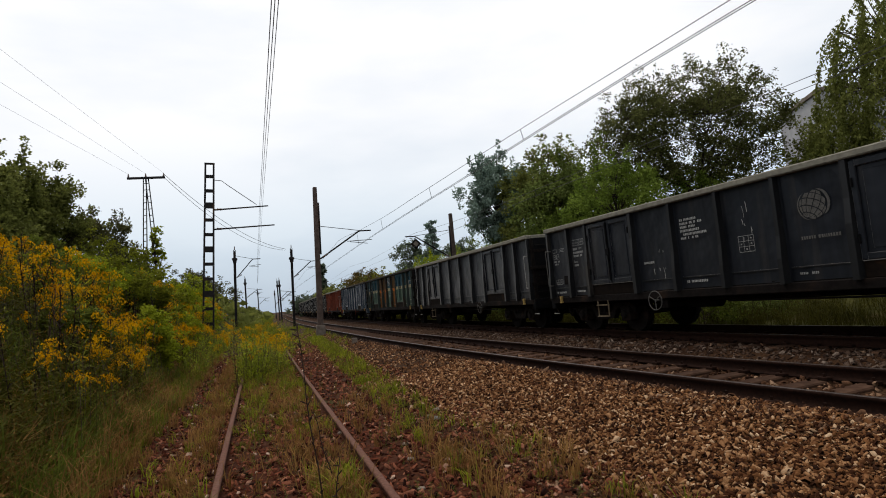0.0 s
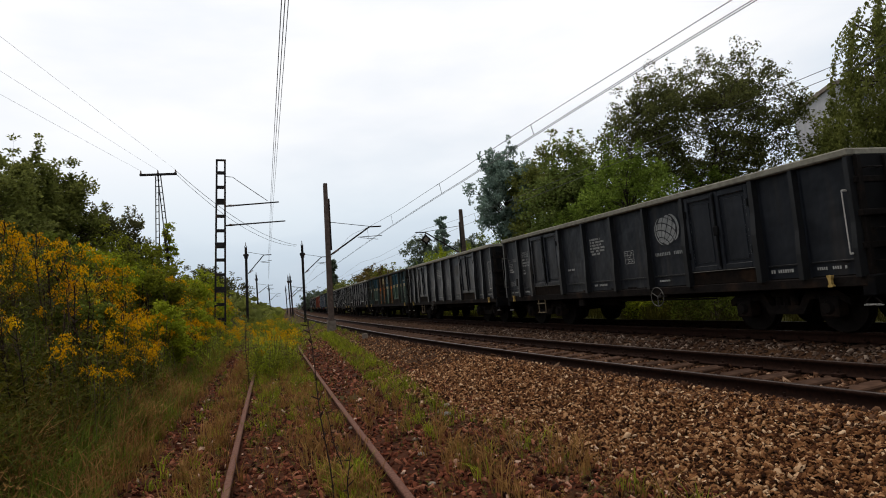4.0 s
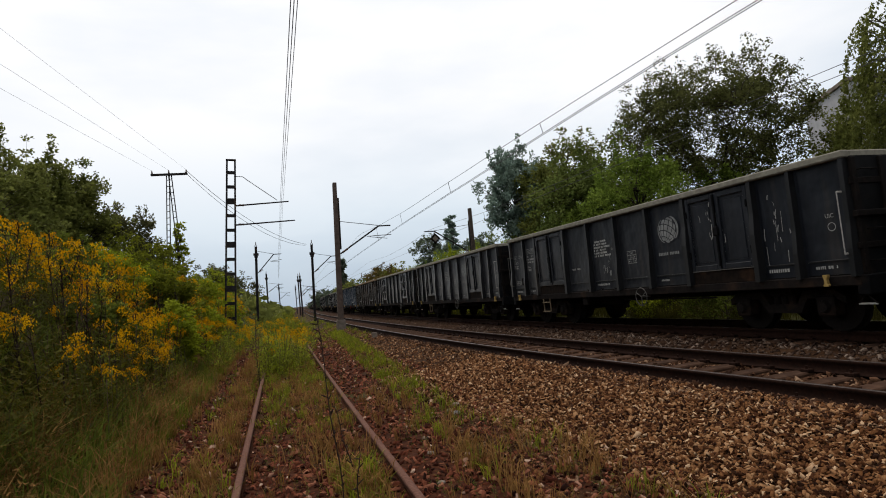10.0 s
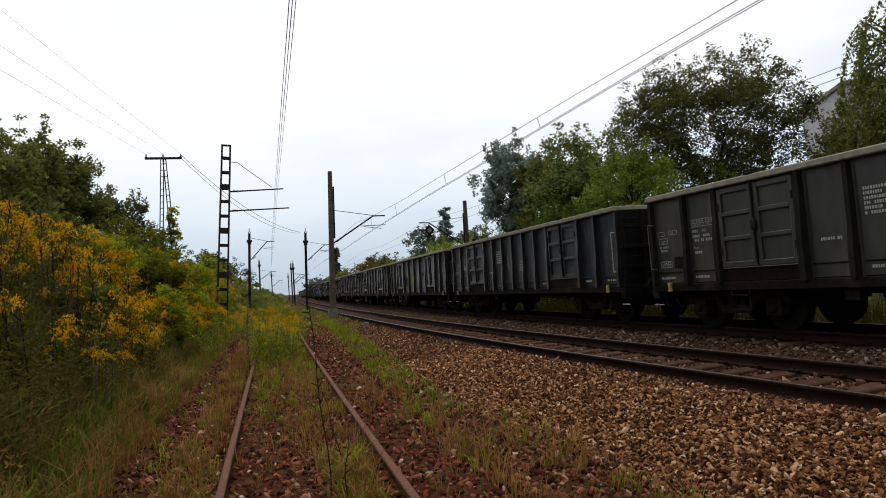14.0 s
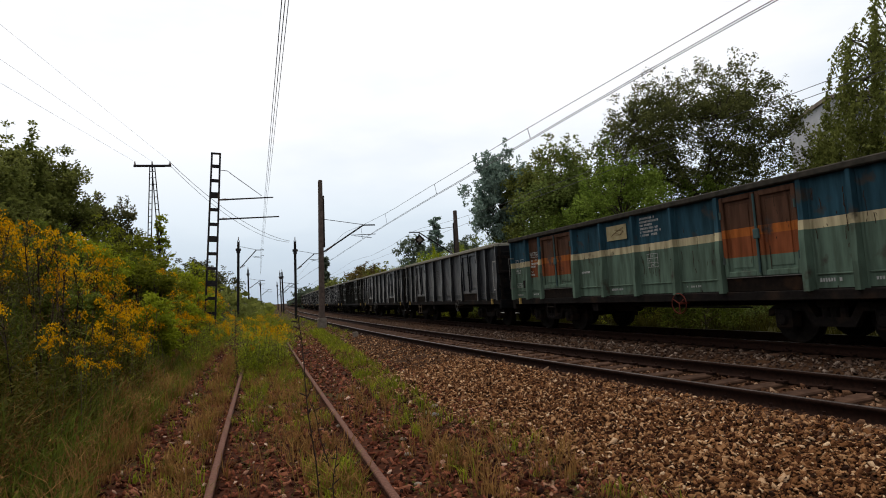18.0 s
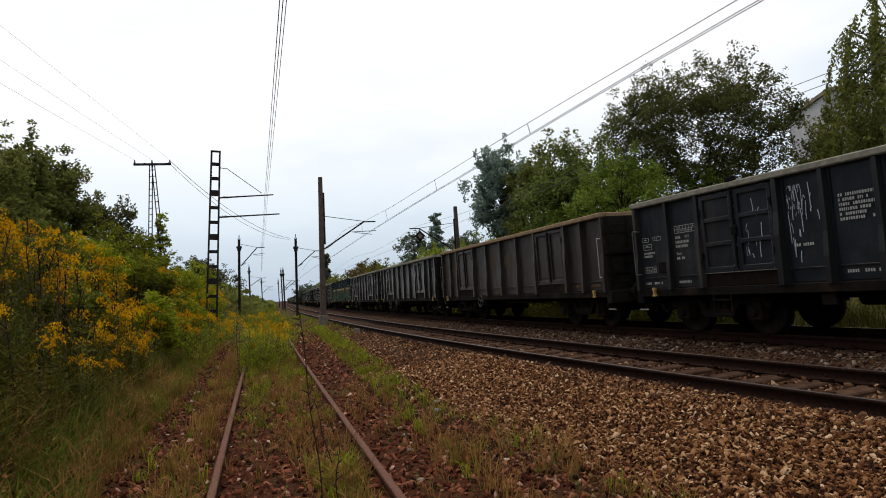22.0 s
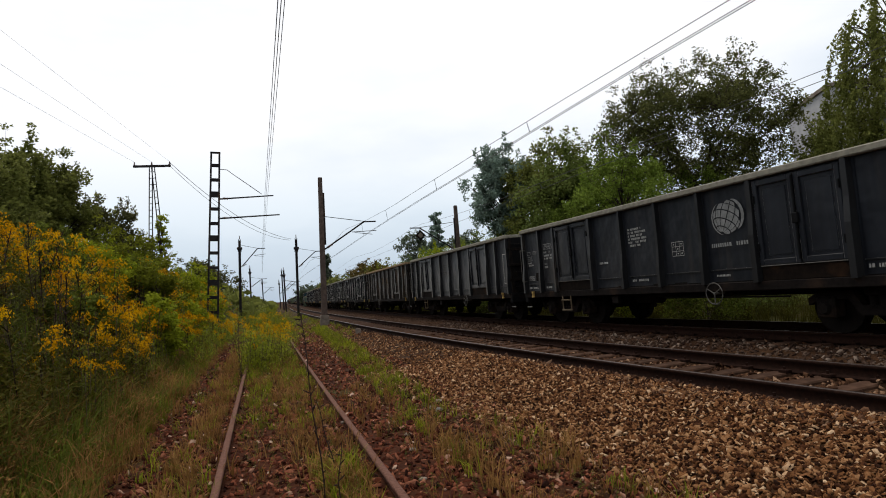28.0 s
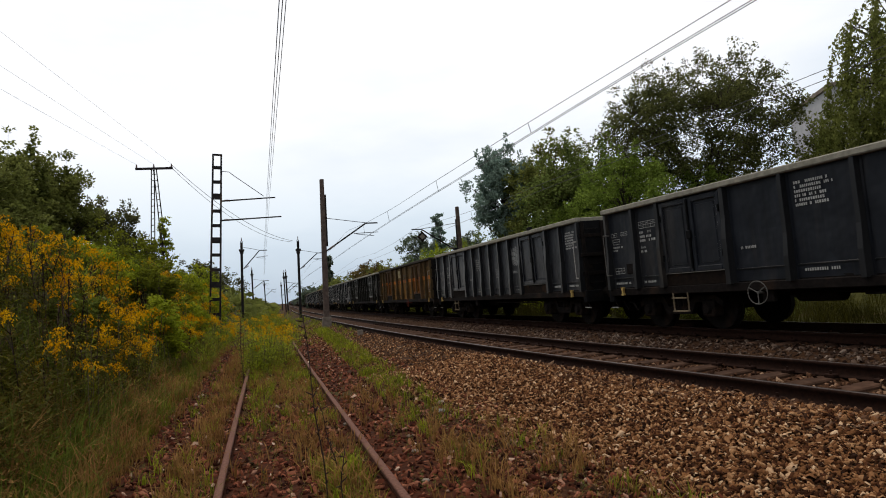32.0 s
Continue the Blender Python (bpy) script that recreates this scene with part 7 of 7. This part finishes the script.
gravel("ballast", "rust-stained dark stone between the running rails", pts, 0.040, M_OILSTONE, 3)
pts = bed(120, -1.2, 0.62, 2.5, 20.0, 1.2, 0.055)
u_ = np.abs(np.abs(pts[:, 0] - track_x(pts[:, 1])) - HALF)
gravel("ballast", "stray stones lying on the sleepers", pts[u_ > 0.12], 0.042, M_OILSTONE, 5)
y_ = np.concatenate([2.6 + 27 * rg_.random(22000) ** 1.9, rg_.uniform(0.0, 2.6, 800)])
x_ = rg_.uniform(-1.75, 3.1, len(y_))
thin = (np.abs(np.abs(x_ - siding_x(y_)) - HALF) > 0.06)
pts = np.stack([x_, y_, ground_z(x_, y_) + rg_.uniform(-0.006, 0.012, len(y_))], -1)[thin]
gravel("old_gravel", "rust-brown old gravel between and beside the siding rails", pts, 0.038, M_REDSTONE, 2)
for i, (x, y, s) in enumerate(((0.12, 5.2, 0.06), (2.34, 8.7, 0.10), (2.5, 8.95, 0.11), (1.35, 5.6, 0.06), (1.02, 8.6, 0.07), (1.5, 6.6, 0.06), (0.3, 5.0, 0.05), (1.62, 7.3, 0.07))):
    bm_ = bmesh.new()
    bmesh.ops.create_icosphere(bm_, subdivisions=2, radius=s / 2)
    rq = random.Random(i)
    for v_ in bm_.verts:
        v_.co = Vector((v_.co.x * 1.3, v_.co.y, v_.co.z * 0.7)) * rq.uniform(0.86, 1.1)
    st = part("stone", bm_, M_PALESTONE, None)
    st.location = (x, y, float(ground_z(x, y)) + s * 0.2)
    tagged(st, "pale loose stone lying in the gravel", "stone", "pale stones")


blk = thing("concrete_block", "small pale concrete block beside the running line", "concrete block", at=on_ground(3.75, 24.5, 0.0))
bm_ = bmesh.new()
box(bm_, -0.10, 0.10, -0.10, 0.10, -0.05, 0.20, 0.02)
part("block", bm_, M_CONCRETE, blk)
lit = thing("plastic_litter", "crumpled white plastic litter in the grass", "litter", at=on_ground(2.3, 8.3, 0.05))
bm_ = bmesh.new()
bmesh.ops.create_grid(bm_, x_segments=7, y_segments=7, size=0.05)
rq = random.Random(3)
for v_ in bm_.verts:
    v_.co += Vector((rq.uniform(-0.012, 0.012), rq.uniform(-0.012, 0.012), rq.uniform(-0.02, 0.03)))
part("sheet", bm_, M_WHITEPAINT, lit)


def motions():
    step = [i * 0.5 for i in range(65)]
    for k, w in TRAIN.items():
        walk(w, [(t, wagon_pose(k, t)) for t in step])
    # wheels turn as they roll, four frames of a row at most a quarter turn
    ticks = [i / FPS for i in range(0, 32 * FPS + 1)]
    for k, w in TRAIN.items():
        if k < 0:
            continue
        for hub in w.children:
            if hub.name.startswith("bogie"):
                for part_ in hub.children:
                    if part_.name.startswith("wheelset"):
                        y = part_.location.y
                        walk(part_, [(t, pose(0, y, WHEEL_R, -math.degrees(front_at(t) / WHEEL_R), 0, 0)) for t in ticks])


motions()
